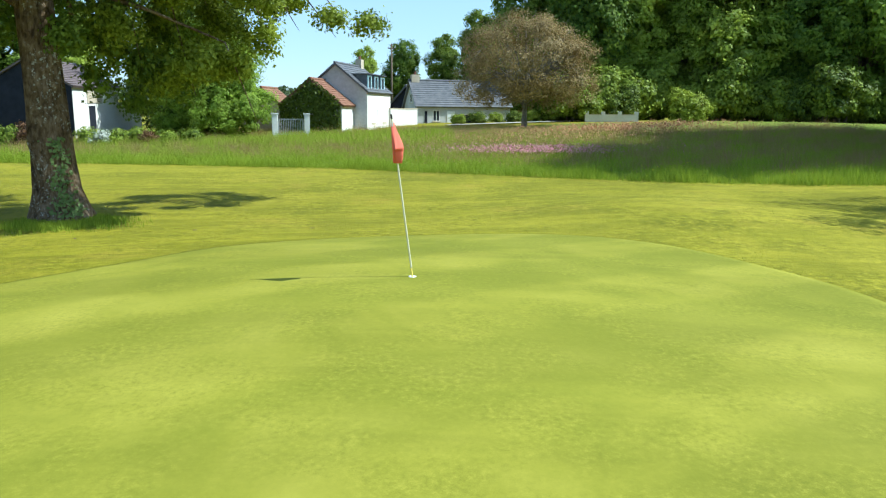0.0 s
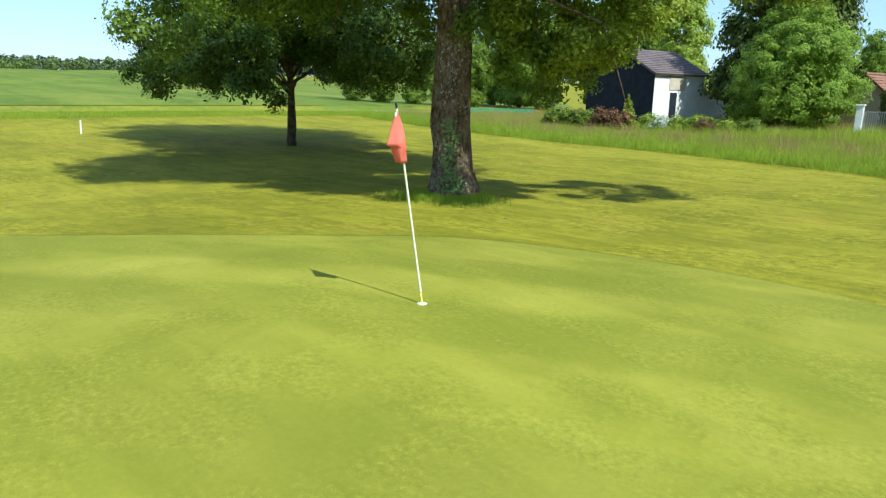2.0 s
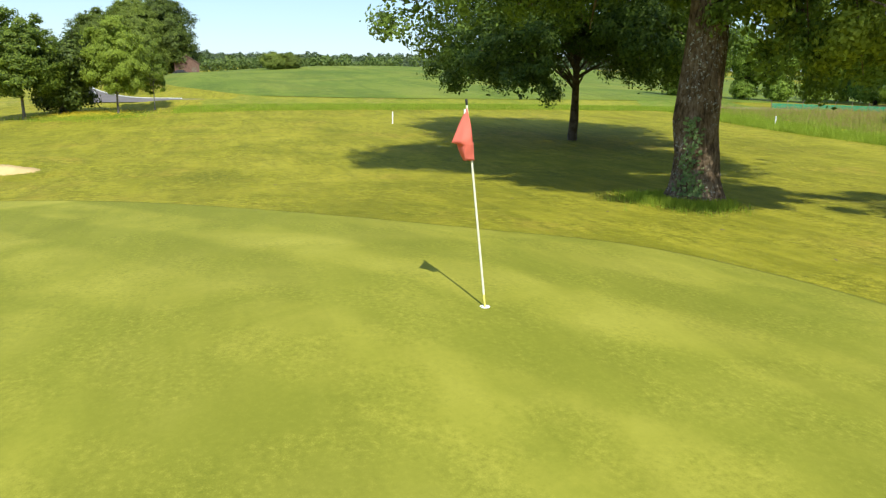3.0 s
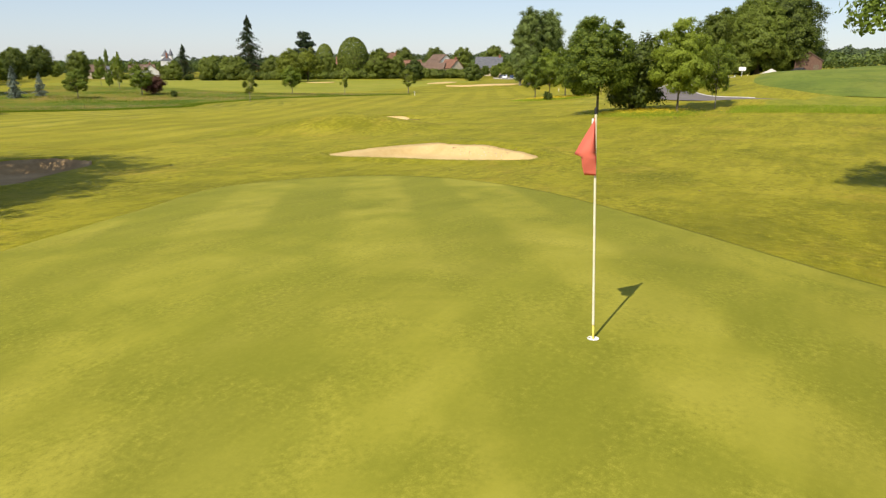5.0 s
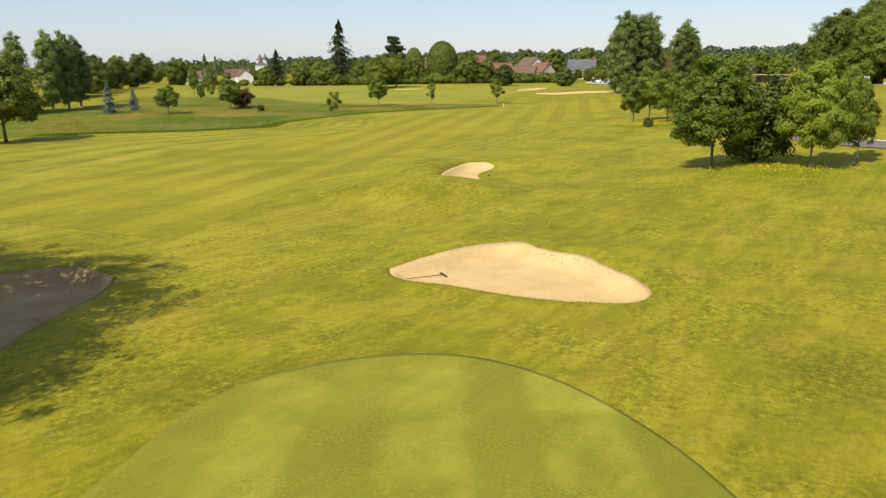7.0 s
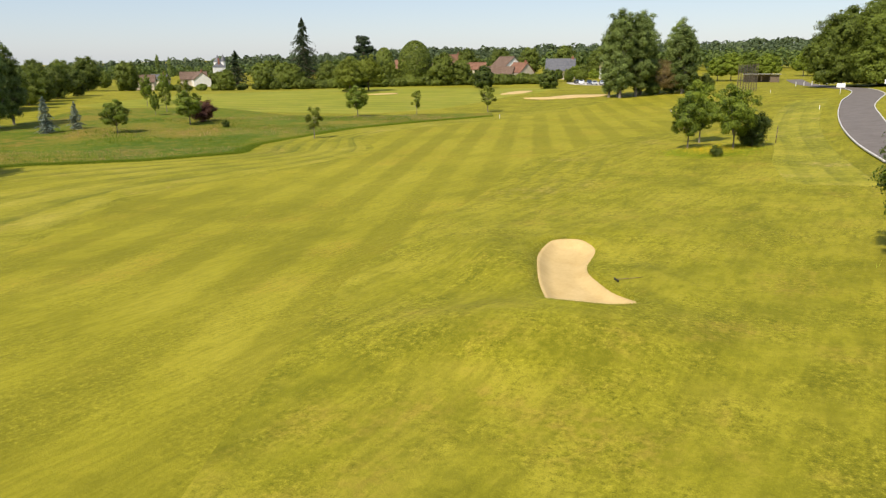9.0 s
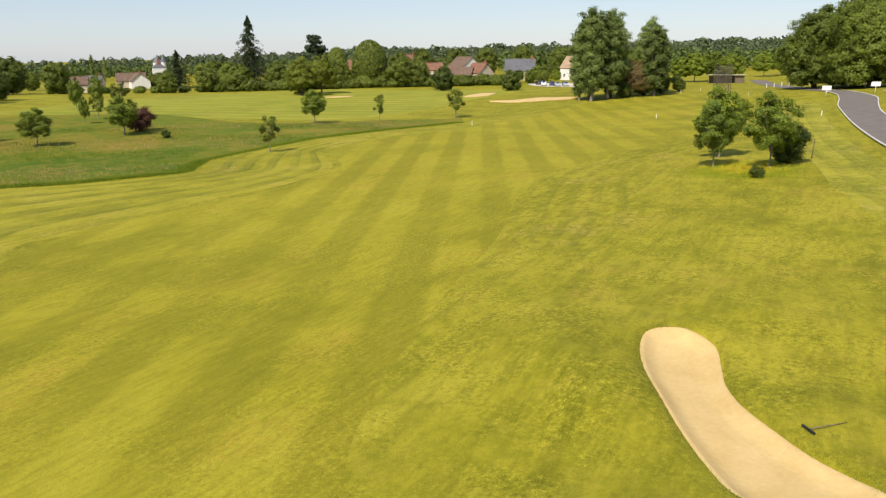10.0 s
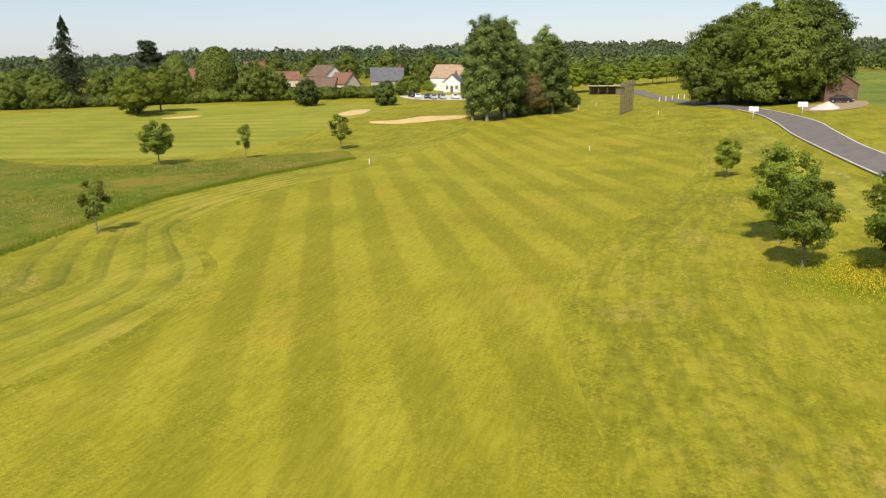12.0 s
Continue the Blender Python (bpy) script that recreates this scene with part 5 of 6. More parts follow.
def hole_liner():
    n = 32
    verts, faces = [], []
    prof = [(0.054, 0.001), (0.052, 0.006), (0.047, 0.004), (0.045, 0.001), (0.0, 0.001)]
    for r, z in prof:
        verts += [(r * math.cos(2 * math.pi * k / n), r * math.sin(2 * math.pi * k / n), z) for k in range(n)]
    for i in range(len(prof) - 1):
        faces += [(i * n + k, i * n + (k + 1) % n, (i + 1) * n + (k + 1) % n, (i + 1) * n + k) for k in range(n)]
    ob = mesh_object("hole_liner", verts, faces, M_WHITEPAINT)
    ob.location = (CUP[0], CUP[1], cup_z)
    return tagged(ob, "white plastic rim of the golf hole", "hole")


hole_liner()


# ---- posts, signs and rakes ----
def marker_post(x, y, height=0.9, label="white wooden marker post in the grass"):
    root = empty("marker_post", x, y, ground_z(x, y))
    v, f = box(-0.035, 0.035, -0.035, 0.035, -0.2, height, 0.01)
    part("post", v, f, M_WHITEPAINT, root)
    v, f = box(-0.038, 0.038, -0.038, 0.038, height * 0.82, height * 0.9, 0.0)
    part("band", v, f, M_GREYWALL, root, "grey band near the top")
    return tagged(root, label, "post", "marker posts")


post = marker_post(-35.5, 17.0, 0.7)
for x, y, s in ((-128.6, -69.0, 1.25), (-140.8, -41.6, 1.0), (-131.0, -17.5, 0.9), (-188, -33, 1.1), (-205, -50, 1.3), (-214, -47, 1.2), (-33.5, 42.5, 0.9), (-67, -3, 1.0)):
    copy_thing(post, Matrix.Translation((x, y, ground_z(x, y))) @ Matrix.Rotation(0.3 * x, 4, "Z")).scale = (1.2, 1.2, s)


def road_sign(x, y, turn):
    root = empty("road_sign", x, y, ground_z(x, y), turn)
    v, f = tube([(0, 0, -0.2), (0, 0, 2.0)], [0.05, 0.05], 10)
    part("post", v, f, M_WHITEPAINT, root, flat=False)
    v, f = box(-0.75, 0.75, -0.09, -0.05, 1.25, 2.05, 0.015)
    part("panel", v, f, M_WHITEPAINT, root)
    for k, (a, b) in enumerate(((-0.55, 0.5), (-0.4, 0.35))):
        v, f = box(a, b, -0.10, -0.091, 1.78 - 0.3 * k, 1.88 - 0.3 * k)
        part("writing", v, f, M_GREYWALL, root, "unreadable grey line of writing")
    return tagged(root, "white sign board on a post beside the road", "sign")


for x, y in ((-170.0, -18.0), (-172.6, -10.3)):
    road_sign(x, y, math.atan2(-x - 40, y + 33) * -1 + math.pi * 0.0 - 0.15)


def rake(x, y, turn, label):
    root = empty("bunker_rake", x, y, ground_z(x, y) + 0.05, turn)
    v, f = tube([(0, 0, 0.03), (1.6, 0, 0.06)], [0.016, 0.014], 8)
    part("handle", v, f, M_WOOD, root, flat=False)
    v, f = box(-0.03, 0.03, -0.28, 0.28, 0.0, 0.05, 0.01)
    part("head", v, f, M_BLACK, root)
    for k in range(12):
        yy = -0.26 + 0.52 * k / 11
        v, f = tube([(0, yy, 0.01), (-0.02, yy, -0.06)], [0.007, 0.005], 5)
        part("tooth", v, f, M_BLACK, root)
    return tagged(root, label, "rake")


def tree_stake(x, y):
    root = empty("tree_stake", x, y, ground_z(x, y))
    part("stake", *tube([(0, 0, -0.3), (0.12, 0.1, 1.7)], [0.045, 0.04], 8), M_WOOD, root, flat=False)
    part("tie", *tube([(0.1, 0.08, 1.4), (0.1, 0.08, 1.46)], [0.055, 0.055], 8), M_BLACK, root, flat=False)
    return tagged(root, "slanting wooden stake beside a young tree", "stake")


tree_stake(-88.6, -17.0)
rake(-18.2, -5.05, -0.52, "bunker rake with a dark head lying in the sand").scale = (0.9, 0.9, 0.9)
rake(-36.9, -15.0, 2.3, "bunker rake with a dark head lying beside the sand").scale = (0.8, 0.8, 0.8)


# crumbled earth and stones at the bunker's broken lip
rng = np.random.default_rng(67)
for name, mat, label, n, shift in (("bunker_stones", M_GRAVEL, "pale stones fallen from the bunker's lip", 70, 0.25), ("lip_soil", M_SOIL, "crumbs of brown earth along the bunker's lip", 70, 0.04)):
    pieces = []
    for k in range(n):
        u = rng.random() * 3
        i = int(u)
        pts = [(-21.4, -3.2), (-21.15, -2.0), (-20.75, -0.8), (-20.2, 0.2)]
        x = pts[i][0] + (pts[i + 1][0] - pts[i][0]) * (u - i) + shift + rng.normal() * 0.1
        y = pts[i][1] + (pts[i + 1][1] - pts[i][1]) * (u - i) - 0.3 * shift + rng.normal() * 0.08
        r = rng.uniform(0.008, 0.026)
        v, f = box(-r, r, -r * rng.uniform(0.6, 1.3), r, -r * 0.5, r * rng.uniform(0.5, 0.9), r * 0.35)
        a = rng.uniform(0, 6.28)
        z = ground_z(x, y) + 0.03
        pieces.append(([(x + p[0] * math.cos(a) - p[1] * math.sin(a), y + p[0] * math.sin(a) + p[1] * math.cos(a), z + p[2]) for p in v], f))
    v, f = joined(pieces)
    tagged(mesh_object(name, v, f, mat, None, False), label, "stones", kind="stuff")


# ---- houses ----
def gable_body(w, d, h, rise):
    """Walls of a house with two gables; the ridge runs along y, from y = 0 to d; w is across x."""
    a = w / 2
    v = [(-a, 0, -0.5), (a, 0, -0.5), (a, 0, h), (0, 0, h + rise), (-a, 0, h), (-a, d, -0.5), (a, d, -0.5), (a, d, h), (0, d, h + rise), (-a, d, h)]
    f = [(0, 1, 2, 3, 4), (9, 8, 7, 6, 5), (1, 6, 7, 2), (5, 0, 4, 9), (4, 3, 8, 9), (3, 2, 7, 8)]
    return v, f


def gable_roof(w, d, h, rise, over=0.25, thick=0.14, side=0):
    """One roof slope (side -1 or 1) as a slab with eaves that stand out."""
    a = w / 2
    ln = math.hypot(a, rise)
    ux, uz = a / ln, -rise / ln
    x1, z1 = ux * (ln + over), h + rise + uz * (ln + over)
    nx_, nz_ = -uz * thick, ux * thick
    pts = [(0, h + rise), (x1, z1), (x1 + nx_, z1 + nz_), (0, h + rise + thick / max(ux, 0.2))]
    v = [(side * px, yy, pz) for yy in (-over, d + over) for px, pz in pts]
    f = [(0, 1, 2, 3), (7, 6, 5, 4), (0, 4, 5, 1), (1, 5, 6, 2), (2, 6, 7, 3), (3, 7, 4, 0)]
    if side < 0:
        f = [q[::-1] for q in f]
    return v, f


def roof_rows(w, d, h, rise, side, over=0.25, pitch=0.33):
    """Courses of slates or tiles that step down a roof slope."""
    a = w / 2
    ln = math.hypot(a, rise) + over
    ux, uz = a / math.hypot(a, rise), -rise / math.hypot(a, rise)
    n = max(3, int(ln / pitch))
    verts, faces = [], []
    for i in range(n):
        s0, s1 = ln * i / n, ln * (i + 1) / n
        for s, lift in ((s0, 0.145), (s1, 0.185), (s1, 0.145)):
            for yy in (-over - 0.02, d + over + 0.02):
                verts.append((side * (ux * s - uz * lift), yy, h + rise + uz * s + ux * lift))
        b = i * 6
        faces += [(b, b + 2, b + 3, b + 1), (b + 2, b + 4, b + 5, b + 3)]
    return verts, faces


def window_on(root, wall_x, y, z, w, h, facing, frame_mat=None, axis_y=True):
    """A window set in a wall: frame, two panes, sill. facing: +1 or -1 along the wall's normal."""
    fm = frame_mat or M_WHITEPAINT

    def put(u0, u1, z0, z1, n0, n1):
        if axis_y:
            return box(min(wall_x + facing * n0, wall_x + facing * n1), max(wall_x + facing * n0, wall_x + facing * n1), y + u0, y + u1, z + z0, z + z1)
        return box(y + u0, y + u1, min(wall_x + facing * n0, wall_x + facing * n1), max(wall_x + facing * n0, wall_x + facing * n1), z + z0, z + z1)
    t = 0.07
    fr = part("window", *joined([put(-w / 2, w / 2, 0, t, -0.05, 0.03), put(-w / 2, w / 2, h - t, h, -0.05, 0.03), put(-w / 2, -w / 2 + t, t, h - t, -0.05, 0.03), put(w / 2 - t, w / 2, t, h - t, -0.05, 0.03), put(-t / 2, t / 2, t, h - t, -0.05, 0.03)]), fm, root)
    for s in (-1, 1):
        u0, u1 = sorted((s * t / 2, s * (w / 2 - t)))
        part("pane", *put(u0, u1, t, h - t, -0.04, 0.012), M_GLASS, fr)
    part("sill", *put(-w / 2 - 0.08, w / 2 + 0.08, -0.09, 0, -0.02, 0.12), M_STONE, fr)


def house(name, label, x, y, turn, w, d, h, rise, wall, roof, windows=(), chimneys=(), doors=(), z=None, rows=True):
    """windows: (wall, along, z, width, height) with wall one of 'front', 'back', 'right', 'left'."""
    root = empty(name, x, y, ground_z(x, y) if z is None else z, turn)
    wl_ = part("wall", *gable_body(w, d, h, rise), wall, root)
    for s in (-1, 1):
        rf = part("roof", *gable_roof(w, d, h, rise, side=s), roof, root)
        if rows:
            tagged(part("roof_covering", *roof_rows(w, d, h, rise, s), roof, rf), kind="stuff")
    part("ridge", *tube([(0, -0.3, h + rise + 0.2), (0, d + 0.3, h + rise + 0.2)], [0.12, 0.12], 8), roof, root)
    for side, u, zz, ww, hh in windows:
        if side in ("front", "back"):
            window_on(root, 0 if side == "front" else d, u, zz, ww, hh, -1 if side == "front" else 1, axis_y=False)
        else:
            window_on(root, w / 2 if side == "right" else -w / 2, u, zz, ww, hh, 1 if side == "right" else -1)
    for side, u, ww, hh, mat in doors:
        if side in ("front", "back"):
            yy = -0.03 if side == "front" else d + 0.03
            part("door", *box(u - ww / 2, u + ww / 2, yy - 0.03, yy + 0.03, 0, hh, 0.01), mat, root)
        else:
            xx = (w / 2 + 0.03) * (1 if side == "right" else -1)
            part("door", *box(xx - 0.03, xx + 0.03, u - ww / 2, u + ww / 2, 0, hh, 0.01), mat, root)
    for cx, cy, ch in chimneys:
        base = h + rise - abs(cx) / (w / 2) * rise - 0.4
        ck = part("chimney", *box(cx - 0.3, cx + 0.3, cy - 0.45, cy + 0.45, base, base + ch, 0.02), M_STONE if wall is M_GREYWALL else M_BRICK, root)
        part("pot", *tube([(cx, cy, base + ch), (cx, cy, base + ch + 0.35)], [0.13, 0.11], 10), M_TILE, ck)
    return tagged(root, label, "house")


# white cottage with dormers beyond the meadow
TURN = math.atan2(6.6, 1.6) - math.pi / 2
main = house("house", "white rendered house with slate roof and three blue dormers", -8.3, 69.9, TURN, 6.0, 7.6, 3.75, 2.45, M_GREYWALL, M_SLATE, [("right", 1.8, 0.9, 0.9, 1.3), ("right", 5.4, 0.9, 0.9, 1.3)], [(0.0, 7.0, 1.3)], [("right", 3.6, 1.0, 2.1, M_WHITEPAINT)], z=0.1)
# light put into colour: shaded walls are grey, this sunlit one white
part("sunlit_face", *box(3.0, 3.04, -0.02, 7.62, -0.4, 3.72), M_WHITEWALL, main, "bright white long wall")
for k in range(3):
    yy = 1.5 + 2.1 * k
    dm = part("dormer", *box(1.2, 2.75, yy - 0.55, yy + 0.55, 3.9, 5.35), M_SLATE, main)
    part("dormer_front", *joined([box(2.75, 2.83, yy - 0.58, yy - 0.42, 3.95, 5.3), box(2.75, 2.83, yy + 0.42, yy + 0.58, 3.95, 5.3), box(2.75, 2.83, yy - 0.42, yy + 0.42, 3.95, 4.1), box(2.75, 2.83, yy - 0.42, yy + 0.42, 5.15, 5.3)]), M_BLUEPAINT, dm, "pale blue painted frame")
    part("pane", *box(2.74, 2.77, yy - 0.42, yy + 0.42, 4.1, 5.15), M_GLASS, dm)
    part("dormer_roof", *box(1.0, 3.0, yy - 0.72, yy + 0.72, 5.35, 5.45, 0.02), M_SLATE, dm)
annex = house("outbuilding", "low white outbuilding with red tiled roof and ivy-covered gable", -10.1, 66.4, TURN + 0.05, 5.6, 5.0, 2.5, 2.1, M_WHITEWALL, M_TILE, z=0.1)
rng = np.random.default_rng(61)
p = np.column_stack([rng.uniform(-2.9, 2.7, 5200), rng.normal(-0.15, 0.1, 5200), rng.uniform(0, 4.8, 5200)])
p = p[p[:, 2] < 4.9 - 0.78 * np.abs(p[:, 0])]
iv = new("ivy", leaf_mesh("ivy", p, rng.normal(size=(len(p), 3)) * 0.5 + np.array([0, -1, 0.3]), np.full(len(p), 0.14), rng, M_WOODS, 0.7))
iv.parent = annex
house("shed", "small old shed with a rusty tiled roof", -15.2, 70.0, TURN + 0.1, 4.0, 4.0, 2.2, 1.6, M_STONE, M_TILE, z=0.2)
cot = house("cottage", "grey cottage with a slate roof and an attic window", -1.6, 84.2, TURN - 1.05, 5.4, 11.0, 2.55, 2.65, M_GREYWALL, M_SLATE, [("front", 0.2, 2.9, 0.8, 1.0), ("right", 2.2, 0.9, 0.8, 1.2)], [(0.0, 0.5, 1.2)], [("right", 1.0, 0.3, 2.0, M_BLACKWALL), ("right", 3.9, 0.9, 2.0, M_WHITEPAINT)], z=0.1)
house("cottage", "low slate-roofed cottage behind a white house", -2.2, 90.0, TURN - 0.3, 5.0, 5.0, 2.5, 2.3, M_BLACKWALL, M_SLATE, chimneys=[(0.5, 2.0, 1.6)], z=0.1)


def wall_run(name, a, b, height, thick, mat, label, z=None):
    ax, ay = a
    bx, by = b
    ln = math.hypot(bx - ax, by - ay)
    root = empty(name, ax, ay, ground_z(ax, ay) if z is None else z, math.atan2(by - ay, bx - ax))
    part("masonry", *box(0, ln, -thick / 2, thick / 2, -0.4, height, 0.02), mat, root)
    part("coping", *box(-0.05, ln + 0.05, -thick / 2 - 0.05, thick / 2 + 0.05, height, height + 0.08, 0.02), M_STONE, root)
    return tagged(root, label, "wall")


wall_run("garden_wall", (-3.6, 76.0), (-0.9, 79.5), 2.2, 0.3, M_WHITEWALL, "white rendered garden wall between two houses", 0.1)
low_wall = wall_run("garden_wall", (17.2, 78.4), (22.2, 77.4), 0.75, 0.25, M_WHITEWALL, "low white garden wall with square piers at the wood's edge")
for k in range(4):
    part("pier", *box(1.7 * k - 0.2, 1.7 * k + 0.2, -0.2, 0.2, -0.4, 1.1, 0.02), M_WHITEWALL, low_wall)
ribbon("garden_path", [(2.5, 74.0), (7.0, 75.5), (12.0, 77.2), (17.0, 79.5)], [(2.0, 75.6), (6.6, 77.0), (11.6, 78.8), (16.6, 81.2)], M_GRAVEL, 0.12, "pale gravel path to the garden", "path", 2, 1.0)
wall_run("garden_wall", (3.5, 82.0), (6.0, 80.0), 1.6, 0.3, M_BLACKWALL, "dark timber fence beside the cottage", 0.1)

# gate between white posts
gate = empty("gate", -11.9, 59.1, 0.05, 0.15)
for x in (0.0, 2.5):
    part("gatepost", *box(x - 0.22, x + 0.22, -0.22, 0.22, -0.3, 1.75, 0.03), M_WHITEWALL, gate)
    part("cap", *box(x - 0.28, x + 0.28, -0.28, 0.28, 1.75, 1.85, 0.02), M_WHITEWALL, gate)
part("gate_frame", *joined([box(0.25, 2.25, -0.03, 0.03, 1.35, 1.42), box(0.25, 2.25, -0.03, 0.03, 0.15, 0.22), box(0.25, 0.31, -0.03, 0.03, 0.22, 1.35), box(2.19, 2.25, -0.03, 0.03, 0.22, 1.35)]), M_METAL, gate)
for k in range(14):
    part("bar", *tube([(0.38 + 0.135 * k, 0, 0.2), (0.38 + 0.135 * k, 0, 1.36)], [0.025, 0.025], 6), M_METAL, gate)
tagged(gate, "grey metal gate between white gateposts", "gate")


def utility_pole(x, y, height, label="wooden utility pole with a crossarm"):
    root = empty("utility_pole", x, y, ground_z(x, y))
    part("pole", *tube([(0, 0, -0.5), (0, 0, height)], [0.15, 0.10], 10), M_WOOD, root, flat=False)
    part("crossarm", *box(-0.5, 0.5, -0.05, 0.05, height - 0.6, height - 0.48, 0.01), M_WOOD, root)
    for x_ in (-0.42, 0.42):
        part("insulator", *tube([(x_, 0, height - 0.48), (x_, 0, height - 0.3)], [0.04, 0.03], 8), M_WHITEPAINT, root)
    return tagged(root, label, "pole")


utility_pole(-4.2, 95.0, 9.5)
utility_pole(12.0, 104.0, 9.5)
utility_pole(-25.0, 92.0, 8.0)

# house with a black gable
BT = -0.10
bh = empty("house", -27.5, 58.9, 0.25, BT)
bx = 7.2
v, f = gable_body(bx, 7.0, 3.6, 1.95)
v = [(p[0] - bx / 2, p[1], p[2]) for p in v]
part("wall", v, f, M_WHITEWALL, bh)
for s in (-1, 1):
    v, f = gable_roof(bx, 7.0, 3.6, 1.95, side=s)
    r_ = part("roof", [(p[0] - bx / 2, p[1], p[2]) for p in v], f, M_BROWNSLATE, bh)
    v, f = roof_rows(bx, 7.0, 3.6, 1.95, s)
    tagged(part("roof_covering", [(p[0] - bx / 2, p[1], p[2]) for p in v], f, M_BROWNSLATE, r_), kind="stuff")
v = [(-7.2, -0.05, -0.5), (0, -0.05, -0.5), (0, -0.05, 3.6), (-3.6, -0.05, 5.52), (-7.2, -0.05, 3.6)]
part("black_gable", v + [(a, b + 0.045, c) for a, b, c in v], [(0, 1, 2, 3, 4), (9, 8, 7, 6, 5), (0, 5, 6, 1), (1, 6, 7, 2), (2, 7, 8, 3), (3, 8, 9, 4), (4, 9, 5, 0)], M_BLACKWALL, bh, "black boarded gable")
part("door", *box(0.0, 0.05, 2.2, 3.1, 0, 2.1, 0.01), M_BLACKWALL, bh)
part("shutter", *box(0.0, 0.05, 2.0, 4.2, 2.3, 3.4, 0.01), M_STONE, bh, "pale grey panel")
part("lean_to", [(0, 6.9, -0.4), (0, 11.0, -0.4), (-4, 11.0, -0.4), (-4, 6.9, -0.4), (0, 6.9, 2.5), (0, 11.0, 1.5), (-4, 11.0, 1.5), (-4, 6.9, 2.5)], [(0, 1, 5, 4), (1, 2, 6, 5), (2, 3, 7, 6), (3, 0, 4, 7), (4, 5, 6, 7)], M_WHITEWALL, bh, "low white lean-to")
tagged(bh, "white house with a black boarded gable and grey roof", "house")

# garden hedge in front of it
g_hedge = shrub("garden_shrub", "clipped green shrub in a garden hedge", 62, [(0, 0, 0.55, 0.9, 0.8, 0.65)], 90, 24, 0.16, 0.07, M_MAPLE)
set_at(g_hedge, -28.5, 51.0, 1.3)
for x, y, s in ((3.5, 76.8, 1.0), (5.5, 77.6, 1.1), (7.5, 78.2, 1.0), (9.5, 78.8, 1.1), (11.5, 79.6, 1.1), (13.5, 80.2, 1.2), (-29.8, 51.2, 1.2), (-23.4, 52.2, 1.2), (-21.8, 52.8, 1.1), (-20.2, 53.2, 1.2), (-18.6, 53.6, 1.0), (-17.0, 54.2, 1.1), (-31.2, 51.0, 1.3)):
    again(g_hedge, x, y, s, rw.uniform(0, 6.28))
r_hedge = shrub("red_shrub", "red-leaved shrub in the garden hedge", 63, [(0, 0, 0.6, 0.9, 0.8, 0.7)], 80, 22, 0.16, 0.07, leaf("red tips", (0.09, 0.05, 0.02), (0.26, 0.13, 0.06)))
set_at(r_hedge, -27.0, 51.2, 1.3)
again(r_hedge, -25.8, 51.6, 1.2, 1.0)
again(r_hedge, -19.4, 52.4, 0.9, 2.0)
gold = spire("golden_conifer", "small golden conifer in a garden", 64, 2.6, 0.9, M_OAKY, 14, 18, 0.09, 0.1, 0.03)
set_at(gold, -25.6, 52.4, 1.0)
rose = shrub("white_rose", "garden shrub with white flowers", 65, [(0, 0, 0.5, 0.6, 0.6, 0.55)], 50, 20, 0.14, 0.06, leaf("pale blossom", (0.12, 0.18, 0.06), (0.75, 0.74, 0.70)))
set_at(rose, -22.6, 51.8, 1.3)

# green netting fence and a bare strip by the field
tf_ = empty("netting_fence", -49.5, 56.0, ground_z(-49.5, 56.0), math.atan2(6.5, 6.5))
for k in range(8):
    part("stake", *tube([(1.3 * k, 0, -0.2), (1.3 * k, 0, 0.85)], [0.025, 0.025], 6), M_WOOD, tf_)
    if k < 7:
        part("net_panel", *box(1.3 * k + 0.03, 1.3 * k + 1.27, -0.012, 0.012, 0.05, 0.55), M_TEAL, tf_)
tagged(tf_, "low green netting fence round a garden plot", "fence")
sheet("bare_soil", outline([(-50, 50), (-44, 54), (-40, 59), (-44, 61), (-52, 55), (-56, 52)]), M_SOIL, 0.09, 6, "bare soil of a garden plot", "soil")

# ---- road's end: brick barn, heap, cars, shelter, ball net ----
house("barn", "old red brick barn beneath big oaks", -202.5, 1.4, 1.75, 6.2, 7.0, 3.2, 2.0, M_BARNBRICK, M_BROWNTILE, [], [], [("front", 1.8, 1.2, 2.2, M_WOOD)], rows=False)


def heap(x, y, r, h):
    rng = np.random.default_rng(71)
    n, k = 28, 9
    verts = [(0, 0, h)]
    for i in range(1, k + 1):
        f = i / k
        for j in range(n):
            a = 2 * math.pi * j / n
            rr = r * f * (1 + 0.12 * math.sin(3 * a + 1) + 0.05 * rng.normal())
            verts.append((rr * math.cos(a), rr * math.sin(a), h * (1 - f) ** 1.1 + 0.04 * rng.normal() - 0.15 * (i == k)))
    faces = [(0, 1 + j, 1 + (j + 1) % n) for j in range(n)]
    for i in range(k - 1):
        a, b = 1 + i * n, 1 + (i + 1) * n
        faces += [(a + j, b + j, b + (j + 1) % n, a + (j + 1) % n) for j in range(n)]
    ob = mesh_object("gravel_heap", verts, faces, M_GRAVEL)
    ob.location = (x, y, ground_z(x, y))
    return tagged(ob, "heap of pale gravel on bare ground", "heap")


heap(-180.5, -5.0, 2.6, 1.35)
sheet("bare_soil", outline([(-176, -8.0), (-178, -1.0), (-188, 3.0), (-200, 4.5), (-198, -2), (-188, -8)]), M_SOIL, 0.07, 6, "bare sandy ground beside the road", "soil")


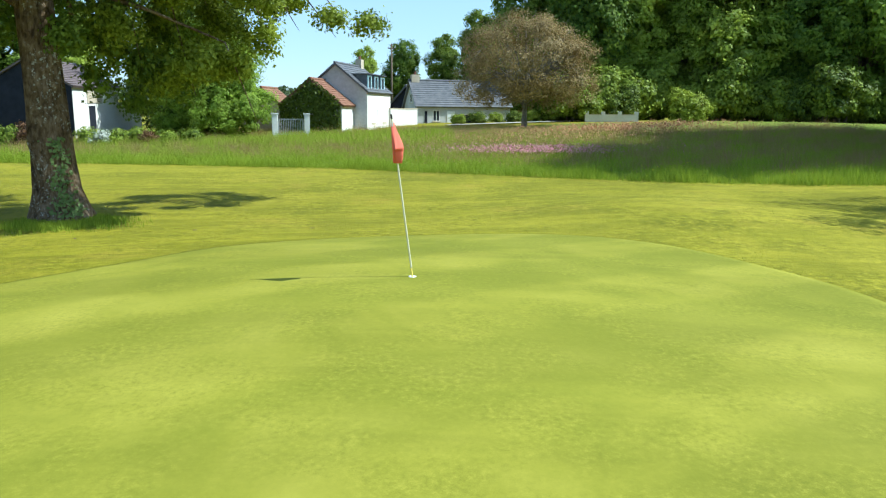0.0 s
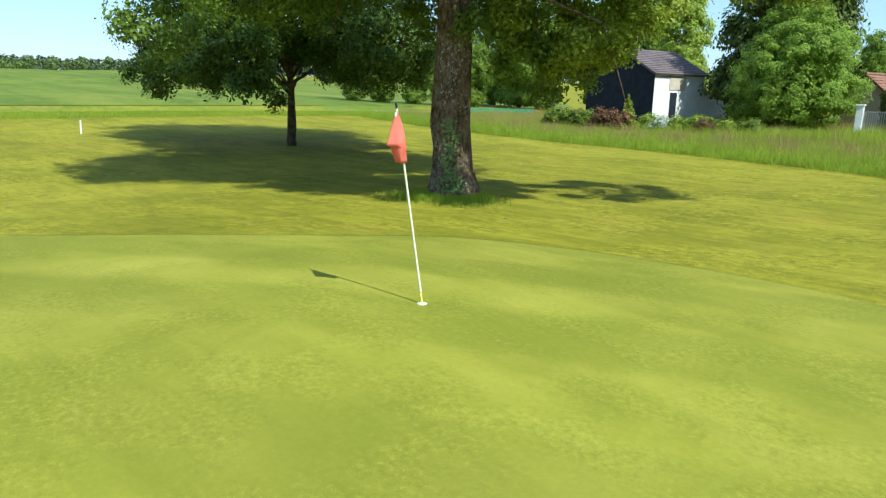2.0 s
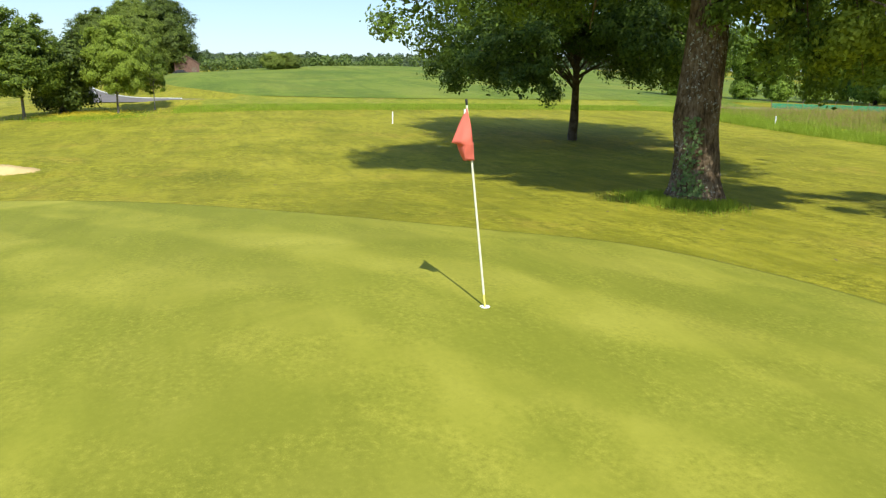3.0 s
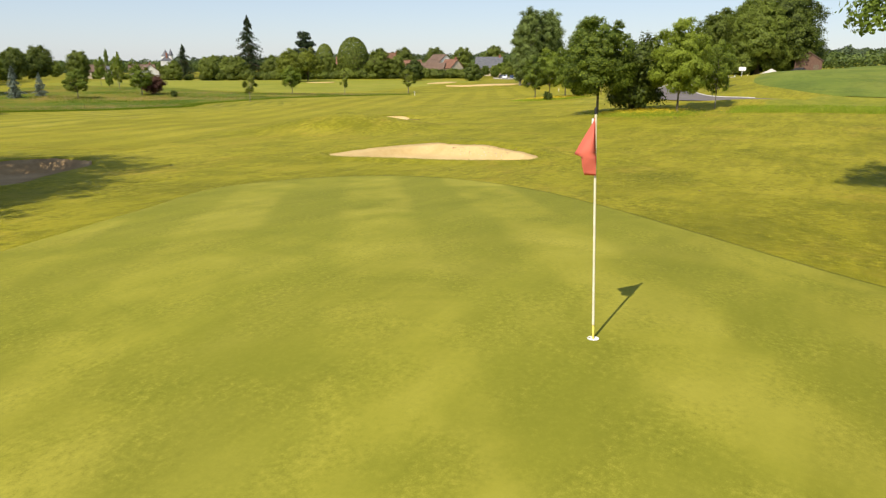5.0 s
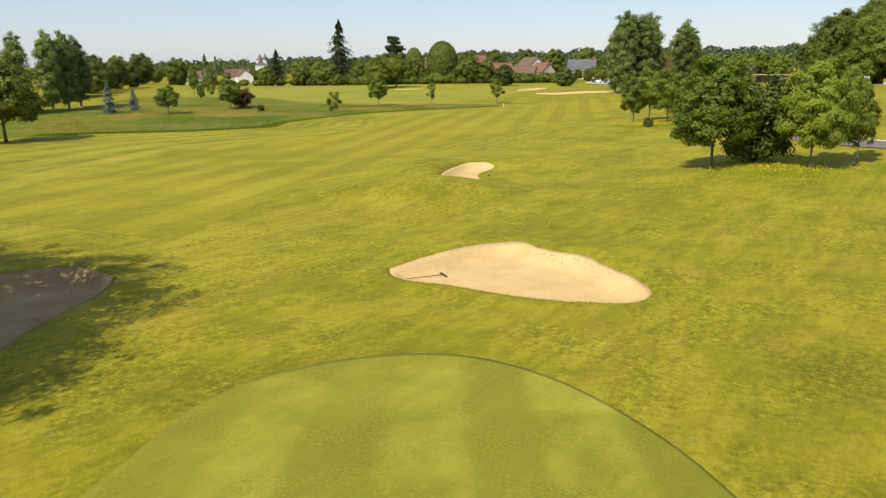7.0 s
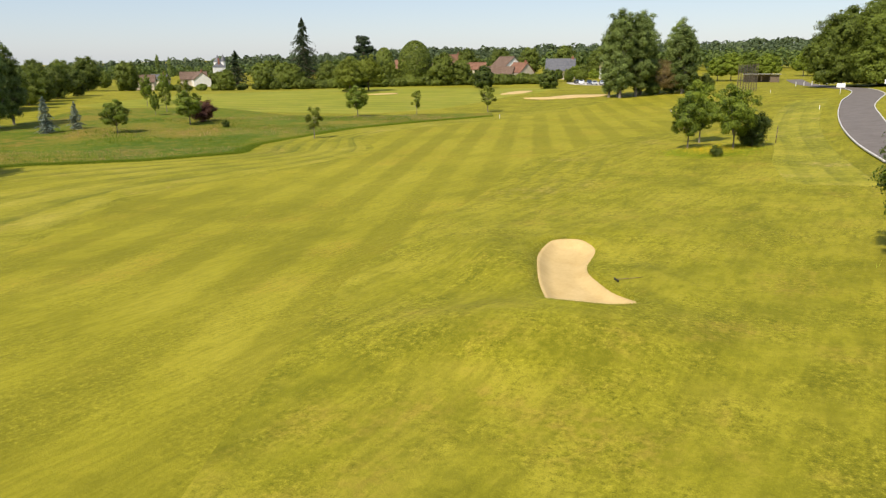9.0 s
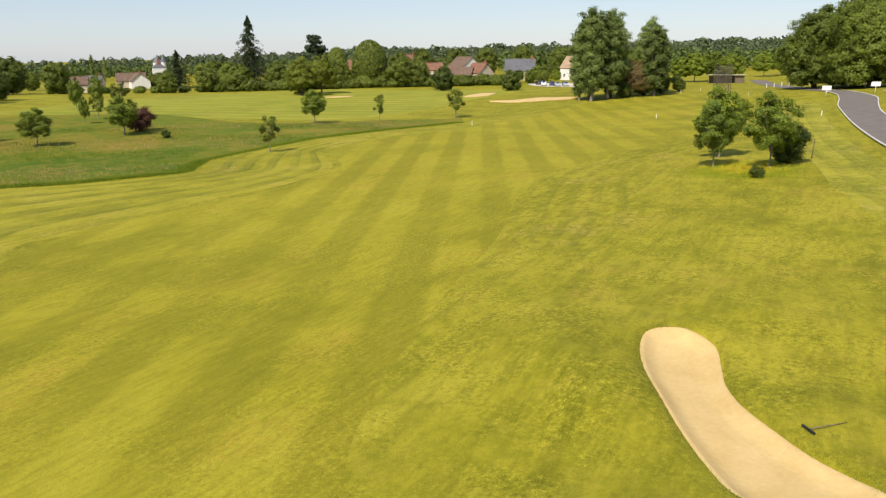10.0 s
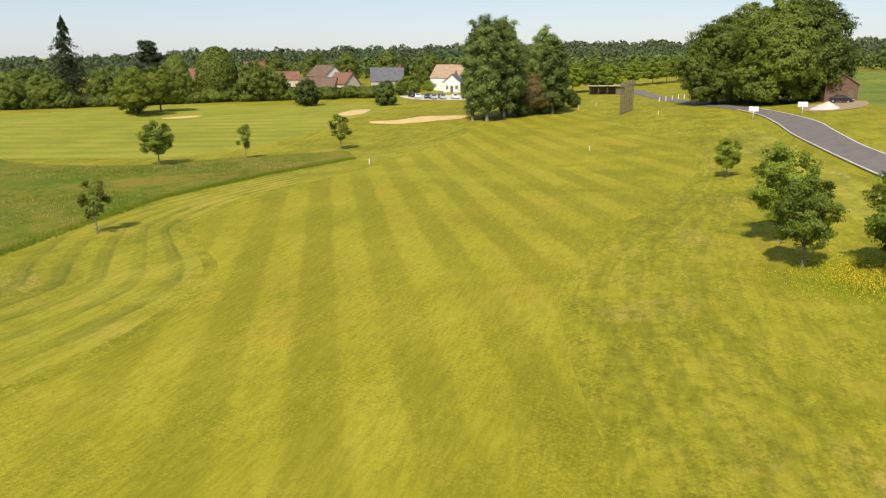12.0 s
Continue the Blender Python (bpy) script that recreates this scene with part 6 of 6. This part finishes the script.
def car(name, label, paint):
    """A parked car, nose along +x."""
    root = empty(name, 0, 0, 0)
    prof = [(-2.0, 0.35), (-2.05, 0.75), (-1.95, 0.95), (-1.55, 1.0), (-1.0, 1.42), (0.35, 1.45), (1.0, 1.0), (1.85, 0.85), (2.05, 0.6), (2.0, 0.35)]
    n = len(prof)
    verts = []
    for yy, inset in ((-0.82, 1.0), (-0.72, 1.0), (0.72, 1.0), (0.82, 1.0)):
        for px, pz in prof:
            squeeze = 0.82 if pz > 1.05 else 1.0
            verts.append((px, yy * squeeze, pz - (0.06 if abs(yy) > 0.8 else 0)))
    faces = [(r * n + i, r * n + (i + 1) % n, (r + 1) * n + (i + 1) % n, (r + 1) * n + i) for r in range(3) for i in range(n)]
    faces += [tuple(range(n))[::-1], tuple(range(3 * n, 4 * n))]
    part("body", verts, faces, paint, root)
    for s in (-1, 1):
        part("side_window", [(-1.35, s * 0.70, 1.03), (0.75, s * 0.75, 1.03), (0.3, s * 0.665, 1.38), (-0.95, s * 0.665, 1.36), (-1.35, s * 0.6, 1.03), (0.75, s * 0.6, 1.03), (0.3, s * 0.6, 1.38), (-0.95, s * 0.6, 1.36)], [(0, 1, 2, 3), (7, 6, 5, 4), (0, 4, 5, 1), (1, 5, 6, 2), (2, 6, 7, 3), (3, 7, 4, 0)], M_GLASS, root)
    part("windscreen", [(1.01, -0.6, 1.02), (1.01, 0.6, 1.02), (0.42, 0.55, 1.42), (0.42, -0.55, 1.42), (0.9, -0.6, 1.0), (0.9, 0.6, 1.0), (0.35, 0.55, 1.40), (0.35, -0.55, 1.40)], [(0, 1, 2, 3), (7, 6, 5, 4), (0, 4, 5, 1), (1, 5, 6, 2), (2, 6, 7, 3), (3, 7, 4, 0)], M_GLASS, root)
    for x_ in (-1.3, 1.3):
        for s in (-1, 1):
            w_ = part("wheel", *tube([(x_, s * 0.62, 0.32), (x_, s * 0.84, 0.32)], [0.32, 0.32], 16), M_BLACK, root)
            part("rim", *tube([(x_, s * 0.80, 0.32), (x_, s * 0.85, 0.32)], [0.19, 0.19], 12), M_METAL, w_)
    for s in (-1, 1):
        part("headlight", *box(1.9, 2.03, s * 0.58 - 0.15, s * 0.58 + 0.15, 0.62, 0.76, 0.02), M_WHITEPAINT, root)
    return tagged(root, label, "car", "parked cars")


PAINTS = {"black": M_BLACK, "silver": plain("silver car paint", (0.45, 0.46, 0.48), (0.5, 0.51, 0.53), 1, 0.3, 0.5, 0.4), "white": plain("white car paint", (0.75, 0.75, 0.75), (0.8, 0.8, 0.8), 1, 0.3), "blue": plain("dark blue car paint", (0.03, 0.05, 0.10), (0.04, 0.06, 0.12), 1, 0.25)}
protos = {}
for k, mt in PAINTS.items():
    protos[k] = car("car", k + " car parked near the clubhouse", mt)
spots = [("black", -196.0, 0.2, 1.2), ("silver", -246.5, -93.4, 0.4), ("white", -248.0, -90.2, 0.5), ("blue", -249.0, -99.0, 0.4), ("silver", -250.0, -87.2, 0.4), ("white", -247.5, -84.2, 0.3), ("black", -253.0, -105.0, 0.6), ("white", -249.5, -102.0, 0.3), ("silver", -246.0, -96.0, 0.4), ("blue", -250.0, -95.0, 0.4), ("black", -256.0, -118.5, 0.7), ("silver", -252.0, -81.0, 0.3)]
used = set()
for k, x, y, a in spots:
    m_ = Matrix.Translation((x, y, ground_z(x, y))) @ Matrix.Rotation(a, 4, "Z")
    if k in used:
        copy_thing(protos[k], m_)
    else:
        protos[k].matrix_basis = m_
        used.add(k)
sheet("car_park", outline([(-243, -97), (-246, -78), (-262, -76), (-262, -108), (-252, -108)]), M_GRAVEL, 0.07, 6, "pale gravel car park beside the clubhouse", "car park")

shelter = empty("shelter", -268.0, -53.5, ground_z(-268, -53.5), 1.72)
for x in (0, 2.6, 5.2, 7.8, 10.4):
    part("post", *box(x - 0.08, x + 0.08, 0, 0.16, -0.3, 2.6), M_WOOD, shelter)
part("back_wall", *box(0, 10.4, 3.8, 3.9, -0.3, 2.3), M_WOOD, shelter)
part("side_wall", *box(7.8, 10.4, 0.16, 0.24, -0.3, 2.3), M_WOOD, shelter)
part("roof", [(-0.5, -0.6, 2.7), (10.9, -0.6, 2.7), (10.9, 4.4, 2.4), (-0.5, 4.4, 2.4), (-0.5, -0.6, 2.85), (10.9, -0.6, 2.85), (10.9, 4.4, 2.55), (-0.5, 4.4, 2.55)], [(3, 2, 1, 0), (4, 5, 6, 7), (0, 1, 5, 4), (1, 2, 6, 5), (2, 3, 7, 6), (3, 0, 4, 7)], M_GREYWALL, shelter)
tagged(shelter, "open timber shelter with a flat metal roof", "shelter")

net = empty("ball_net", -189.3, -40.3, ground_z(-189.3, -40.3), radians(171))
for k in range(8):
    part("net_post", *tube([(1.8 * k, 0, -0.3), (1.8 * k, 0, 6.6)], [0.08, 0.06], 8), M_WOOD, net)
    if k < 7:
        for j in range(8):
            part("cord", *tube([(1.8 * k + 0.22 * j, 0, 0.2), (1.8 * k + 0.22 * j, 0, 6.4)], [0.012, 0.012], 4), M_NET, net)
for j in range(14):
    part("cross_cord", *tube([(0, 0, 0.3 + 0.46 * j), (12.6, 0, 0.3 + 0.46 * j)], [0.012, 0.012], 4), M_NET, net)
tagged(net, "tall ball-stop netting on slim posts", "net")
fence = empty("paddock_fence", -228, -33, ground_z(-228, -33), 2.75)
for k in range(16):
    part("fence_post", *box(4.0 * k - 0.07, 4.0 * k + 0.07, -0.07, 0.07, -0.6, 1.1), M_WHITEPAINT, fence)
tagged(fence, "row of white fence posts along the road", "fence")

# ---- village ----
W4 = [("front", -1.6, 1.0, 0.9, 1.2), ("front", 1.6, 1.0, 0.9, 1.2), ("right", 2.0, 1.0, 0.9, 1.2), ("right", 5.5, 1.0, 0.9, 1.2)]
village = [
    ("white-gabled village house with brown tiled roof", -276, -147.5, -0.5, 8, 10, 5.0, 3.4, M_WHITEWALL, M_BROWNTILE),
    ("stone village house with red tiled roof", -262, -134, -0.45, 6.4, 8, 3.4, 3.2, M_STONE, M_TILE),
    ("low barn with brown tiled roof", -257, -144, 0.1, 6, 12, 2.6, 2.7, M_STONE, M_BROWNTILE),
    ("village house with slate roof and white wall", -280, -129, 0.35, 8, 11, 3.2, 4.2, M_STONE, M_SLATE),
    ("house with red tiled roof", -281, -167, 0.5, 7, 9, 3.4, 2.6, M_STONE, M_TILE),
    ("brown tiled barn behind a hedge", -240, -163, 0.9, 7, 9, 3.0, 4.2, M_STONE, M_BROWNTILE),
    ("house with tall red roof and chimney", -268, -193, 0.6, 7, 11, 4.4, 3.4, M_BRICK, M_TILE),
    ("house with tall red roof and chimney", -290, -184, 0.9, 7, 9, 5.0, 4.2, M_STONE, M_TILE),
    ("white clubhouse with a pale tiled roof", -289, -108, -0.3, 8, 12, 4.2, 4.0, M_WHITEWALL, M_PALETILE),
    ("white pavilion of the clubhouse", -276, -99, 1.6, 6, 7, 3.2, 2.4, M_WHITEWALL, M_SLATE),
    ("village house with tiled roof among trees", -168, -232, 0.8, 6, 8, 2.4, 2.2, M_STONE, M_BROWNTILE),
    ("white-gabled house with brown roof among trees", -211, -249, -0.55, 6.5, 9, 2.6, 2.6, M_WHITEWALL, M_BROWNTILE),
    ("long grey-roofed house among trees", -206, -254, 0.9, 6.5, 10, 2.4, 2.6, M_STONE, M_BROWNTILE),
    ("grey barn among trees", -196, -258, 0.5, 5, 6, 2.2, 1.9, M_STONE, M_SLATE),
    ("white-gabled house among trees", -128, -226, -0.5, 6, 8, 3.0, 3.0, M_WHITEWALL, M_BROWNTILE),
]
for i, (lab, x, y, a, w, d, h, r, wm, rm) in enumerate(village):
    house("village_house", lab, x, y, a, w, d, h, r, wm, rm, W4, [(0.0, d - 1.0, 1.4)] if i % 2 else [], [("front", 0, 1.0, 2.1, M_WOOD)])

# chateau turret far behind the trees
ch = empty("chateau", -230, -259, ground_z(-230, -259), 0.9, 0.59)
part("tower", *tube([(0, 0, -1), (0, 0, 14.5)], [3.0, 3.0], 16), M_WHITEWALL, ch)
part("tower_roof", *tube([(0, 0, 14.5), (0, 0, 17.0), (0, 0, 19.5)], [3.3, 1.4, 0.1], 16), M_SLATE, ch)
part("tower", *tube([(5.5, 3.5, -1), (5.5, 3.5, 15.0)], [1.6, 1.6], 14), M_WHITEWALL, ch)
part("tower_roof", *tube([(5.5, 3.5, 15.0), (5.5, 3.5, 20.0)], [1.9, 0.05], 14), M_SLATE, ch)
part("wing", *box(3, 14, -4, 4, -1, 11.0), M_WHITEWALL, ch)
part("wing_roof", [(2.8, -4.4, 11), (14.2, -4.4, 11), (14.2, 4.4, 11), (2.8, 4.4, 11), (4.5, 0, 15), (12.5, 0, 15)], [(0, 1, 5, 4), (2, 3, 4, 5), (1, 2, 5), (3, 0, 4), (3, 2, 1, 0)], M_SLATE, ch)
for k in range(3):
    part("window", *box(4.5 + 3 * k, 5.7 + 3 * k, -4.06, -3.98, 4.5, 6.5), M_GLASS, ch)
part("chimney", *box(12.6, 13.4, -0.6, 0.6, 11, 17), M_BRICK, ch)
tagged(ch, "white chateau with a turret above the trees", "chateau")

# ---- grasses and flowers ----
def tufts(name, label, x, y, height, width, rng, mat, blades=3, spread=0.05, lean=0.35, lift=0.0, category="grass"):
    """Blades of grass, three-cornered, as one body."""
    n = len(x)
    bx_ = np.repeat(x, blades) + rng.normal(size=n * blades) * spread
    by_ = np.repeat(y, blades) + rng.normal(size=n * blades) * spread
    bz = lay(bx_, by_) - 0.01 + lift
    h = np.repeat(np.broadcast_to(height, n), blades) * rng.uniform(0.55, 1.2, n * blades)
    a = rng.uniform(0, 2 * math.pi, n * blades)
    w = np.broadcast_to(width, n * blades) * rng.uniform(0.7, 1.3, n * blades)
    ln = lean * h * rng.random(n * blades)
    b = rng.uniform(0, 2 * math.pi, n * blades)
    v = np.empty((n * blades, 3, 3))
    v[:, 0] = np.column_stack([bx_ - np.cos(a) * w, by_ - np.sin(a) * w, bz])
    v[:, 1] = np.column_stack([bx_ + np.cos(a) * w, by_ + np.sin(a) * w, bz])
    v[:, 2] = np.column_stack([bx_ + np.cos(b) * ln, by_ + np.sin(b) * ln, bz + h])
    k = n * blades
    me = bpy.data.meshes.new(name)
    me.vertices.add(k * 3)
    me.vertices.foreach_set("co", v.ravel().astype(np.float32))
    me.loops.add(k * 3)
    me.loops.foreach_set("vertex_index", np.arange(k * 3, dtype=np.int32))
    me.polygons.add(k)
    me.polygons.foreach_set("loop_start", np.arange(0, k * 3, 3, dtype=np.int32))
    me.materials.append(mat)
    me.update(calc_edges=True)
    return tagged(new(name, me), label, category, kind="stuff")


rng = np.random.default_rng(81)
EDGE = np.array([(-60, 48), (-45, 42), (-31, 40), (-24, 39.5), (-17, 39.5), (-11.5, 38.5), (-4.5, 36.5), (1.5, 33), (6, 30.3), (10, 28.2), (14, 27), (20, 26.5), (40, 26)])


def meadow_spots(n, depth, power=1.6):
    x = rng.uniform(-46, 34, n)
    y = np.interp(x, EDGE[:, 0], EDGE[:, 1]) + rng.normal(size=n) * 0.25 + depth * rng.random(n) ** power
    return x, y


x, y = meadow_spots(72000, 30)
def uneven(x, y, h):
    """Heights that come and go in drifts."""
    return h * (0.8 + 0.22 * np.sin(x * 1.9 + 2.0 * np.sin(y * 0.7)) + 0.2 * np.sin(x * 0.83 - y * 1.1) + 0.15 * rng.normal(size=len(x))).clip(0.3, 1.5)


tufts("meadow_grass", "tall fresh green meadow grass", x, y, uneven(x, y, 0.56), 0.007, rng, M_BLADE, 5, 0.14, 1.1)
x, y = meadow_spots(46000, 32, 0.9)
tufts("seeding_grass", "reddish-brown seeding meadow grass", x, y + 3.0, uneven(x, y, 0.72), 0.007, rng, M_SEED, 4, 0.14, 0.8)
t = rng.normal(size=2600)
def blooms(name, label, x, y, h, size, mat):
    """Small open flowers held at a height, as one body."""
    k = len(x)
    p = np.column_stack([x, y, lay(x, y) + h * rng.uniform(0.6, 1.1, k)])
    ob = new(name, leaf_mesh(name, p, rng.normal(size=(k, 3)) * 0.6 + np.array([0, -0.3, 1.0]), size * rng.uniform(0.6, 1.3, k), rng, mat, 0.9))
    return tagged(ob, label, "flowers", kind="stuff")


blooms("pink_flowers", "drift of pink meadow flowers", 5.7 + 2.3 * t, 40 - 0.6 * t + rng.normal(size=2600) * 1.0, 0.72, 0.04, M_PINK)
t = rng.normal(size=3500)
blooms("red_sorrel", "reddish sorrel in the meadow", 16 + 4 * t, 57 + 0.5 * t + rng.normal(size=3500) * 1.5, 0.85, 0.055, M_ORANGE)
n = 9000
x, y = rng.uniform(-31, 2, n), rng.uniform(50.5, 62, n)
keep = y < np.interp(x, [-31, -24, -17, -11.5, -4.5, 2], [50.6, 51.2, 54, 58.6, 63, 66])
tufts("bank_grass", "uncut grass before the gardens", x[keep], y[keep], 0.85, 0.012, rng, M_BLADE, 4, 0.2, 0.8)
t = rng.normal(size=2600)
blooms("red_sorrel", "reddish sorrel in the meadow", 9 + 5 * t, 50 + 0.8 * t + rng.normal(size=2600) * 3.5, 0.8, 0.04, M_ORANGE)
x, y = meadow_spots(500, 14, 1.5)
blooms("yellow_meadow_flowers", "scattered yellow meadow flowers", x, y, 0.5, 0.025, M_YELLOW)
# ragged grass round the near bunkers
for poly, k in ((BUNKER_A, 14), (BUNKER_B, 22)):
    rim = np.repeat(poly, k, axis=0) + rng.normal(size=(len(poly) * k, 2)) * 0.16
    rim = rim[inside(poly, rim[:, 0], rim[:, 1]) < 0.03]
    tufts("bunker_fringe", "ragged grass hanging over the bunker's lip", rim[:, 0], rim[:, 1], 0.055, 0.008, rng, M_SHORT, 3, 0.05, 0.9)

# longer blades along the green's edge and round the oak
t = np.linspace(0, 2 * math.pi, len(GREEN), endpoint=False)
ring = np.repeat(GREEN, 34, axis=0)
out = ring - np.array([-3.0, 6.5])
out /= np.linalg.norm(out, axis=1, keepdims=True)
ring = ring + out * rng.uniform(0.01, 0.16, (len(ring), 1)) + rng.normal(size=ring.shape) * 0.04
ring = ring[inside(GREEN, ring[:, 0], ring[:, 1]) < -0.005]
tufts("fringe_grass", "slightly longer grass edging the green", ring[:, 0], ring[:, 1], 0.022, 0.004, rng, M_SHORT, 3, 0.02)
n = 90000
x, y = rng.uniform(-26, 13, n), rng.uniform(-6, 36, n)
keep = (inside(GREEN, x, y) < -0.05) & (inside(BUNKER_A, x, y) < 0.1) & (y < np.interp(x, EDGE[:, 0], EDGE[:, 1]))
tufts("rough_grass", "short uneven blades of mown rough", x[keep], y[keep], 0.024, 0.006, rng, M_SHORT, 3, 0.06, 0.8)
a = rng.uniform(0, 2 * math.pi, 2600)
r = 0.55 + np.abs(rng.normal(size=2600)) * 0.45
tufts("trunk_grass", "uncut tufts of grass round the oak's foot", -9.25 + r * np.cos(a) + 0.3 * r, 18.65 + r * np.sin(a) - 0.5 * r, 0.17, 0.007, rng, M_BLADE, 4, 0.06)

# ivy on the oak
n = 380
h = 0.2 + 1.9 * rng.random(n) ** 1.5
a = radians(-47) + 0.35 * np.sin(h * 5.0 + 3 * rng.integers(0, 3, n)) * (1 - 0.3 * h) + rng.normal(size=n) * 0.2
rr = 0.56 + 0.24 * np.exp(-h * 1.6)
pts = np.column_stack([-9.25 - 0.3 * h / 6.6 + rr * np.cos(a), 18.65 + rr * np.sin(a), ground_z(-9.25, 18.65) + h])
ivy = new("ivy", leaf_mesh("ivy", pts, np.column_stack([np.cos(a), np.sin(a), np.full(n, 0.4)]) + rng.normal(size=(n, 3)) * 0.4, 0.05 * rng.uniform(0.5, 1.2, n), rng, leaf("ivy leaves", (0.05, 0.10, 0.02), (0.24, 0.32, 0.10)), 0.8))
ivy.parent = oak
ivy.matrix_parent_inverse = oak.matrix_basis.inverted()

n = 10000
x, y = rng.uniform(-49.5, -45.2, n), rng.uniform(4.5, 47, n)
tufts("field_edge_grass", "long bright grass along the field's edge", x, y, 0.2, 0.010, rng, M_BLADE, 4, 0.15, 0.8)
# unmown hollow and flowers by the road
n = 16000
x, y = rng.uniform(-128, -45, n), rng.uniform(-122, -70, n)
HOLLOW = outline([(-54, -88), (-62, -78.5), (-71, -73), (-78, -77.5), (-101, -80), (-118, -77.5), (-136, -73), (-133, -88), (-122, -97), (-112, -110), (-98, -124), (-80, -126), (-62, -110), (-50, -98)], 4)
keep = inside(HOLLOW, x, y) > 0
bank = np.array([(-48, -92), (-54, -88), (-62, -78.5), (-71, -73), (-78, -77.5), (-101, -80), (-118, -77.5), (-134, -73)])
k = 11000
u = rng.uniform(0, len(bank) - 1.001, k)
i = u.astype(int)
ex = bank[i] + (bank[i + 1] - bank[i]) * (u - i)[:, None] + np.column_stack([rng.normal(size=k) * 0.3, -np.abs(rng.normal(size=k)) * 0.8])
tufts("bank_edge_grass", "taller uncut grass along the hollow's mown edge", ex[:, 0], ex[:, 1], 0.27, 0.02, rng, M_HOLLOW, 3, 0.2, 0.8)
tufts("hollow_grass", "tall uncut grass in the hollow", x[keep], y[keep], 0.3 * (0.7 + 0.5 * np.sin(x[keep] * 0.31 + np.sin(y[keep] * 0.27))), 0.025, rng, M_HOLLOW, 3, 0.4, 0.8)
n = 4500
x, y = rng.uniform(-128, -45, n), rng.uniform(-118, -70, n)
keep = (inside(HOLLOW, x, y) > 2) & (np.sin(x * 0.2 + y * 0.13) > 0.1)
tufts("hollow_seed_grass", "brownish seeding grass in the hollow", x[keep], y[keep], 0.35, 0.03, rng, M_SEED, 4, 0.4, 0.8)
for cx, cy, n in ((-84.0, -20.8, 2200), (-81.6, -22.6, 2200), (-80.4, -20.6, 1200), (-46.3, -1.6, 1600), (-44.8, 0.4, 700)):
    x, y = cx + rng.normal(size=n) * 1.5, cy + rng.normal(size=n) * 1.3
    p = np.column_stack([x, y, lay(x, y) + rng.uniform(0.12, 0.30, n)])
    ob = new("yellow_flowers", leaf_mesh("yellow_flowers", p, rng.normal(size=(n, 3)) * 0.4 + np.array([0, 0, 1.0]), np.full(n, 0.032), rng, M_YELLOW, 0.9))
    tagged(ob, "patch of yellow wild flowers under the trees", "flowers", kind="stuff")
    tufts("flower_grass", "uncut grass among yellow flowers", x, y, 0.22, 0.012, rng, M_BLADE, 4, 0.25)

# a few dry leaves on the mown grass
for x, y, a in ((-9.2, 13.6, 1.2), (-7.2, 15.0, 2.2), (-5.2, 16.4, 0.8), (-2.6, 16.6, 2.8), (-12.6, 8.4, 1.9)):
    v = [(-0.09, 0, 0.005), (-0.02, 0.045, 0.03), (0.06, 0.03, 0.02), (0.1, 0, 0.035), (0.05, -0.04, 0.015), (-0.03, -0.04, 0.025), (0, 0, 0.005)]
    ob = mesh_object("fallen_leaf", v, [(0, 6, 1), (1, 6, 2), (2, 6, 3), (3, 6, 4), (4, 6, 5), (5, 6, 0)], M_WOOD)
    ob.matrix_basis = Matrix.Translation((x, y, ground_z(x, y) + 0.03)) @ Matrix.Rotation(a, 4, "Z") @ Matrix.Scale(0.6, 4)
    tagged(ob, "dry brown fallen leaf on mown grass", "leaf", "fallen leaves")
